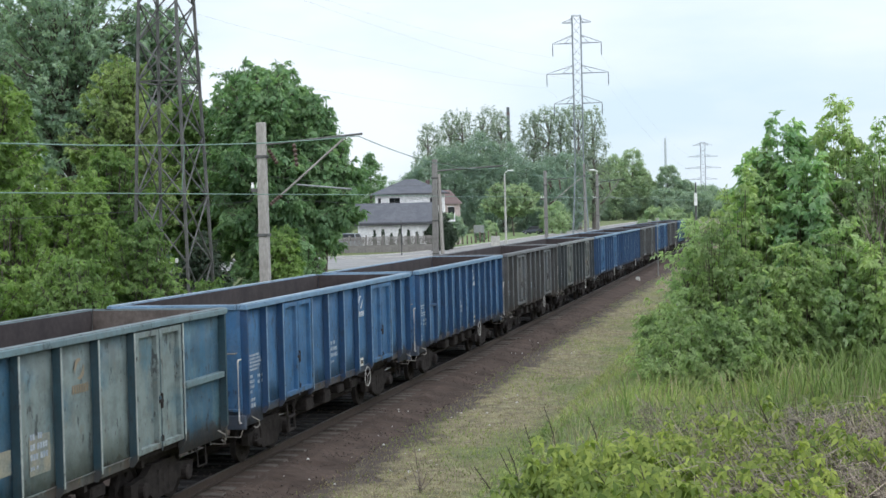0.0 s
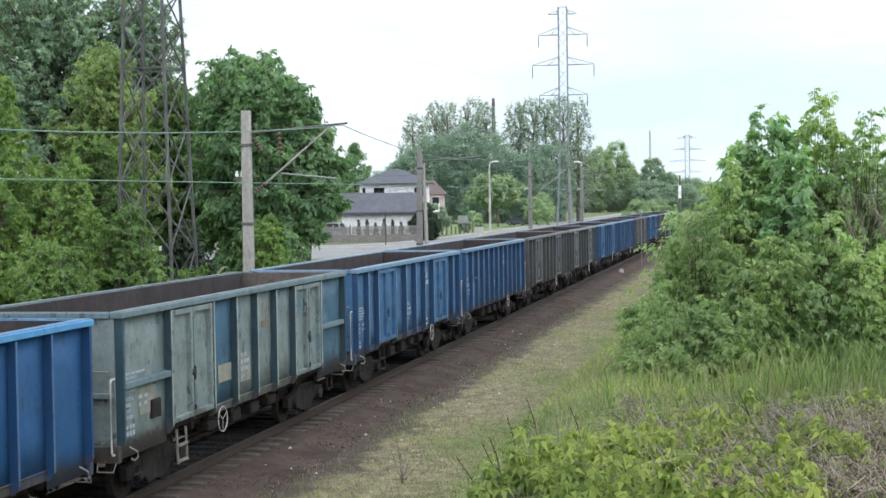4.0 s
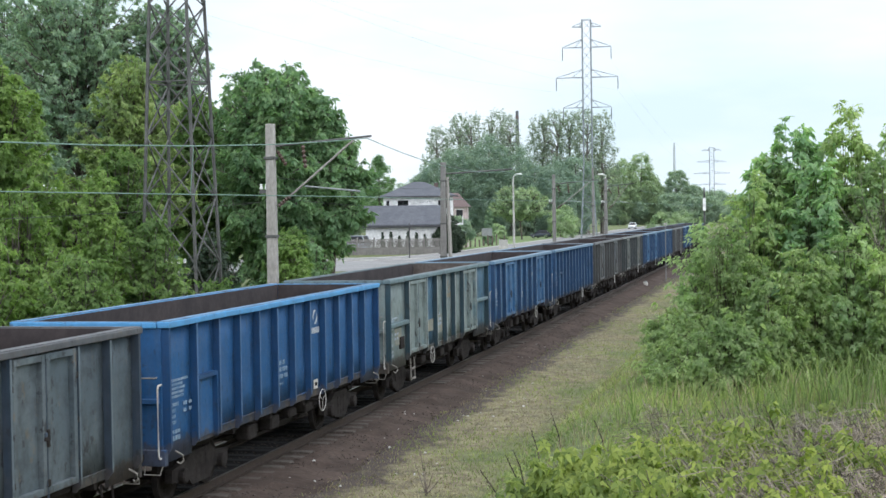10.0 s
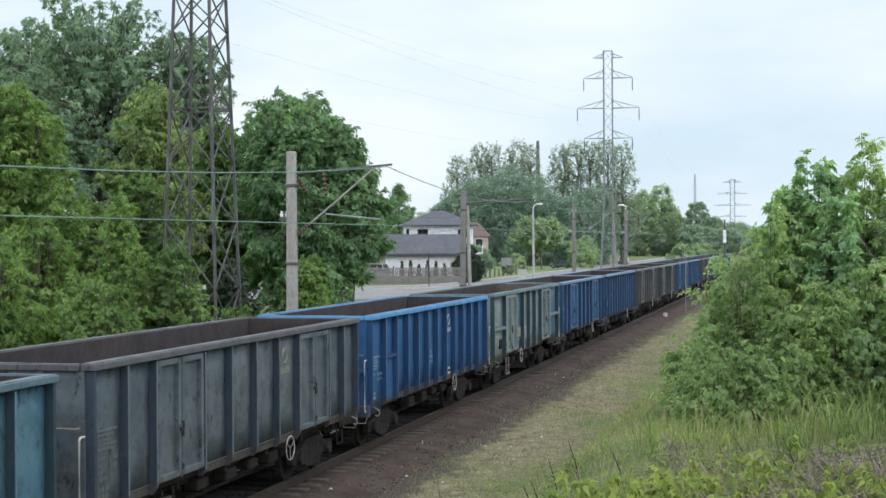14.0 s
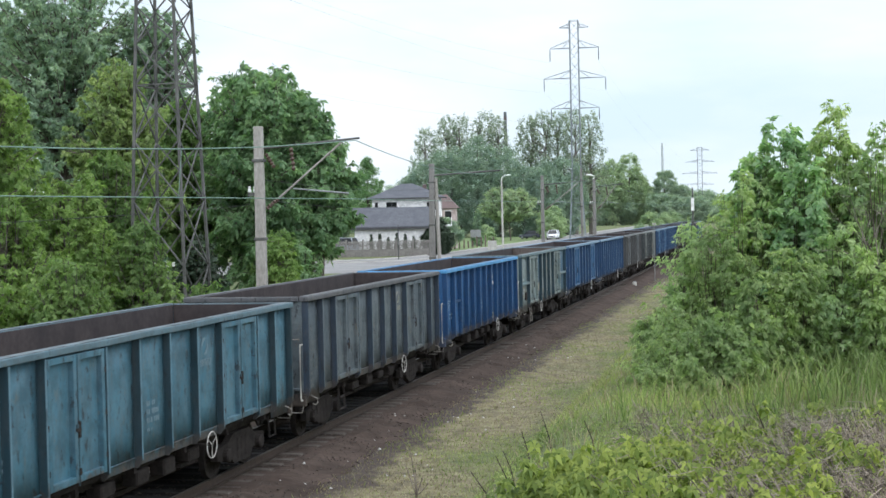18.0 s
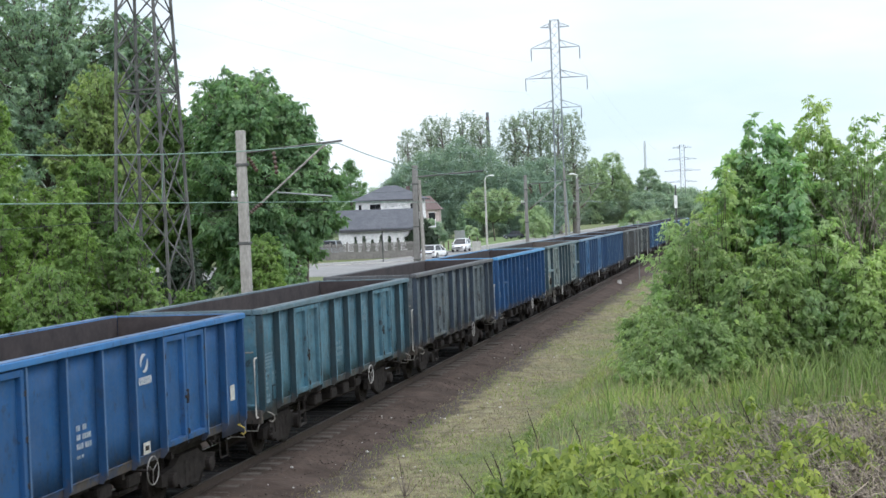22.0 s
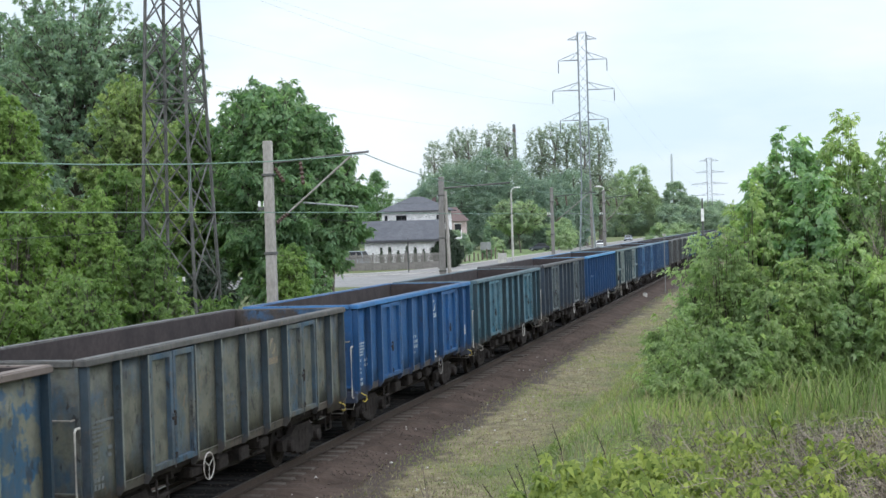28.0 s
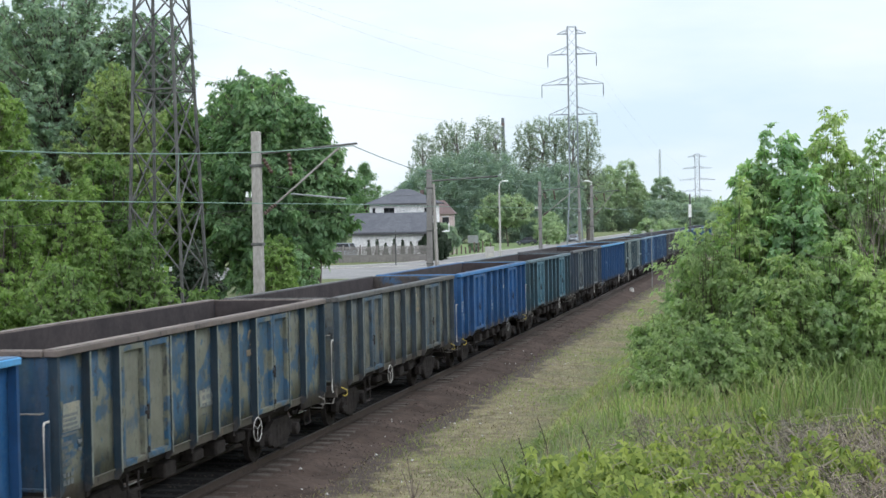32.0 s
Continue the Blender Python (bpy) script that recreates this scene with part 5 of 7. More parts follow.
# trees beyond the track
FAR_Z = 0.3
THICKET = "thicket beside the track"
MAPLE = "maples behind the track"
for i, (name, lab, x, y, z0, top, r, mat, stems, leaf, shape, trunk) in enumerate([
        ("maple_tree", "dense round dark green maple behind the track", -27.0, 74.6, FAR_Z, 13.1, 3.6, "leaf_round", 218, 0.30, "broad", 0.55),
        ("maple_tree", "dense dark green maple in the middle of the group", -25.7, 71.6, FAR_Z, 12.4, 3.0, "leaf_round", 172, 0.30, "broad", 0.55),
        ("maple_tree", "dark green maple beside the larger one", -24.6, 73.4, FAR_Z, 11.8, 2.9, "leaf_round", 161, 0.30, "oval", 0.5),
        ("maple_tree", "low dark green maple at the edge of the thicket", -23.0, 73.0, FAR_Z, 10.3, 2.3, "leaf_round", 114, 0.30, "oval", 0.5),
        ("maple_tree", "dark green maple that fills the group", -23.9, 73.6, FAR_Z, 11.2, 2.5, "leaf_round", 120, 0.30, "oval", 0.5),
        ("tall_tree", "tall dark tree with sky showing through its crown", -45.6, 89.5, FAR_Z, 21.6, 7.4, "leaf_dark", 290, 0.28, "broad", 0.7),
        ("tall_tree", "tall dark tree with sky showing through its crown", -40.4, 92.0, FAR_Z, 19.2, 5.0, "leaf_dark", 150, 0.28, "egg", 0.7),
        ("tall_tree", "tall dark tree with sky showing through its crown", -55, 97, FAR_Z, 21.4, 6.6, "leaf_dark", 200, 0.29, "egg", 0.7),
        ("young_tree", "yellow-green young tree beside the railway", -27.8, 47.8, FAR_Z, 10.9, 3.0, "leaf_yellow", 230, 0.18, "oval", 0.6),
        ("young_tree", "olive-green leafy tree beside the railway", -30.4, 65.2, FAR_Z, 12.9, 3.3, "leaf_olive", 270, 0.18, "oval", 0.6),
        ("young_tree", "mid-green leafy tree behind the lattice tower", -31.5, 76.0, FAR_Z, 11.8, 3.4, "leaf_mid", 155, 0.24, "oval", 0.6),
        ("young_tree", "mid-green leafy tree beside the railway", -33.8, 58.5, FAR_Z, 10.4, 3.3, "leaf_fresh", 190, 0.21, "oval", 0.6),
        ("young_tree", "dark green leafy tree in a thicket", -39.0, 68.0, FAR_Z, 12.4, 4.3, "leaf_dark", 150, 0.27, "oval", 0.6),
        ("young_tree", "dark green leafy tree in a thicket", -35.5, 84.0, FAR_Z, 10.6, 3.9, "leaf_dark", 135, 0.28, "oval", 0.6),
        ("young_tree", "green leafy tree in a thicket", -28.6, 60.0, FAR_Z, 8.4, 2.6, "leaf_mid", 150, 0.21, "oval", 0.0),
        ("thicket_bush", "large yellow-green bush inside the thicket", -31.0, 52.5, FAR_Z, 7.4, 3.2, "leaf_yellow", 180, 0.19, "oval", 0.0),
        ("thicket_bush", "large dark green bush inside the thicket", -37.5, 61.0, FAR_Z, 7.2, 3.6, "leaf_mid", 130, 0.22, "oval", 0.0),
        ("thicket_bush", "yellow-green bush inside the thicket", -27.3, 53.4, FAR_Z, 6.6, 2.2, "leaf_yellow", 150, 0.18, "oval", 0.0),
        ("thicket_bush", "fresh green thicket bush beside the track", -24.2, 43.0, 0.1, 6.0, 2.2, "leaf_yellow", 150, 0.16, "oval", 0.0),
        ("thicket_bush", "fresh yellow-green bush with a pointed top", -21.7, 44.0, 0.1, 6.6, 1.7, "leaf_yellow", 150, 0.15, "spire", 0.0),
        ("thicket_bush", "fresh green thicket bush beside the track", -20.6, 45.5, 0.1, 5.0, 1.45, "leaf_fresh", 120, 0.155, "oval", 0.0),
        ("thicket_bush", "fresh yellow-green bush beside the track", -23.0, 38.2, 0.1, 5.3, 2.0, "leaf_yellow", 124, 0.15, "dome", 0.0),
        ("thicket_bush", "fresh green thicket bush beside the track", -19.4, 38.0, 0.0, 4.0, 1.8, "leaf_fresh", 130, 0.145, "dome", 0.0),
        ("thicket_bush", "low green bush at the foot of the tower", -20.9, 52.0, 0.1, 2.6, 1.2, "leaf_mid", 77, 0.16, "dome", 0.0),
        ("thicket_bush", "low dark bush inside the tower's feet", -23.4, 57.5, 0.1, 4.4, 1.3, "leaf_cypress", 77, 0.17, "oval", 0.0),
        ("thicket_bush", "low yellow-green bush near the pole", -19.9, 57.5, 0.1, 4.2, 1.1, "leaf_yellow", 77, 0.17, "oval", 0.0),
        ("thicket_bush", "low green bush near the pole", -21.6, 62.5, 0.1, 4.5, 1.6, "leaf_mid", 93, 0.18, "dome", 0.0),
        ("thicket_bush", "low green bush under the maple", -22.7, 68.5, 0.1, 4.0, 1.6, "leaf_round", 69, 0.20, "dome", 0.0)]):
    bough_tree(name, lab, MAPLE if name == "maple_tree" else THICKET if "tall" not in name else "", x, y, z0, top, r, mat, 210 + i, stems, 12 if trunk else 10, 8, leaf, 1.0, 0.03 if not trunk else 0.28 if "tall" in name else 0.32 if 0 < r < 2.6 and name == "maple_tree" else 0.05, shape, 0.46, leaf * 12, leaf * 38, "bark", trunk, 0.6 if "tall" in name else 0.4)
tree("distant_tree", "small dark tree behind the houses", -59.8, 214.0, FAR_Z, 13.6, 2.6, 0.3, "leaf_round", "oval", 200, 90, seed=27, crown_from=0.0)

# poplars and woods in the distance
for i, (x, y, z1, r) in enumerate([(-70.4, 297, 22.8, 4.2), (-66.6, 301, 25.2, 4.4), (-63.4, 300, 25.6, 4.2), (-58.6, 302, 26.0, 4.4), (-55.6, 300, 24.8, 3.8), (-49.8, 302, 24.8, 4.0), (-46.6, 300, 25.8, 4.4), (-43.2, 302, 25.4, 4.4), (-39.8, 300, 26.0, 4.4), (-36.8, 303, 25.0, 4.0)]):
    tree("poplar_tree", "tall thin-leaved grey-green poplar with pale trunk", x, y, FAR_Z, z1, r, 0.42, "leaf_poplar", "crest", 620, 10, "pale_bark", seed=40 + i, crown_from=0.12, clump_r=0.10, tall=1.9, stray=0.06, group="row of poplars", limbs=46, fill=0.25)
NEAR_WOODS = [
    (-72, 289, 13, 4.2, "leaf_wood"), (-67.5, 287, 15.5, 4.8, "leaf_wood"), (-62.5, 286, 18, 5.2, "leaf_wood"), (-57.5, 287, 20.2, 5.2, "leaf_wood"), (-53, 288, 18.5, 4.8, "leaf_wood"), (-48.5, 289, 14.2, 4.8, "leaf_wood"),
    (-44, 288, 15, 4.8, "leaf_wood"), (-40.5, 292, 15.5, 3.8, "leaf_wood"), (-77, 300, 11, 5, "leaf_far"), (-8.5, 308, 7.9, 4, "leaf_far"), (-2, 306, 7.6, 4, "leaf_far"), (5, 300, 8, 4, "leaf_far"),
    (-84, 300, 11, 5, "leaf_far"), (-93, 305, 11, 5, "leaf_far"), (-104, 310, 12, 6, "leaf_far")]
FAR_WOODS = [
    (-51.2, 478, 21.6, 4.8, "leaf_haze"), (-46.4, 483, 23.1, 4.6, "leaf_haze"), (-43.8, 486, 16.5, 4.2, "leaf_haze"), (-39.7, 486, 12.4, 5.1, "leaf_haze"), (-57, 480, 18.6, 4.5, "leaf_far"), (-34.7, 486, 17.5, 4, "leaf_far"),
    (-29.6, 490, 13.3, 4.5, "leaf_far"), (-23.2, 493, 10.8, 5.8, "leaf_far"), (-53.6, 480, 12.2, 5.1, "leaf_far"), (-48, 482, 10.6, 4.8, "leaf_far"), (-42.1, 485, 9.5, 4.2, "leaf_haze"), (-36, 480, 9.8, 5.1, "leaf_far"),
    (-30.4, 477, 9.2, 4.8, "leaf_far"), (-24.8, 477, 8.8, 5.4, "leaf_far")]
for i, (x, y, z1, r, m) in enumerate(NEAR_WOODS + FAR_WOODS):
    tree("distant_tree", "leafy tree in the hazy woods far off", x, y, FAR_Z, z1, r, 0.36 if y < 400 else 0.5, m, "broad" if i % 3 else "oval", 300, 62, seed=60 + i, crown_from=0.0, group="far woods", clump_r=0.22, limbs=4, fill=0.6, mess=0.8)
bough_tree("willow_tree", "round pale green willow with a dark forked trunk beside the road", "", -44.6, 250, FAR_Z, 9.4, 5.8, "leaf_willow", 90, 150, 12, 8, 0.40, 1.0, 0.48, "broad", 0.3, 4.2, 20, "bark", 0.34, 0.6)
for i, (x, y, z1, r) in enumerate([(-39.6, 262, 5.0, 2.6), (-41.5, 280, 6.0, 3.0), (-47, 240, 3.0, 1.8), (-21.5, 262, 4.4, 2.6), (-18.5, 270, 4.6, 2.8)]):
    tree("roadside_bush", "low green bush beside the road", x, y, FAR_Z, z1, r, 0.32, "leaf_willow", "dome", 70, 70, seed=100 + i, crown_from=0.0, limbs=3)


# shrubs on the bank
def bank(x, y):
    return float(ground_z(x, y))


EDGE = "leafy bush with fine hanging leaves on the edge of the bank"
SAPLING = "tall maple sapling with broad leaves on the bank"
DENSE = "dense leafy maple bush on the bank"
for i, (lab, x, y, top, r, mat, stems, twigs, leaf, shape) in enumerate([
        (EDGE, -1.16, 14.9, 4.02, 0.40, "leaf_bush_low", 26, 9, 0.080, "dome"),
        (EDGE, -0.98, 14.3, 3.98, 0.42, "leaf_bush_low", 30, 9, 0.080, "dome"),
        (EDGE, -0.86, 13.6, 3.84, 0.40, "leaf_bush_low", 30, 9, 0.080, "dome"),
        (EDGE, -0.84, 15.3, 4.86, 0.46, "leaf_bush", 40, 10, 0.082, "oval"),
        (EDGE, -0.58, 15.0, 4.90, 0.46, "leaf_bush_low", 42, 10, 0.085, "oval"),
        (EDGE, -0.52, 13.7, 3.98, 0.44, "leaf_bush_low", 34, 9, 0.085, "dome"),
        (DENSE, -0.34, 15.3, 5.34, 0.52, "leaf_bush_b", 46, 10, 0.09, "oval"),
        (DENSE, -0.14, 14.3, 4.35, 0.50, "leaf_bush_low", 46, 10, 0.09, "dome"),
        (DENSE, 0.20, 14.6, 4.62, 0.52, "leaf_bush_low", 46, 10, 0.095, "dome"),
        (DENSE, -0.16, 15.6, 5.55, 0.44, "leaf_bush", 42, 10, 0.10, "oval"),
        (SAPLING, 0.04, 15.7, 5.95, 0.60, "leaf_round_bank", 84, 10, 0.125, "oval"),
        (SAPLING, 0.40, 15.9, 5.78, 0.54, "leaf_round_bank", 64, 10, 0.125, "oval"),
        (DENSE, 0.62, 15.6, 6.04, 0.50, "leaf_bush_b", 54, 10, 0.115, "oval"),
        (DENSE, 0.60, 14.9, 4.80, 0.52, "leaf_bush", 46, 10, 0.10, "oval"),
        (DENSE, 0.32, 15.3, 5.45, 0.54, "leaf_round_bank", 58, 10, 0.115, "oval"),
        (DENSE, 0.84, 15.4, 5.45, 0.46, "leaf_bush", 42, 10, 0.105, "oval"),
        (DENSE, 1.06, 15.3, 5.82, 0.52, "leaf_bush", 44, 9, 0.105, "oval"),
        (DENSE, 1.00, 14.7, 4.55, 0.50, "leaf_bush_b", 38, 9, 0.10, "dome"),
        (DENSE, 1.46, 15.6, 5.85, 0.58, "leaf_bush", 44, 9, 0.105, "oval"),
        (DENSE, 1.50, 14.9, 4.75, 0.55, "leaf_bush_low", 38, 9, 0.10, "dome"),
        (DENSE, 0.95, 16.2, 5.55, 0.62, "leaf_bush", 60, 10, 0.11, "broad"),
        (DENSE, 1.55, 16.3, 5.50, 0.62, "leaf_bush_b", 56, 10, 0.11, "broad"),
        (DENSE, 0.30, 16.4, 5.0, 0.70, "leaf_bush_low", 40, 10, 0.11, "oval"),
        (DENSE, 1.20, 16.4, 5.2, 0.70, "leaf_bush_low", 40, 10, 0.11, "oval"),
        (DENSE, -0.45, 16.3, 4.6, 0.60, "leaf_bush_low", 40, 10, 0.10, "oval")]):
    bough_tree("maple_bush", lab, "shrubs on the bank", x, y, bank(x, y) - 0.1, top, r, mat, 121 + i, stems, twigs, sprays=9, leaf=0.60 * leaf, shape=shape, slim=0.62 if mat == "leaf_round_bank" else 0.38 if lab == EDGE else 0.44, reach=1.2 if lab == EDGE else 0.85, inner=0.3 if lab == EDGE else 0.45)
# bare brown branches that have lost their leaves
rng = np.random.default_rng(8)
segs = []
for i in range(26):
    p = np.array([rng.uniform(0.75, 1.35), rng.uniform(14.7, 15.3), rng.uniform(4.2, 4.6)])
    d = unit(np.array([rng.normal() * 0.5, rng.normal() * 0.3, 0.75]))
    for k in range(6):
        q = p + d * rng.uniform(0.10, 0.18)
        segs.append((p, q, 0.005 - 0.0006 * k, 0.0044 - 0.0006 * k))
        if k > 1:
            segs.append((q, q + unit(d + rng.normal(size=3) * 0.7) * 0.14, 0.0024, 0.001))
        p, d = q, unit(d + rng.normal(size=3) * 0.22 + np.array([0, 0, 0.05]))
dead = empty("dead_shrub", pose(0, 0, 0), "leafless grey-brown branches among the green shrubs", "shrub")
part("branchwork", sticks("branchwork", segs, M["twig"]), None, dead)


# ---------------------------------------------------------- lattice tower
def lattice(parent, levels, side, w_leg, w_brace, material, diag="x", turn=0.0):
    """Four tapering legs, horizontals and diagonals. side(z) gives the width."""
    def corner(i, z):
        s = side(z) / 2
        a = turn + math.pi / 4 + i * math.pi / 2
        return Vector((math.cos(a) * s * 1.4142, math.sin(a) * s * 1.4142, z))
    for i in range(4):
        bm = bmesh.new()
        tube(bm, [corner(i, z) for z in levels], w_leg * 0.62, 4)
        part("leg", bm, material, parent)
    for i in range(4):
        j = (i + 1) % 4
        for k, (a, b) in enumerate(zip(levels, levels[1:])):
            bm = bmesh.new()
            if diag == "x" or k % 2 == 0:
                beam(bm, corner(i, a), corner(j, b), w_brace)
            if diag == "x" or k % 2 == 1:
                beam(bm, corner(j, a), corner(i, b), w_brace)
            part("diagonal", bm, material, parent)
            if diag == "x" and k in (4,) or k == len(levels) - 2:
                bm = bmesh.new()
                beam(bm, corner(i, b if k != 4 else a), corner(j, b if k != 4 else a), w_brace * 1.2)
                part("horizontal", bm, material, parent)


def make_tower():
    root = empty("lattice_tower", pose(-23.62, 55.0, FAR_Z), "tall brown-grey steel lattice tower among bushes", "lattice tower")
    lattice(root, [-0.2, 2.9, 5.5, 7.9, 10.1, 11.7, 13.2, 14.7, 16.1, 17.5, 18.9, 20.3, 21.6, 22.9], lambda z: 2.43 - 0.0615 * z, 0.115, 0.05, M["steel"], turn=radians(-3))
    for i in range(4):
        a = radians(-3) + math.pi / 4 + i * math.pi / 2
        part("footing", boxes((math.cos(a) * 1.72 - 0.3, math.cos(a) * 1.72 + 0.3, math.sin(a) * 1.72 - 0.3, math.sin(a) * 1.72 + 0.3, -0.4, 0.25), bev=0.03), M["concrete"], root, "square concrete footing")


make_tower()


def pylon(x, y, top, width, material, turn, label, arms, w_leg):
    """A narrow double-circuit lattice pylon; arms: height, half length, with hanging insulators or not."""
    root = empty("power_pylon", pose(x, y, FAR_Z, 0, 0, turn), label, "power pylon")
    n = 22
    lev = [top * i / n for i in range(n + 1)]

    def side(z):
        return width + 0.9 * width * max(0, 1 - z / (0.36 * top)) ** 1.2
    lattice(root, lev, side, w_leg, w_leg * 0.42, material, "z")
    for z, half, hang in arms:
        for s in (-1, 1):
            for dy in (-0.5, 0.5):
                bm = bmesh.new()
                beam(bm, (s * width / 2, dy * width, z), (s * half, 0, z), w_leg * 0.62)
                beam(bm, (s * width / 2, dy * width, z + (1.15 if hang else 0.6)), (s * half, 0, z + 0.06), w_leg * 0.42)
                beam(bm, (s * half * 0.5, dy * width * 0.45, z), (s * width / 2, dy * width, z + (1.15 if hang else 0.6)), w_leg * 0.3)
                part("crossarm", bm, material, root)
            if hang:
                bm = bmesh.new()
                lathe(bm, "z", (s * half, 0, z - 1.85), [(0, 0.03), (0.25, 0.065), (1.5, 0.065), (1.85, 0.03)], 6)
                part("insulator", bm, M["far_steel_dark"], root)
    return root


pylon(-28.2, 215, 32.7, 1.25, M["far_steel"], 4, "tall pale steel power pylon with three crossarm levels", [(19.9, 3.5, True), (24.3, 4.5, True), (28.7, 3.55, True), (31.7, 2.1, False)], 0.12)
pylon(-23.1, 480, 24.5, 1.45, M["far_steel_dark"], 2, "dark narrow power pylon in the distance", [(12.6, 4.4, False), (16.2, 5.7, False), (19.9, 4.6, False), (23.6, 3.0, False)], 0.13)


def make_masts():
    bm = bmesh.new()
    lathe(bm, "z", (0, 0, 0), [(0, 1.2), (20, 0.9), (46.4, 0.62), (46.7, 0.62)], 14)
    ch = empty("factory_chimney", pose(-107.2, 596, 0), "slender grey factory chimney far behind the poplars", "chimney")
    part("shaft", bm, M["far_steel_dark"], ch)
    bm = bmesh.new()
    lathe(bm, "z", (0, 0, 43.5), [(0, 0.72), (1.2, 0.70)], 14)
    part("band", bm, M["roof_red"], ch)
    bm = bmesh.new()
    lathe(bm, "z", (0, 0, 0), [(0, 0.6), (30, 0.42), (31.6, 0.3)], 8)
    m = empty("radio_mast", pose(-43.0, 590, 0), "thin pale mast in the haze", "mast")
    part("shaft", bm, M["mast_pale"], m)


make_masts()


# ------------------------------------------------------------- catenary
def catenary_pole(x, y, height, reach, arms, label, w=0.33, lean=0.0):
    root = empty("catenary_pole", pose(x, y, 0, 0, lean, 0), label, "catenary pole", "overhead line poles")
    bm = bmesh.new()
    vs = box(bm, -w / 2, w / 2, -w * 0.42, w * 0.42, -0.6, height, bev=0.02)
    for v in bm.verts:
        k = 1.12 - 0.26 * max(0, v.co.z) / height
        v.co.x *= k
        v.co.y *= k
    part("mast", bm, M["concrete"] if y < 50 else M["concrete_grey"], root, "weathered square concrete mast")
    for z in (height - 1.0, height - 3.2, height - 4.9):
        part("band", boxes((-w * 0.58, w * 0.58, -w * 0.5, w * 0.5, z, z + 0.08), bev=0.01), M["steel"], root)
    if arms:
        zt = height - 0.42
        bm = bmesh.new()
        beam(bm, (0.15, 0, zt - 0.2), (reach, 0, zt), 0.06, sides=6)
        part("top_tie", bm, M["steel"], root)
        bm = bmesh.new()
        beam(bm, (0.55, 0, zt - 1.62), (reach - 0.5, 0, zt - 0.08), 0.06, sides=6)
        part("bracket", bm, M["concrete"], root, "slanting weathered pale tube")
        bm = bmesh.new()
        beam(bm, (1.0, 0, zt - 1.35), (reach - 0.35, 0, zt - 1.52), 0.05, sides=6)
        part("steady_arm", bm, M["steel_pale"], root)
        for a, b in (((0.2, 0, zt - 1.9), (0.55, 0, zt - 1.62)), ((0.2, 0, zt - 0.35), (0.45, 0, zt - 0.75)), ((0.95, 0, zt - 0.2), (1.02, 0, zt - 0.85))):
            bm = bmesh.new()
            a, b = Vector(a), Vector(b)
            for k in range(5):
                p, q = a.lerp(b, k / 5), a.lerp(b, (k + 0.5) / 5)
                tube(bm, [p, q, a.lerp(b, (k + 1) / 5)], [0.03, 0.07, 0.03], 8)
            part("insulator", bm, M["insulator"], root)
        bm = bmesh.new()
        box(bm, -0.34, -0.05, -0.05, 0.05, height - 1.95, height - 1.85)
        part("spur", bm, M["steel"], root)
        for dx in (-0.30, -0.14):
            bm = bmesh.new()
            lathe(bm, "z", (dx, 0, height - 1.85), [(0, 0.02), (0.02, 0.05), (0.08, 0.05), (0.11, 0.03), (0.15, 0.045), (0.17, 0.02)], 8)
            part("pin_insulator", bm, M["render_white"], root, "small white porcelain insulator")
    return root


catenary_pole(-14.1, 39.2, 7.6, 2.95, True, "square grey concrete pole with a slanting bracket over the track", 0.28)
p2 = catenary_pole(-17.3, 74.0, 7.65, 3.4, False, "grey concrete pole with a leaning strut and thin arm", 0.30, 0.6)
bm = bmesh.new()
tube(bm, [(0.46, 0.1, -0.5), (0.2, 0.05, 6.9)], [0.13, 0.09], 6)
part("strut", bm, M["concrete"], p2, "leaning concrete strut")
bm = bmesh.new()
beam(bm, (0.1, 0, 7.05), (3.6, 0, 7.25), 0.085, sides=6)
part("arm", bm, M["steel"], p2)
bm = bmesh.new()
beam(bm, (0.1, 0, 7.5), (1.7, 0, 7.16), 0.025, sides=4)
part("stay", bm, M["steel"], p2)
catenary_pole(-15.2, 98.0, 7.5, 3.0, True, "grey concrete pole with a bracket", 0.23)
catenary_pole(-13.5, 113.0, 7.5, 2.2, True, "grey concrete pole with a bracket", 0.24)
catenary_pole(-15.5, 121.0, 8.6, 2.2, False, "plain grey pole beside the railway", 0.2)


def wire(name, pts, r, material, label, parent=None):
    bm = bmesh.new()
    tube(bm, pts, r, 5)
    return thing(name, bm, material, Matrix(), label, "wire")


def sag(a, b, drop, n=14):
    a, b = Vector(a), Vector(b)
    return [a.lerp(b, i / n) + Vector((0, 0, -drop * 4 * (i / n) * (1 - i / n))) for i in range(n + 1)]


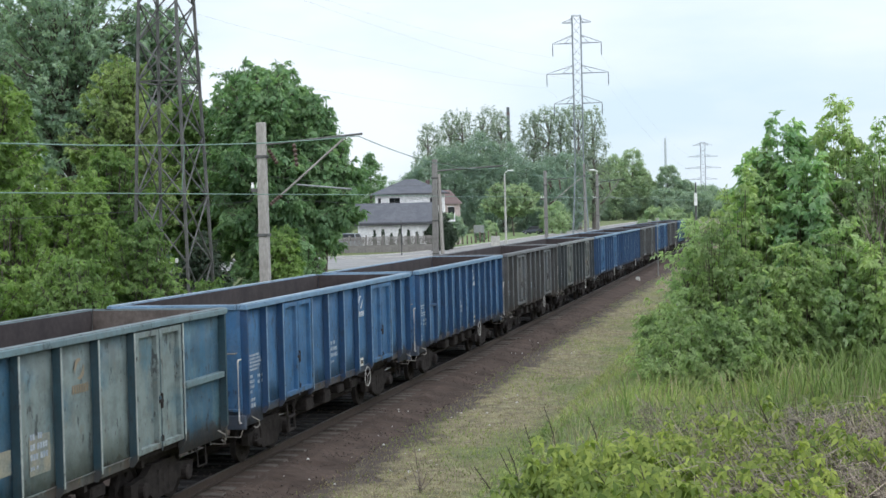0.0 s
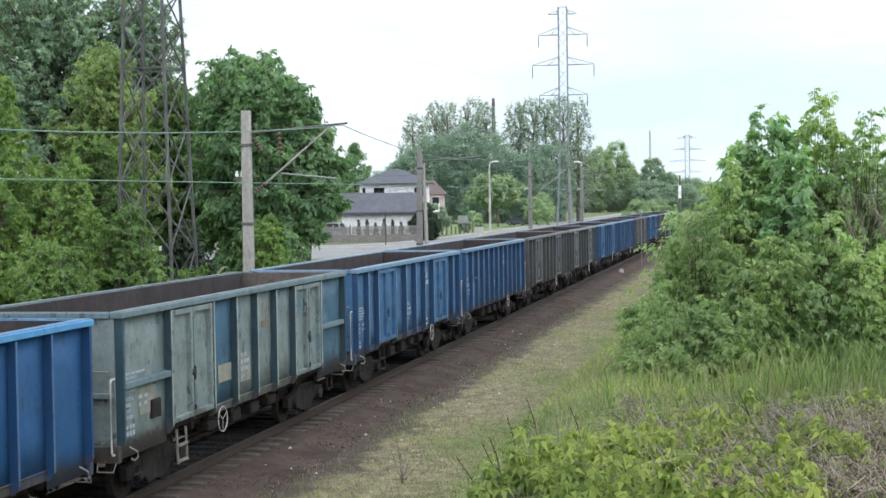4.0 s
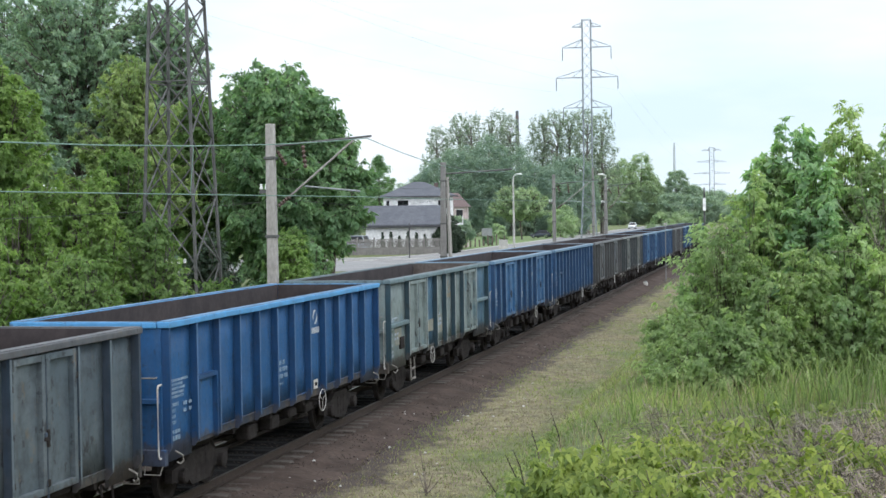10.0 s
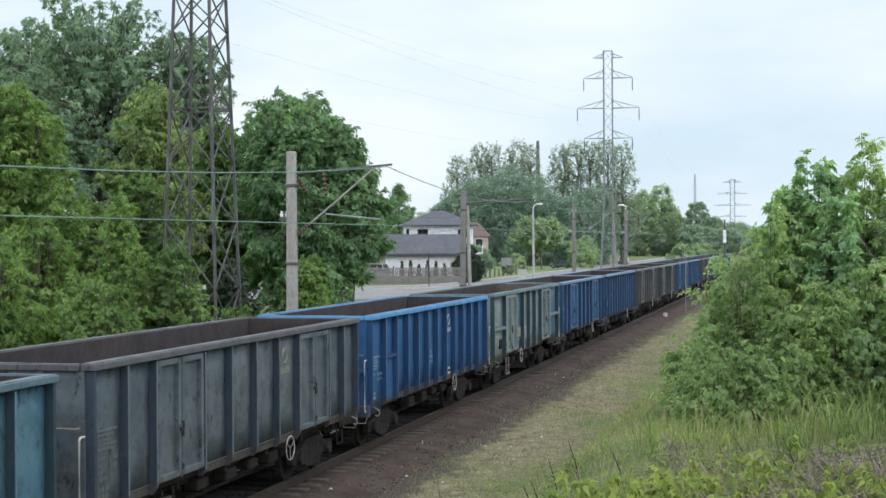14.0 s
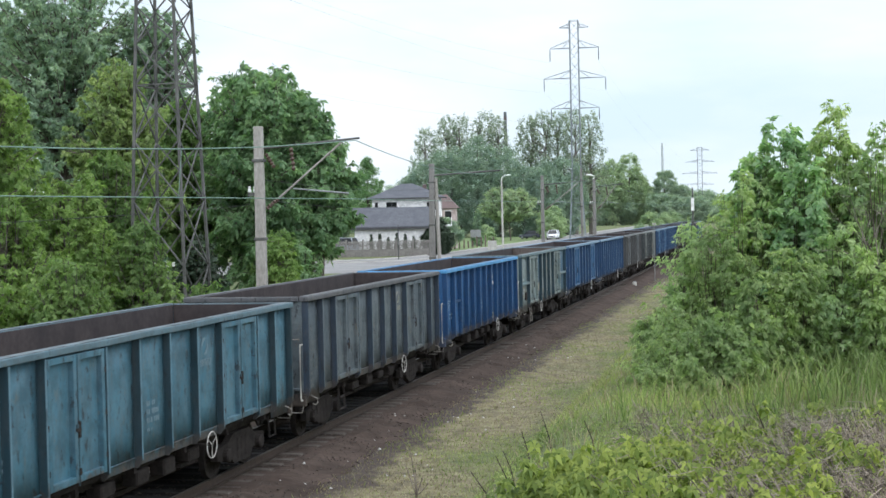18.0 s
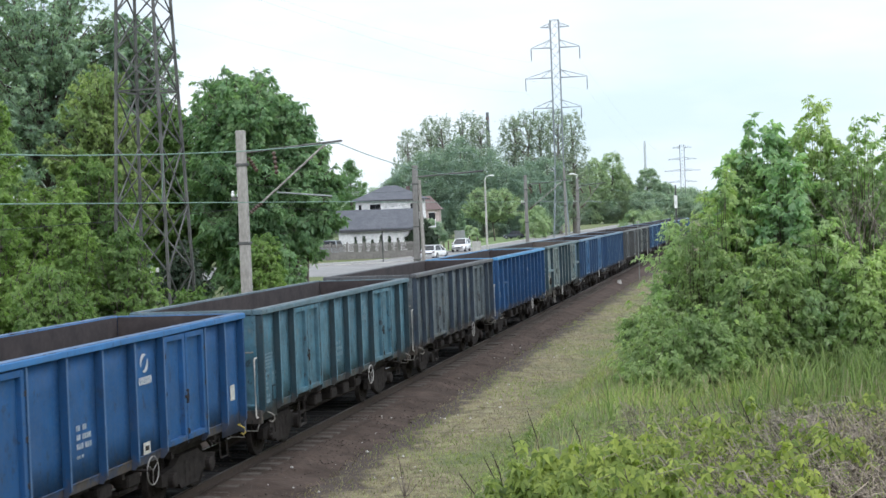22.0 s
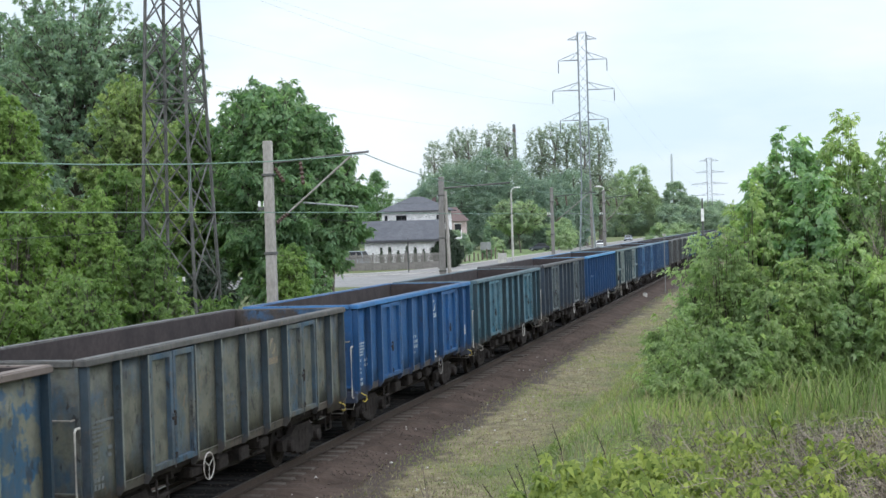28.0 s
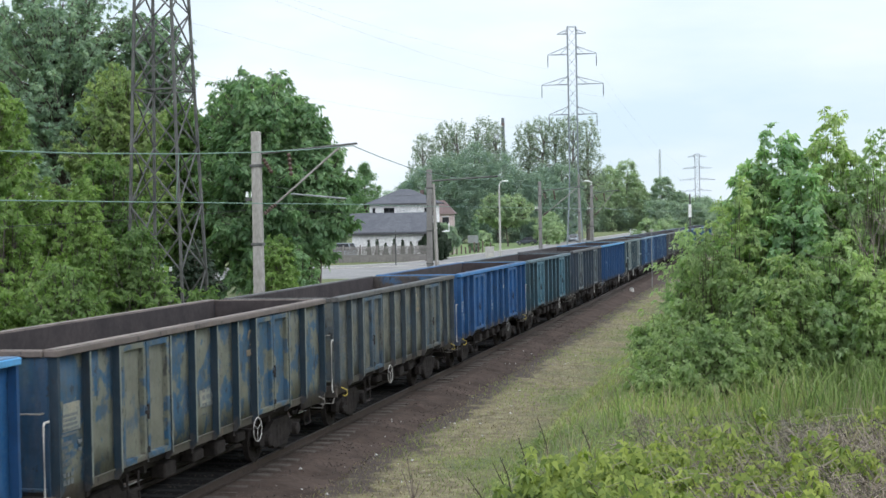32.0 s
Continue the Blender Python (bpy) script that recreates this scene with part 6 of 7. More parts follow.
def make_wires():
    cx = TRACK_X + 0.1
    m_up = sag((cx + 0.05, -18, 7.1), (cx + 0.1, 39.2, 7.12), 1.06)
    m_on = sag((cx + 0.1, 39.2, 7.12), (TRACK_X - 2.6, 74.0, 7.1), 0.35)
    c_up = sag((cx, -18, 5.36), (cx, 39.2, 5.50), 0.02)
    c_on = sag((cx, 39.2, 5.50), (TRACK_X - 2.6, 74.0, 5.65), 0.02)
    ob = empty("overhead_line", Matrix(), "greenish copper catenary and contact wire above the track", "overhead wire")
    bm = bmesh.new()
    tube(bm, m_up + m_on[1:] + sag((TRACK_X - 2.6, 74.0, 7.1), (TRACK_X - 0.8, 98, 7.0), 0.2)[1:] + sag((TRACK_X - 0.8, 98, 7.0), (TRACK_X, 240, 7.0), 0.5)[1:], 0.013, 5)
    part("catenary_wire", bm, M["wire"], ob)
    bm = bmesh.new()
    tube(bm, c_up + c_on[1:] + sag((TRACK_X - 2.6, 74.0, 5.65), (TRACK_X, 98, 5.6), 0.02)[1:] + sag((TRACK_X, 98, 5.6), (TRACK_X, 240, 5.6), 0.02)[1:], 0.011, 5)
    part("contact_wire", bm, M["wire"], ob)
    for i in range(2, 13, 3):
        bm = bmesh.new()
        beam(bm, m_up[i], c_up[i], 0.010)
        part("dropper", bm, M["wire"], ob)
    for i, (a, b, d) in enumerate([((-14.45, 39.2, 5.62), (-17.6, 74, 5.7), 0.3), ((-14.4, 39.2, 5.4), (-14.6, -18, 5.4), 0.5), ((-17.6, 74, 6.2), (-15.4, 98, 6.2), 0.15), ((-14.0, 39.2, 6.1), (-17.0, 74, 6.4), 0.2)]):
        wire("line_wire", sag(a, b, d), 0.006, M["wire_dark"], "thin dark wire along the railway poles")
    for s, z, z2 in ((-3.5, 18.2, 11.5), (4.5, 22.6, 15.0), (-4.5, 22.6, 15.0), (3.55, 27.0, 18.8)):
        wire("power_line", sag((-28.2 + s, 215, z), (-23.1 + s, 480, z2), 5.0), 0.005, M["far_steel"], "thin high-voltage conductor between the pylons")
    for s, z in ((-3.5, 18.2), (-4.5, 22.6), (-3.55, 27.0), (4.5, 22.6)):
        wire("power_line", sag((-28.2 + s, 215, z), (-60.0 + s * 1.5, -40, z + 12), 6.0), 0.006, M["far_steel"], "thin high-voltage conductor above the railway")


make_wires()


def tower_signs():
    for x, w, h in ((-27.3, 0.36, 0.16), (-26.75, 0.22, 0.24), (-26.5, 0.13, 0.2)):
        s = empty("warning_sign", pose(x, 62, FAR_Z), "small white sign on a post behind the tower", "sign", "signs behind the tower")
        part("plate", boxes((-w / 2, w / 2, -0.02, 0.02, 2.75 - h / 2, 2.75 + h / 2)), M["render_white"], s)
        part("post", boxes((-0.02, 0.02, 0.02, 0.06, -0.1, 2.8)), M["steel"], s)


tower_signs()


# ------------------------------------------------------ road and surroundings
ROAD = [(-37, 700), (-36.5, 420), (-36, 300), (-35.5, 240), (-35.5, 205), (-35.5, 180), (-36, 165), (-38.5, 153.5), (-44, 147.3), (-54, 145), (-75, 143.5), (-130, 140)]


def road_points(n=12):
    """The road's centre line, smoothed."""
    p = [Vector((x, y, 0)) for x, y in ROAD]
    out = []
    for i in range(len(p) - 1):
        a, b, c, d = p[max(i - 1, 0)], p[i], p[i + 1], p[min(i + 2, len(p) - 1)]
        for k in range(n):
            t = k / n
            out.append(0.5 * ((2 * b) + (c - a) * t + (2 * a - 5 * b + 4 * c - d) * t * t + (3 * b - a - 3 * c + d) * t ** 3))
    return out + [p[-1]]


RP = road_points()


def ribbon(pts, off0, off1, z):
    bm = bmesh.new()
    prev = None
    for i, p in enumerate(pts):
        d = (pts[min(i + 1, len(pts) - 1)] - pts[max(i - 1, 0)]).normalized()
        nrm = Vector((-d.y, d.x, 0))
        pair = [bm.verts.new(p + nrm * off0 + Vector((0, 0, z))), bm.verts.new(p + nrm * off1 + Vector((0, 0, z)))]
        if prev:
            bm.faces.new((prev[0], prev[1], pair[1], pair[0]))
        prev = pair
    bmesh.ops.recalc_face_normals(bm, faces=bm.faces[:])
    return bm


def make_road():
    thing("road", ribbon(RP, -3.4, 3.4, FAR_Z + 0.03), M["road"], Matrix(), "worn grey asphalt road", "road", kind="structure")
    for s in (-1, 1):
        bm = ribbon(RP, s * 3.4, s * 3.62, FAR_Z + 0.14)
        r = bmesh.ops.extrude_face_region(bm, geom=bm.faces[:])
        for v in r["geom"]:
            if isinstance(v, bmesh.types.BMVert):
                v.co.z -= 0.2
        bmesh.ops.recalc_face_normals(bm, faces=bm.faces[:])
        thing("kerb", bm, M["kerb"], Matrix(), "pale concrete kerb along the road", "kerb", kind="structure")
    bm = bmesh.new()
    vs = [bm.verts.new((x, y, FAR_Z + 0.012)) for x, y in ((-33, 176), (-32, 150), (-33, 118), (-70, 112), (-125, 135), (-125, 139), (-54, 143), (-42, 147), (-36, 158))]
    bm.faces.new(vs)
    thing("pavement", bm, M["road"], Matrix(), "pale worn paved yard beside the road", "pavement", kind="structure")

    bm = bmesh.new()
    vs = [bm.verts.new((x, y, FAR_Z + 0.02)) for x, y in ((-39.4, 176), (-39.3, 230), (-39.6, 290), (-62, 290), (-62, 188), (-47, 186))]
    bm.faces.new(vs)
    thing("lawn", bm, M["lawn"], Matrix(), "green garden lawn between the houses and the road", "lawn", kind="structure")


make_road()


def house():
    g = empty("house", pose(-45.1, 180, FAR_Z, 0, 0, 12), "white two-storey house with dark grey hipped roof", "house")
    W, D, H = 4.25, 4.0, 6.9
    t = 0.3
    # walls round the window openings: pieces between them
    def wall_front(y, x0, x1, z0, z1, wins, mat, name="wall"):
        xs = x0
        for a, b, c, d in wins:
            part(name, boxes((xs, a, y, y + t, z0, z1)), mat, g)
            part(name, boxes((a, b, y, y + t, z0, c)), mat, g)
            part(name, boxes((a, b, y, y + t, d, z1)), mat, g)
            xs = b
        part(name, boxes((xs, x1, y, y + t, z0, z1)), mat, g)
    wf = [(-3.9, -3.55, 5.5, 6.4), (-2.5, -1.2, 5.5, 6.4), (2.5, 3.05, 5.4, 6.35), (3.35, 3.9, 5.4, 6.35)]
    wall_front(-D, -W, W, 0, H, wf, M["render_white"])
    part("wall", boxes((-W, W, D - t, D, 0, H)), M["render_white"], g)
    part("wall", boxes((-W, -W + t, -D + t, D - t, 0, H)), M["render_white"], g)
    part("wall", boxes((W - t, W, -D + t, D - t, 0, H)), M["render_white"], g)
    for a, b, c, d in wf:
        w = part("window", boxes((a, b, -D + 0.14, -D + 0.18, c, d)), M["window"], g, "dark window")
        part("window_frame", boxes((a, b, -D + 0.1, -D + 0.14, d - 0.07, d), (a, b, -D + 0.1, -D + 0.14, c, c + 0.07), ((a + b) / 2 - 0.04, (a + b) / 2 + 0.04, -D + 0.1, -D + 0.14, c, d)), M["trim_dark"], w)
        part("sill", boxes((a - 0.05, b + 0.05, -D - 0.08, -D, c - 0.06, c)), M["trim_dark"], w)
    bm = bmesh.new()
    e = 0.6
    v = [bm.verts.new(p) for p in ((-W - e, -D - e, H), (W + e, -D - e, H), (W + e, D + e, H), (-W - e, D + e, H), (-0.7, 0, H + 1.85), (0.7, 0, H + 1.85))]
    for f in ((0, 1, 5, 4), (1, 2, 5), (2, 3, 4, 5), (3, 0, 4), (3, 2, 1, 0)):
        bm.faces.new([v[i] for i in f])
    part("roof", bm, M["roof"], g, "dark grey hipped tile roof")
    part("gutter", boxes((-W - e - 0.05, W + e + 0.05, -D - e - 0.1, -D - e, H - 0.12, H + 0.02), (W + e, W + e + 0.1, -D - e, D + e, H - 0.12, H + 0.02)), M["trim_dark"], g)
    part("chimney", boxes((1.9, 2.4, 0.8, 1.3, H + 0.6, H + 1.7), bev=0.03), M["roof_red"], g)
    part("balcony", boxes((W, W + 1.3, -D + 0.3, -D + 2.8, 3.3, 3.5), (W + 1.2, W + 1.3, -D + 0.3, -D + 2.8, 3.5, 4.4), bev=0.02), M["render_white"], g)
    # garage wing in front
    gw = empty("garage", pose(-45.0, 172.2, FAR_Z, 0, 0, 12), "low white garage wing with grey pitched roof", "garage")
    x0, x1, y0, y1, hh = -4.9, 4.6, -2.8, 2.8, 3.35
    for ya in (y0, y1 - t):
        part("wall", boxes((x0 + 0.4, x1 - 0.5, ya, ya + t, 0, hh)), M["render_white"], gw)
    for x in (x0 + 0.4, x1 - 0.8):
        bm = bmesh.new()
        pr = [(y0 + t, 0), (y1 - t, 0), (y1 - t, hh), (0, hh + 1.9), (y0 + t, hh)]
        a = [bm.verts.new((x, py, pz)) for py, pz in pr]
        b = [bm.verts.new((x + t, py, pz)) for py, pz in pr]
        bm.faces.new(a)
        bm.faces.new(b[::-1])
        for i in range(5):
            bm.faces.new((a[i], b[i], b[(i + 1) % 5], a[(i + 1) % 5]))
        bmesh.ops.recalc_face_normals(bm, faces=bm.faces[:])
        part("gable", bm, M["render_white"], gw)
    for s in (-1, 1):
        bm = bmesh.new()
        ye, zr = s * 3.4, hh + 2.25
        a = [bm.verts.new(p) for p in ((x0, ye, hh - 0.05), (x1, ye, hh - 0.05), (x1, 0, zr), (x0, 0, zr))]
        b = [bm.verts.new(p.co + Vector((0, 0, 0.16))) for p in a]
        bm.faces.new(a)
        bm.faces.new(b[::-1])
        for i in range(4):
            bm.faces.new((a[i], b[i], b[(i + 1) % 4], a[(i + 1) % 4]))
        bmesh.ops.recalc_face_normals(bm, faces=bm.faces[:])
        part("roof", bm, M["roof"], gw, "grey pitched roof")
    part("fascia", boxes((x0, x1, -3.5, -3.42, hh - 0.22, hh + 0.0)), M["trim_dark"], gw)
    n = empty("neighbour_house", pose(-45.3, 201, FAR_Z, 0, 0, 10), "pinkish house with a brown-red roof behind", "house")
    part("wall", boxes((-1.9, 1.9, -2.6, 2.6, 0, 5.6)), M["render_pink"], n)
    bm = bmesh.new()
    v = [bm.verts.new(p) for p in ((-2.3, -3.0, 5.6), (2.3, -3.0, 5.6), (2.3, 3.0, 5.6), (-2.3, 3.0, 5.6), (-0.9, 0, 7.55), (0.6, 0, 7.55))]
    for f in ((0, 1, 5, 4), (1, 2, 5), (2, 3, 4, 5), (3, 0, 4), (3, 2, 1, 0)):
        bm.faces.new([v[i] for i in f])
    part("roof", bm, M["roof_red"], n)
    w = part("window", boxes((0.4, 1.3, -2.63, -2.6, 4.0, 5.2)), M["window"], n)
    part("window_frame", boxes((0.3, 1.4, -2.66, -2.635, 5.2, 5.3), (0.3, 1.4, -2.66, -2.635, 3.9, 4.0)), M["render_white"], w)


house()


def fence():
    a, b = Vector((-52.5, 163.6, FAR_Z)), Vector((-39.0, 166.0, FAR_Z))
    d = (b - a).normalized()
    ang = math.degrees(math.atan2(d.y, d.x))
    root = empty("garden_fence", pose(a.x, a.y, a.z, 0, 0, ang), "grey concrete panel fence in front of the garden", "fence")
    n = 7
    L = (b - a).length / n
    post = mesh_of("fence_post", boxes((-0.09, 0.09, -0.09, 0.09, -0.2, 2.05), bev=0.015), M["fence"])
    low = mesh_of("fence_panel", boxes((0.09, L - 0.09, -0.03, 0.03, 0.02, 0.9), bev=0.01), M["fence"])
    slat = mesh_of("fence_slat", boxes((0, 0.11, -0.03, 0.03, 0.92, 1.85), bev=0.01), M["fence"])
    for i in range(n + 1):
        part("post", post, None, root).matrix_basis = pose(i * L, 0, 0)
    for i in range(n):
        part("panel", low, None, root).matrix_basis = pose(i * L, 0, 0)
        k = 0.16
        while k < L - 0.2:
            part("slat", slat, None, root).matrix_basis = pose(i * L + k, 0, random.uniform(-0.03, 0.03))
            k += 0.145
    # paling posts to the right of the gate
    root = empty("paling_fence", pose(-42.6, 187, FAR_Z), "old wooden paling fence with uneven posts", "fence")
    for i in range(13):
        ob = part("paling", boxes((-0.09, 0.09, -0.08, 0.08, 0, 1.0 + random.uniform(-0.2, 0.7)), bev=0.02), M["wood"], root)
        ob.matrix_basis = pose(i * 0.17, i * 2.2, 0, random.uniform(-3, 3), random.uniform(-3, 3), 0)


fence()
for i in range(9):
    tree("cypress_shrub", "small dark pointed cypress behind the fence", -46.2 + i * 0.98 + (0.5 if i > 5 else 0), 166.4 + i * 0.2, FAR_Z, 2.85 + 0.3 * math.sin(i * 2.3), 0.36, 0.10, "leaf_cypress", "spire", 150, 60, seed=140 + i, crown_from=0.02, group="cypress hedge", limbs=2, clump_r=0.3, fill=0.3)
for i, (x, y, z1, r) in enumerate([(-40.2, 170.6, 3.6, 0.9), (-39.4, 171.6, 4.3, 1.1), (-38.6, 172.6, 3.2, 0.9), (-39.6, 173.6, 5.0, 1.0), (-40.3, 173.0, 4.6, 0.9)]):
    tree("garden_bush", "dark dense shrub beside the white house", x, y, FAR_Z, z1, r, 0.17, "leaf_cypress", "oval", 120, 90, seed=170 + i, crown_from=0.02, limbs=3, clump_r=0.3)
tree("garden_bush", "dark shrub beside the gate", -41.6, 184, FAR_Z, 3.9, 1.3, 0.2, "leaf_cypress", "oval", 110, 90, seed=160, crown_from=0.02, limbs=3)
tree("garden_bush", "small red-leaved bush beside the house", -41.9, 181.5, FAR_Z, 5.2, 0.8, 0.2, "leaf_red", "oval", 70, 70, seed=180, crown_from=0.5, limbs=3)
tree("garden_bush", "dark spruce-like shrub in the garden", -42.6, 212, FAR_Z, 5.6, 0.9, 0.22, "leaf_dark", "spire", 110, 90, seed=161, crown_from=0.02, limbs=3)
tree("garden_bush", "dark shrub in front of the neighbour", -42.6, 191, FAR_Z, 4.6, 1.9, 0.22, "leaf_far", "oval", 130, 90, seed=162, crown_from=0.02, limbs=3)


def street_lamp(x, y, h, lab, arm=1.3):
    r = empty("street_lamp", pose(x, y, FAR_Z), lab, "street lamp")
    bm = bmesh.new()
    tube(bm, [(0, 0, -0.2), (0, 0, h * 0.5), (0, 0, h)], [0.14, 0.12, 0.09], 8)
    part("post", bm, M["kerb"], r, "pale concrete post")
    bm = bmesh.new()
    tube(bm, [(0, 0, h - 0.1), (0.02, 0, h + 0.2), (0.15, 0, h + 0.4), (arm, 0, h + 0.55)], 0.055, 6)
    part("arm", bm, M["render_white"], r)
    part("lantern", boxes((min(arm - 0.2, arm * 2.1), max(arm + 0.2, arm * 2.1), -0.13, 0.13, h + 0.48, h + 0.63), bev=0.05), M["render_white"], r)


street_lamp(-30.25, 165, 8.5, "pale concrete street lamp with a short curved arm and white lantern", 0.5)

street_lamp(-17.97, 150, 7.9, "grey street lamp with a short arm among the railway poles", -0.35)


def roadside():
    c = empty("switch_cabinet", pose(-31.5, 165, FAR_Z, 0, 0, 12), "white electrical cabinet beside the road", "cabinet")
    part("body", boxes((-0.5, 0.5, -0.25, 0.25, 0.1, 1.62), bev=0.02), M["kerb"], c)
    part("base", boxes((-0.5, 0.5, -0.22, 0.22, 0, 0.1)), M["concrete"], c)
    part("door", boxes((-0.45, 0.45, -0.27, -0.25, 0.2, 1.52), bev=0.005), M["kerb"], c)
    s = empty("notice_board", pose(-41.5, 205, FAR_Z, 0, 0, 12), "grey board on two posts", "sign")
    part("board", boxes((-0.75, 0.75, -0.03, 0.03, 1.4, 2.5), bev=0.01), M["steel_pale"], s)
    for x in (-0.6, 0.6):
        part("post", boxes((x - 0.04, x + 0.04, -0.04, 0.04, -0.1, 1.4)), M["steel"], s)
    s = empty("signal_mast", pose(-8.0, 150, 0), "narrow white signal post beside the track", "railway signal")
    part("post", boxes((-0.08, 0.08, -0.08, 0.08, -0.5, 7.2), bev=0.02), M["steel"], s)
    part("board", boxes((-0.15, 0.15, -0.13, -0.09, 4.85, 6.15), bev=0.01), M["render_white"], s)
    s = empty("marker_post", pose(-8.97, 113, -0.42), "small white marker post with a flat cap", "marker post")
    part("post", boxes((-0.025, 0.025, -0.025, 0.025, 0, 4.3)), M["steel_pale"], s)
    part("cap", boxes((-0.13, 0.13, -0.06, 0.06, 4.3, 4.42)), M["white_paint"], s)
    s = empty("cable_marker", pose(-9.7, 104, -0.44), "small white concrete block by the ballast", "marker")
    part("block", boxes((-0.15, 0.15, -0.12, 0.12, 0, 0.4), bev=0.04), M["white_paint"], s)
    part("cap", boxes((-0.12, 0.12, -0.1, 0.1, 0.4, 0.45), bev=0.02), M["steel_pale"], s)
    s = empty("lamp_pole", pose(-38.7, 150, FAR_Z), "thin dark iron pole by the yard", "pole")
    bm = bmesh.new()
    tube(bm, [(0, 0, -0.1), (0, 0, 3.75)], 0.055, 6)
    part("post", bm, M["trim_dark"], s)


roadside()


# ------------------------------------------------------------------ cars
def car(label, mat, length=4.3, height=1.48, suv=False):
    root = new("car")
    tagged(root, label, "car")
    h = height
    L = length / 2
    w = 0.9
    base = 0.22 if not suv else 0.28
    belt = h * 0.60
    # lower body: lengthwise stations (y, half width, top)
    st = [(-L, 0.72, base + 0.3, belt - 0.06), (-L + 0.12, 0.86, base, belt + 0.02), (-L * 0.5, w, base, belt + 0.02), (0, w, base, belt), (L * 0.42, w, base, belt - 0.02), (L - 0.45, 0.86, base, belt - 0.16), (L - 0.1, 0.74, base + 0.05, belt - 0.32), (L, 0.62, base + 0.2, belt - 0.42)]
    bm = bmesh.new()
    rings = []
    for y, hw, lo, hi in st:
        pr = [(-hw * 0.94, lo), (-hw, lo + 0.12), (-hw, hi - 0.12), (-hw * 0.9, hi), (hw * 0.9, hi), (hw, hi - 0.12), (hw, lo + 0.12), (hw * 0.94, lo)]
        rings.append([bm.verts.new((a, y, b)) for a, b in pr])
    for r0, r1 in zip(rings, rings[1:]):
        for i in range(8):
            bm.faces.new((r0[i], r0[(i + 1) % 8], r1[(i + 1) % 8], r1[i]))
    bm.faces.new(rings[0][::-1])
    bm.faces.new(rings[-1])
    bmesh.ops.recalc_face_normals(bm, faces=bm.faces[:])
    body = smooth(part("body", bm, mat, root))
    # cabin
    ys = (-L + (0.1 if suv else 0.22), -L + (0.42 if suv else 0.75), L * 0.12, L * 0.48)
    lo, hi = belt - 0.01, h - 0.06
    bm = bmesh.new()
    b = [bm.verts.new((sx * 0.84, y, lo)) for y in (ys[0], ys[3]) for sx in (-1, 1)]
    t = [bm.verts.new((sx * 0.64, y, hi)) for y in (ys[1], ys[2]) for sx in (-1, 1)]
    for f in ((b[0], b[1], t[1], t[0]), (b[1], b[3], t[3], t[1]), (b[3], b[2], t[2], t[3]), (b[2], b[0], t[0], t[2])):
        bm.faces.new(f)
    bm.faces.new((t[0], t[1], t[3], t[2]))
    bmesh.ops.recalc_face_normals(bm, faces=bm.faces[:])
    part("glass_cabin", bm, M["window"], root, "dark side and rear glass")
    bm = bmesh.new()
    box(bm, -0.66, 0.66, ys[1] - 0.06, ys[2] + 0.04, hi - 0.01, h, bev=0.03)
    roof = part("roof", bm, mat, root)
    for sx in (-1, 1):
        for (ya, za), (yb, zb) in (((ys[0], lo), (ys[1], hi)), ((ys[3], lo), (ys[2], hi)), ((-0.1, lo), (-0.12, hi))):
            bm = bmesh.new()
            beam(bm, (sx * 0.845, ya, za), (sx * 0.65, yb, zb), 0.085)
            part("pillar", bm, mat, roof)
    for sx in (-1, 1):
        part("headlight", boxes((min(sx * 0.42, sx * 0.72), max(sx * 0.42, sx * 0.72), L - 0.2, L - 0.02, belt - 0.34, belt - 0.22), bev=0.02), M["lamp_glass"], body)
        part("tail_light", boxes((min(sx * 0.62, sx * 0.84), max(sx * 0.62, sx * 0.84), -L - 0.01, -L + 0.1, belt - 0.25, belt - 0.05), bev=0.02), M["roof_red"], body)
        part("mirror", boxes((min(sx * 0.9, sx * 1.04), max(sx * 0.9, sx * 1.04), L * 0.30, L * 0.30 + 0.12, belt, belt + 0.13), bev=0.02), mat, body)
    part("grille", boxes((-0.34, 0.34, L - 0.03, L + 0.012, base + 0.22, belt - 0.36)), M["trim_dark"], body)
    part("bumper_strip", boxes((-0.6, 0.6, -L - 0.02, -L + 0.02, base + 0.28, base + 0.42)), M["trim_dark"], body)
    wheels = []
    R = 0.33 if not suv else 0.37
    for y in (-L * 0.62, L * 0.62):
        for sx in (-1, 1):
            bm = bmesh.new()
            lathe(bm, "x", (0, 0, 0), [(-0.11, R * 0.7), (-0.1, R), (0.1, R), (0.11, R * 0.7)], 18)
            wh = part("tyre", bm, M["tyre"], root)
            wh.matrix_basis = pose(sx * 0.80, y, R)
            bm = bmesh.new()
            lathe(bm, "x", (sx * 0.06, 0, 0), [(-0.06, R * 0.62), (0.055, R * 0.64), (0.06, R * 0.15)] if sx > 0 else [(-0.06, R * 0.15), (-0.055, R * 0.64), (0.06, R * 0.62)], 14)
            part("rim", bm, M["rim"], wh)
            wheels.append(wh)
    return root


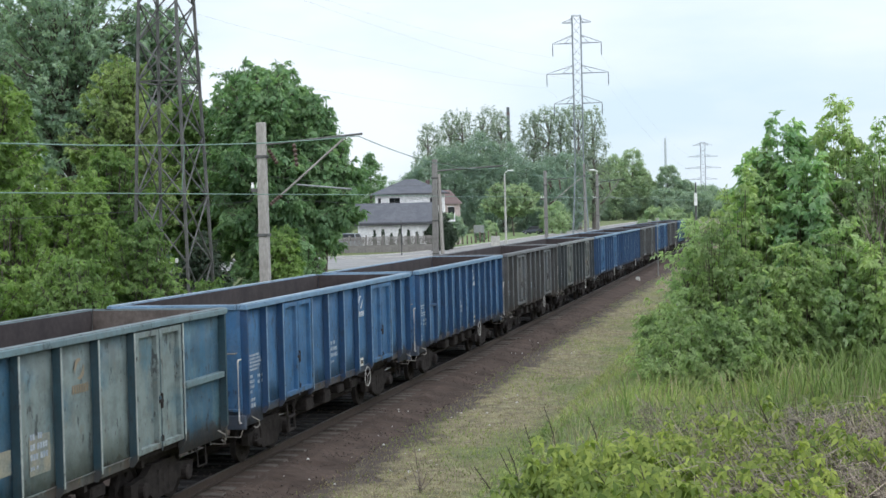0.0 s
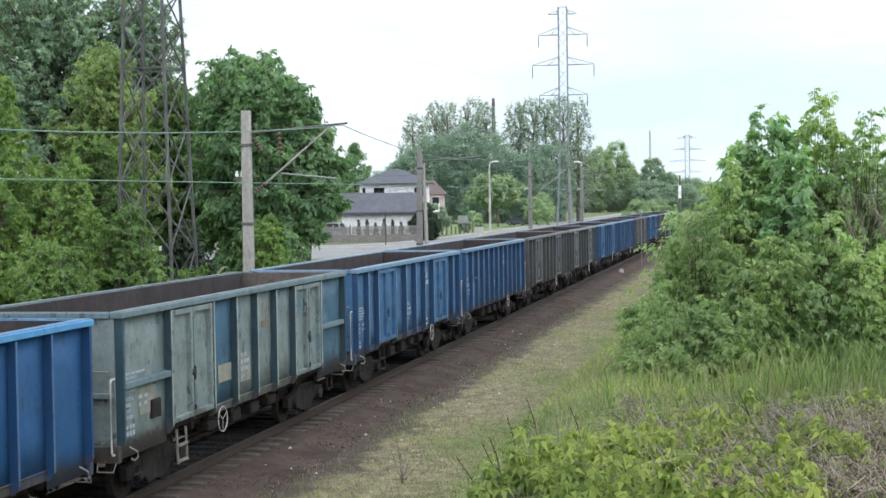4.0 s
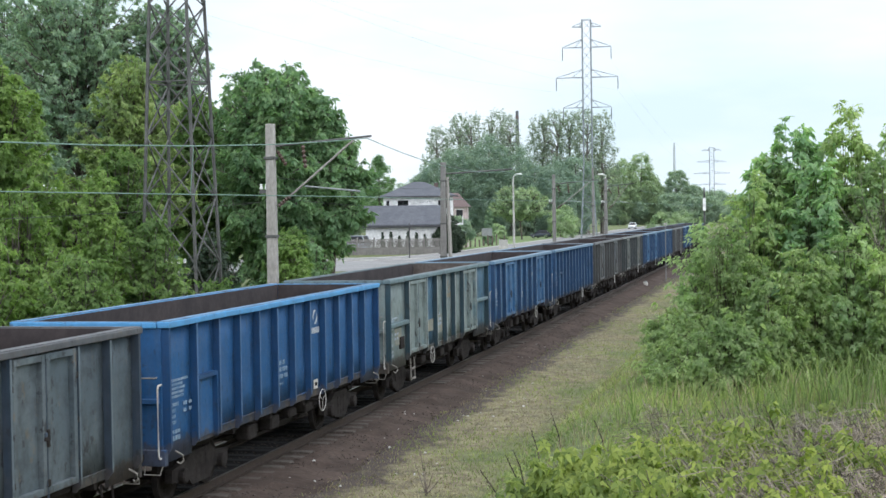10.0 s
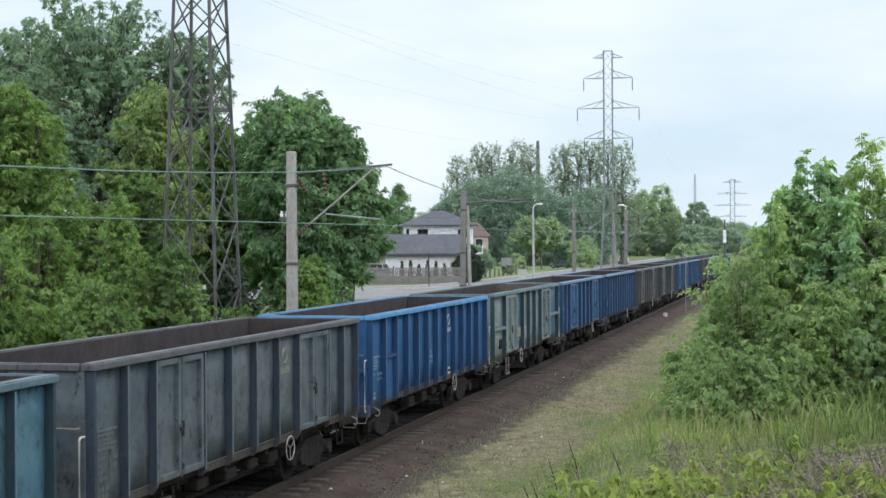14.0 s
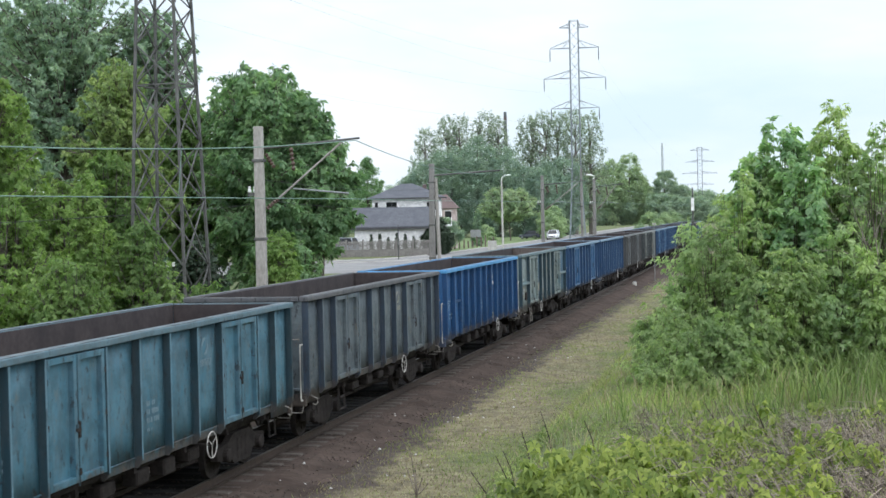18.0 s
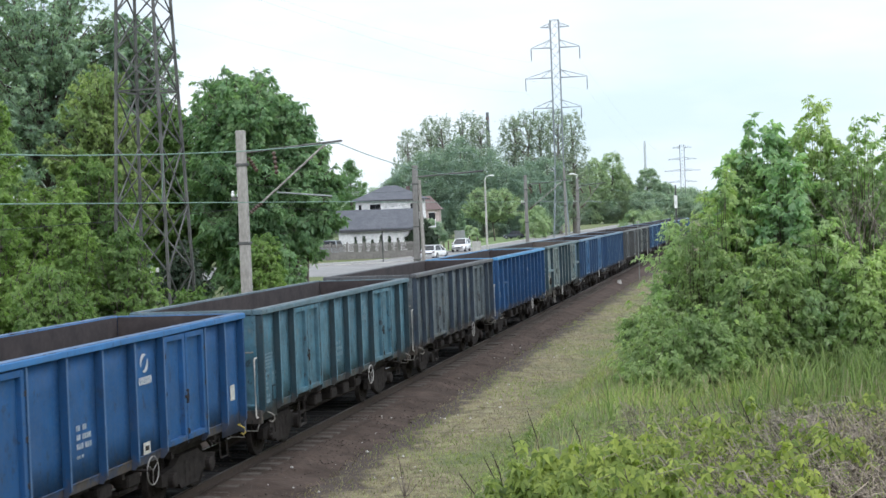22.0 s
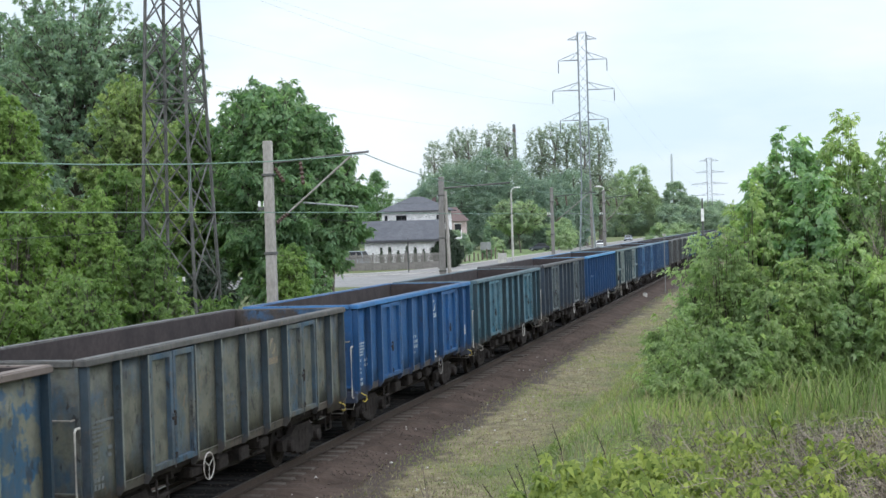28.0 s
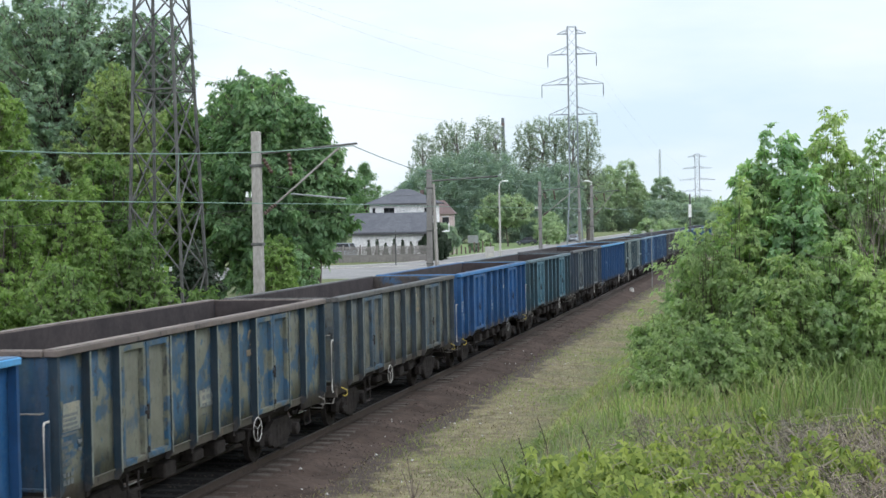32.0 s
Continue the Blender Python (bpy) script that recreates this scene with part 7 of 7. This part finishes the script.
CAR_A = car("white estate car driving along the road", M["car_white"], 4.6, 1.66, True)
CAR_B = car("white hatchback driving along the road", M["car_white"], 4.3, 1.47)
CAR_C = car("silver-blue car driving on the far road", M["car_silver"], 4.3, 1.47)
p = car("dark car parked behind the trees", M["car_dark"], 4.3, 1.45)
p.matrix_basis = pose(-43.0, 263, FAR_Z, 0, 0, 70)
p = car("white car parked at the roadside", M["car_white"], 4.3, 1.47)
p.matrix_basis = pose(-43.0, 300, FAR_Z, 0, 0, 75)
p = car("silver van parked in the garden behind the fence", M["car_silver"], 4.7, 2.15, True)
p.matrix_basis = pose(-50.6, 168.0, FAR_Z + 0.1, 0, 0, 80)


# ------------------------------------------------- growth on the bank and strip
def on_ground(x, y, lift=0.0):
    return np.stack([x, y, ground_z(x, y) + lift], 1)


def lobed(name, label, c, n, size, mat, seed, slim=0.26):
    """Broad leaves of five lobes each."""
    rng = np.random.default_rng(seed)
    k = len(c)
    r = rng.normal(size=(k, 3))
    u = r - n * np.sum(r * n, 1, keepdims=True)
    u /= np.linalg.norm(u, axis=1, keepdims=True)
    v = np.cross(n, u)
    ln = (size * rng.uniform(0.6, 1.3, k))[:, None]
    quads = []
    for a in (-2.0, -1.0, 0.0, 1.0, 2.0):
        d = u * math.cos(a) + v * math.sin(a)
        w = np.cross(n, d)
        m = (1.0, 0.88, 0.66)[int(abs(a))]
        quads.append(np.stack([c, c + d * ln * 0.55 * m + w * ln * slim + n * ln * 0.08, c + d * ln * m - n * ln * 0.22 - np.array([0, 0, 0.3]) * ln * m, c + d * ln * 0.55 * m - w * ln * slim + n * ln * 0.08], 1))
    co = np.stack(quads, 1).reshape(-1, 3)
    q = 5 * k
    me = bpy.data.meshes.new(name)
    me.vertices.add(4 * q)
    me.vertices.foreach_set("co", co.astype(np.float32).ravel())
    me.loops.add(4 * q)
    me.loops.foreach_set("vertex_index", np.arange(4 * q, dtype=np.int32))
    me.polygons.add(q)
    me.polygons.foreach_set("loop_start", np.arange(0, 4 * q, 4, dtype=np.int32))
    me.materials.append(M[mat])
    me.update(calc_edges=True)
    return thing(name, me, None, Matrix(), label, "undergrowth", kind="stuff")


def bank_growth():
    rng = np.random.default_rng(77)
    # fresh tall grass in front of the shrubs
    k = 6500
    x, y = rng.uniform(-0.9, 2.4, k), rng.uniform(11.0, 15.2, k)
    tuft = np.sin(x * 6.3 + 1.7 * np.sin(y * 3.3)) + np.sin(y * 5.1 - x * 2.7) + rng.normal(size=k) * 0.7
    keep = (y > 11.6 + 0.5 * np.sin(x * 3.1) + rng.uniform(-0.5, 1.2, k)) & (x > 0.0 + rng.uniform(-0.45, 0.6, k)) & (tuft > -0.4)
    blades("tall_grass", "fresh green tall grass in front of the shrubs", on_ground(x[keep], y[keep]), 0.10, 0.44, 0.013, "grass_tall", 78, 0.5)
    # sparse long blades at the foot of the bush
    k = 420
    x, y = rng.uniform(-1.35, 0.0, k), rng.uniform(11.4, 13.2, k)
    blades("long_grass", "sparse long grass at the foot of the bush", on_ground(x, y), 0.10, 0.32, 0.010, "grass_tall", 76, 0.7)
    k = 3800
    x, y = rng.uniform(-1.6, 2.6, k), rng.uniform(9.0, 15, k)
    few = ((x > -0.9 + 0.3 * np.sin(y * 2)) | (rng.uniform(0, 1, k) < 0.25)) & (rng.uniform(0, 1, k) < 0.6)
    x, y = x[few], y[few]
    blades("dry_grass", "pale dry stalks among the grass", on_ground(x, y), 0.10, 0.34, 0.007, "grass_dry", 79, 0.5)
    # short mixed grass over the whole bank and its slope
    k = 34000
    x, y = rng.uniform(-3.2, 2.4, k), 7.0 + 12 * rng.uniform(0, 1, k) ** 1.3
    thin = (x > -0.5 + 0.3 * np.sin(y * 3)) & (y < 11.2) & (rng.uniform(0, 1, k) < 0.7)
    edge = ~thin & (x < -1.15 + 0.2 * np.sin(y * 2.3))
    blades("short_grass", "short mixed grass covering the bank", on_ground(x[~thin & ~edge], y[~thin & ~edge]), 0.03, 0.11, 0.009, "grass", 80, 0.5)
    edge &= (np.random.default_rng(6).uniform(0, 1, k) < 0.25 + 0.5 * (y > 11.5))
    x, y = x[edge], y[edge]
    tone = np.sin(x * 2.1 + y) + rng.normal(size=len(x)) * 0.6 + 0.9 * (y - 11.2)
    blades("edge_grass", "short green grass on the edge of the bank", on_ground(x[tone > 0.1], y[tone > 0.1]), 0.02, 0.06, 0.008, "grass", 87, 0.8)
    blades("edge_straw", "short dry grass on the edge of the bank", on_ground(x[tone < 0.1], y[tone < 0.1]), 0.02, 0.06, 0.008, "grass_dry", 88, 0.9)
    k = 5200
    x, y = rng.uniform(-2.7, -1.0, k), rng.uniform(10.8, 19, k)
    tone = rng.uniform(0, 1, k) < 0.5
    blades("crest_grass", "short green grass on the crest of the bank", on_ground(x[tone], y[tone]), 0.03, 0.10, 0.009, "grass", 89, 0.8)
    blades("crest_straw", "short dry grass on the crest of the bank", on_ground(x[~tone], y[~tone]), 0.03, 0.10, 0.008, "grass_dry", 90, 0.9)
    k = 5000
    x, y = rng.uniform(-4.6, -2.4, k), rng.uniform(11, 30, k)
    blades("slope_straw", "dry straw on the slope of the bank", on_ground(x, y), 0.03, 0.09, 0.011, "grass_dry", 85, 0.9)
    k = 9000
    x, y = rng.uniform(-5.6, -2.0, k), rng.uniform(12, 42, k)
    blades("slope_grass", "green grass on the slope of the bank", on_ground(x, y), 0.03, 0.09, 0.011, "grass", 81, 0.7)
    # creepers with broad hanging leaves, in patches
    spots = [(-0.98, 8.8, 0.14), (-0.9, 9.4, 0.14), (-0.75, 9.9, 0.14), (-0.45, 10.3, 0.14), (-0.3, 9.7, 0.2), (-0.45, 8.8, 0.24), (-0.1, 8.9, 0.18), (-0.1, 10.7, 0.14), (0.3, 11.6, 0.14),
             (-0.85, 8.5, 0.2), (0.62, 10.9, 0.2), (0.75, 11.3, 0.2), (-0.75, 8.2, 0.2), (-0.2, 8.3, 0.2), (0.2, 8.5, 0.14), (-0.55, 11.0, 0.12), (0.35, 9.6, 0.12), (0.55, 9.3, 0.12), (-0.7, 9.0, 0.2)]
    spots += [(-1.15 + 0.1 * k + 0.1 * math.sin(k * 2.7), 8.3 + 1.3 * (k * 0.618 % 1) + 0.05 * k, 0.13) for k in range(16)]
    spots += [(-1.55 + 0.13 * k % 0.4, 8.2 + 0.14 * k, 0.09) for k in range(7)]
    spots += [(-1.0 + 0.17 * k, 7.75 + 0.1 * (k % 3), 0.14) for k in range(8)]
    many = 1400
    idx = rng.integers(0, len(spots), many)
    sp = np.array(spots)[idx]
    px = sp[:, 0] + rng.normal(size=many) * sp[:, 2] * 0.62
    py = sp[:, 1] + rng.normal(size=many) * sp[:, 2]
    lift = 0.05 + 0.26 * np.exp(-((px - sp[:, 0]) ** 2 + (py - sp[:, 1]) ** 2) / (0.5 * sp[:, 2] ** 2)) * rng.uniform(0.3, 1, many)
    c = on_ground(px, py, 0.02) + np.stack([0 * lift, 0 * lift, lift], 1)
    n = np.stack([rng.normal(size=many) * 0.5, -0.45 + rng.normal(size=many) * 0.5, 0.8 + 0.2 * rng.normal(size=many)], 1)
    n /= np.linalg.norm(n, axis=1, keepdims=True)
    lobed("creeper", "bright yellow-green creeper leaves on the bank", c, n, 0.074, "leaf_hop", 82, 0.20)
    k = 5200
    px, py = rng.uniform(-2.0, 1.5, k), 8.1 + 4.0 * rng.uniform(0, 1, k) ** 1.2
    tuft = np.sin(px * 5.1 + 1.3 * np.sin(py * 3.7)) + np.sin(py * 4.3 + px * 2.2) + rng.normal(size=k) * 0.6
    keep = tuft > 0.2 + 0.9 * (px > 0.2)
    px, py, tuft = px[keep], py[keep], tuft[keep]
    k = len(px)
    n = np.stack([rng.normal(size=k) * 0.6, -0.3 + rng.normal(size=k) * 0.6, 0.8 + 0.2 * rng.normal(size=k)], 1)
    n /= np.linalg.norm(n, axis=1, keepdims=True)
    lobed("ground_cover", "small yellow-green leaves among the stems", on_ground(px, py, 0.02) + np.stack([0 * px, 0 * px, 0.05 * np.clip(tuft, 0, 2) * rng.uniform(0.2, 1, k)], 1), n, 0.032, "leaf_cover", 83, 0.2)
    k = 2600
    px, py = rng.uniform(-0.5, 1.6, k), rng.uniform(8.0, 11.4, k)
    keep = ~((py > 10.2) & (px < 0.2))
    px, py = px[keep], py[keep]
    k = len(px)
    n = np.stack([rng.normal(size=k) * 0.6, rng.normal(size=k) * 0.6, np.ones(k)], 1)
    n /= np.linalg.norm(n, axis=1, keepdims=True)
    lobed("withered_leaves", "brown withered leaves lying under the dead stems", on_ground(px, py, 0.03), n, 0.05, "withered", 84)
    # dead stems in a tangle
    bm = bmesh.new()
    r = random.Random(5)
    for i in range(4200):
        x0, y0 = r.uniform(-0.45, 1.6), r.uniform(8.1, 11.4)
        if y0 > 10.0 and x0 < 0.25:
            x0 += 0.5
        if r.random() < 0.2:
            x0, y0 = r.uniform(-1.05, 0.2), r.uniform(8.2, 11.8)
        z0 = bank(x0, y0) + 0.12 * r.random() ** 1.5
        a, ln = r.gauss(2.7, 1.2), r.uniform(0.06, 0.24)
        rise = r.uniform(-0.35, 0.9) * ln
        m = Vector((x0 + math.cos(a) * ln * 0.5, y0 + math.sin(a) * ln * 0.5, z0 + rise * 0.6 + r.uniform(0, 0.07)))
        e = Vector((x0 + math.cos(a + r.uniform(-0.8, 0.8)) * ln, y0 + math.sin(a) * ln, z0 + rise * 0.7))
        w = r.uniform(0.0014, 0.0034)
        tube(bm, [(x0, y0, z0), m, e], [w, w, w * 0.6], 3)
    thing("dead_stems", bm, M["dead_stem"], Matrix(), "tangle of dead grey-brown stems on the bank", "dead stems", kind="stuff")
    # bare shoots on the edge
    for i, (x, y, h) in enumerate([(-1.58, 9.5, 0.30), (-1.46, 9.7, 0.36), (-1.66, 9.3, 0.22), (-1.2, 9.9, 0.26), (-1.62, 8.4, 0.26), (-1.52, 8.5, 0.3), (-0.35, 10.6, 0.34), (-0.05, 10.4, 0.36), (0.02, 10.9, 0.3)]):
        bm = bmesh.new()
        z = bank(x, y)
        lx = r.uniform(-0.17, -0.06)
        tube(bm, [(0, 0, -0.02), (lx * 0.4, 0.02, h * 0.5), (lx, 0.0, h)], [0.0045, 0.004, 0.0018], 5)
        for k in range(7):
            t = 0.3 + 0.1 * k
            p = Vector((lx * t, 0.01, h * t))
            tube(bm, [p, p + Vector((r.uniform(-0.02, 0.02), r.uniform(-0.012, 0.012), 0.014))], [0.0026, 0.0008], 4)
        sh = empty("bare_shoot", pose(x, y, z), "thin dark shoot with small buds", "shoot", "bare shoots on the bank")
        part("stem", bm, M["shoot_dark"], sh)


bank_growth()


def strip_growth():
    rng = np.random.default_rng(91)
    k = 60000
    y = 17 + 100 * rng.uniform(0, 1, k) ** 1.9
    x = TRACK_X + 1.95 + 5.8 * rng.beta(1.5, 1.15, k)
    gx = np.sin(x * 1.3 + 0.5 * np.sin(y * 0.4)) + np.sin(y * 0.55 + x * 0.6)
    green = (gx + rng.normal(size=k) * 0.7 > 1.1 - 2.4 * smoothstep(-8.5, -5.4, x))
    blades("trodden_grass", "dry straw-coloured grass on the strip beside the track", on_ground(x[~green], y[~green]), 0.02, 0.075, 0.014, "grass_dry", 92, 1.1)
    blades("green_tufts", "short green grass tufts on the strip", on_ground(x[green], y[green]), 0.03, 0.10, 0.014, "grass", 93, 0.7)


def strip_shrub(x, y):
    """A few bare brown shoots with a green tuft at the foot."""
    root = empty("bare_shrub", pose(x, y, bank(x, y)), "thin leafless brown shoots on the grass strip", "shrub")
    r = random.Random(17)
    for lx, h in ((-0.10, 0.92), (-0.22, 0.66), (-0.02, 0.58), (0.14, 0.44), (0.26, 0.30)):
        bm = bmesh.new()
        tube(bm, [(r.uniform(-0.06, 0.06), r.uniform(-0.05, 0.05), -0.03), (lx * 0.5, 0.02, h * 0.5), (lx, 0.0, h)], [0.012, 0.009, 0.004], 5)
        for k in range(4):
            t = 0.4 + 0.14 * k
            q = Vector((lx * t, 0.01, h * t))
            tube(bm, [q, q + Vector((r.uniform(-0.07, 0.07), r.uniform(-0.05, 0.05), 0.09))], [0.006, 0.002], 4)
        part("shoot", bm, M["twig"], root)


strip_shrub(-6.8, 27.3)


def scatter_stones(name, label, n, xr, yr, size, mat, seed, power=1.0):
    rng = np.random.default_rng(seed)
    base = np.array([(1, 0, 0), (-1, 0, 0), (0, 1, 0), (0, -1, 0), (0, 0, 1), (0, 0, -1)], float)
    tri = np.array([(0, 2, 4), (2, 1, 4), (1, 3, 4), (3, 0, 4), (2, 0, 5), (1, 2, 5), (3, 1, 5), (0, 3, 5)])
    x = rng.uniform(*xr, n)
    y = yr[0] + (yr[1] - yr[0]) * rng.uniform(0, 1, n) ** power
    prof_x = [-3.4, -2.6, -1.75, 1.6, 1.95, 2.3, 2.6, 8]
    prof_z = [-0.45, -0.34, -0.20, -0.20, -0.31, -0.39, -0.43, -0.42]
    z = np.interp(x - TRACK_X, prof_x, prof_z)
    s = size * rng.uniform(0.5, 1.5, n)
    co = base[None] * (s[:, None, None] * rng.uniform(0.6, 1.2, (n, 6, 1))) * np.array([1, 1, 0.7])
    a = rng.uniform(0, 6.28, n)
    ca, sa = np.cos(a)[:, None], np.sin(a)[:, None]
    co = np.stack([co[..., 0] * ca - co[..., 1] * sa, co[..., 0] * sa + co[..., 1] * ca, co[..., 2]], -1) + np.stack([x, y, z + s * 0.25], 1)[:, None]
    f = (tri[None] + 6 * np.arange(n)[:, None, None]).reshape(-1, 3)
    me = bpy.data.meshes.new(name)
    me.from_pydata(co.reshape(-1, 3).tolist(), [], f.tolist())
    me.materials.append(M[mat])
    thing(name, me, None, Matrix(), label, "stones", kind="stuff")


strip_growth()
scatter_stones("ballast_stones", "loose dark ballast stones beside the rails", 9000, (TRACK_X - 0.5, TRACK_X + 2.7), (14, 75), 0.026, "stone", 95, 1.5)
scatter_stones("pale_stones", "few pale stones and scraps on the strip", 90, (TRACK_X + 1.6, TRACK_X + 4.5), (18, 60), 0.034, "pale_stone", 96, 1.4)


# ---------------------------------------------------------------- motion
def lane_pose(s, off, way):
    """The pose on the road s metres from its far end, off metres to the side of its middle."""
    left = s
    for a, b in zip(RP, RP[1:]):
        d = b - a
        if left <= d.length or b is RP[-1]:
            break
        left -= d.length
    u = d.normalized()
    p = a + u * left + Vector((-u.y, u.x, 0)) * off
    u = u * way
    return pose(p.x, p.y, FAR_Z + 0.035, 0, 0, math.degrees(math.atan2(u.y, u.x)) - 90)


def drive(root, off, way, rows):
    walk(root, [(t, lane_pose(s, off, way)) for t, s in rows])


def motions():
    steps = [2.0 * i for i in range(17)]
    for k, (root, wheels) in TRAIN.items():
        walk(root, [(t, pose(TRACK_X, train_y(t) - HALF - PITCH * (k - 1), 0)) for t in steps])
        if k < -3:
            continue
        rows, t, n = [], 0.0, 160
        for i in range(n + 1):
            t = 32.0 * i / n
            turn = -math.degrees((train_y(t) - train_y(0.0)) / 0.46)
            rows.append((t, turn))
        for ws in wheels:
            x, y, z = ws.matrix_basis.translation
            walk(ws, [(t, pose(x, y, z, turn)) for t, turn in rows])
    drive(CAR_A, -1.7, 1, [(0, 150), (6, 255), (13, 374), (17, 432), (18, 448.5), (19, 465), (20, 481.2), (21, 499), (22, 515.8), (22.5, 523.2), (23, 528.8), (23.5, 533), (24, 537.6), (24.5, 541.8), (25.5, 547), (26.5, 552.2), (27, 555), (27.5, 557.8), (29, 567), (32, 590)])
    drive(CAR_B, 1.7, -1, [(0, 605), (12, 600), (16, 585), (18, 570), (20, 555), (21, 548.8), (22, 540.6), (22.5, 535.8), (23, 529.8), (23.5, 522.6), (24, 514.4), (24.5, 505), (26.5, 460), (27.5, 433), (29, 395), (32, 320)])
    drive(CAR_C, -1.7, 1, [(0, 20), (10, 40), (20, 175), (30, 374), (31, 395), (32, 416)])


motions()
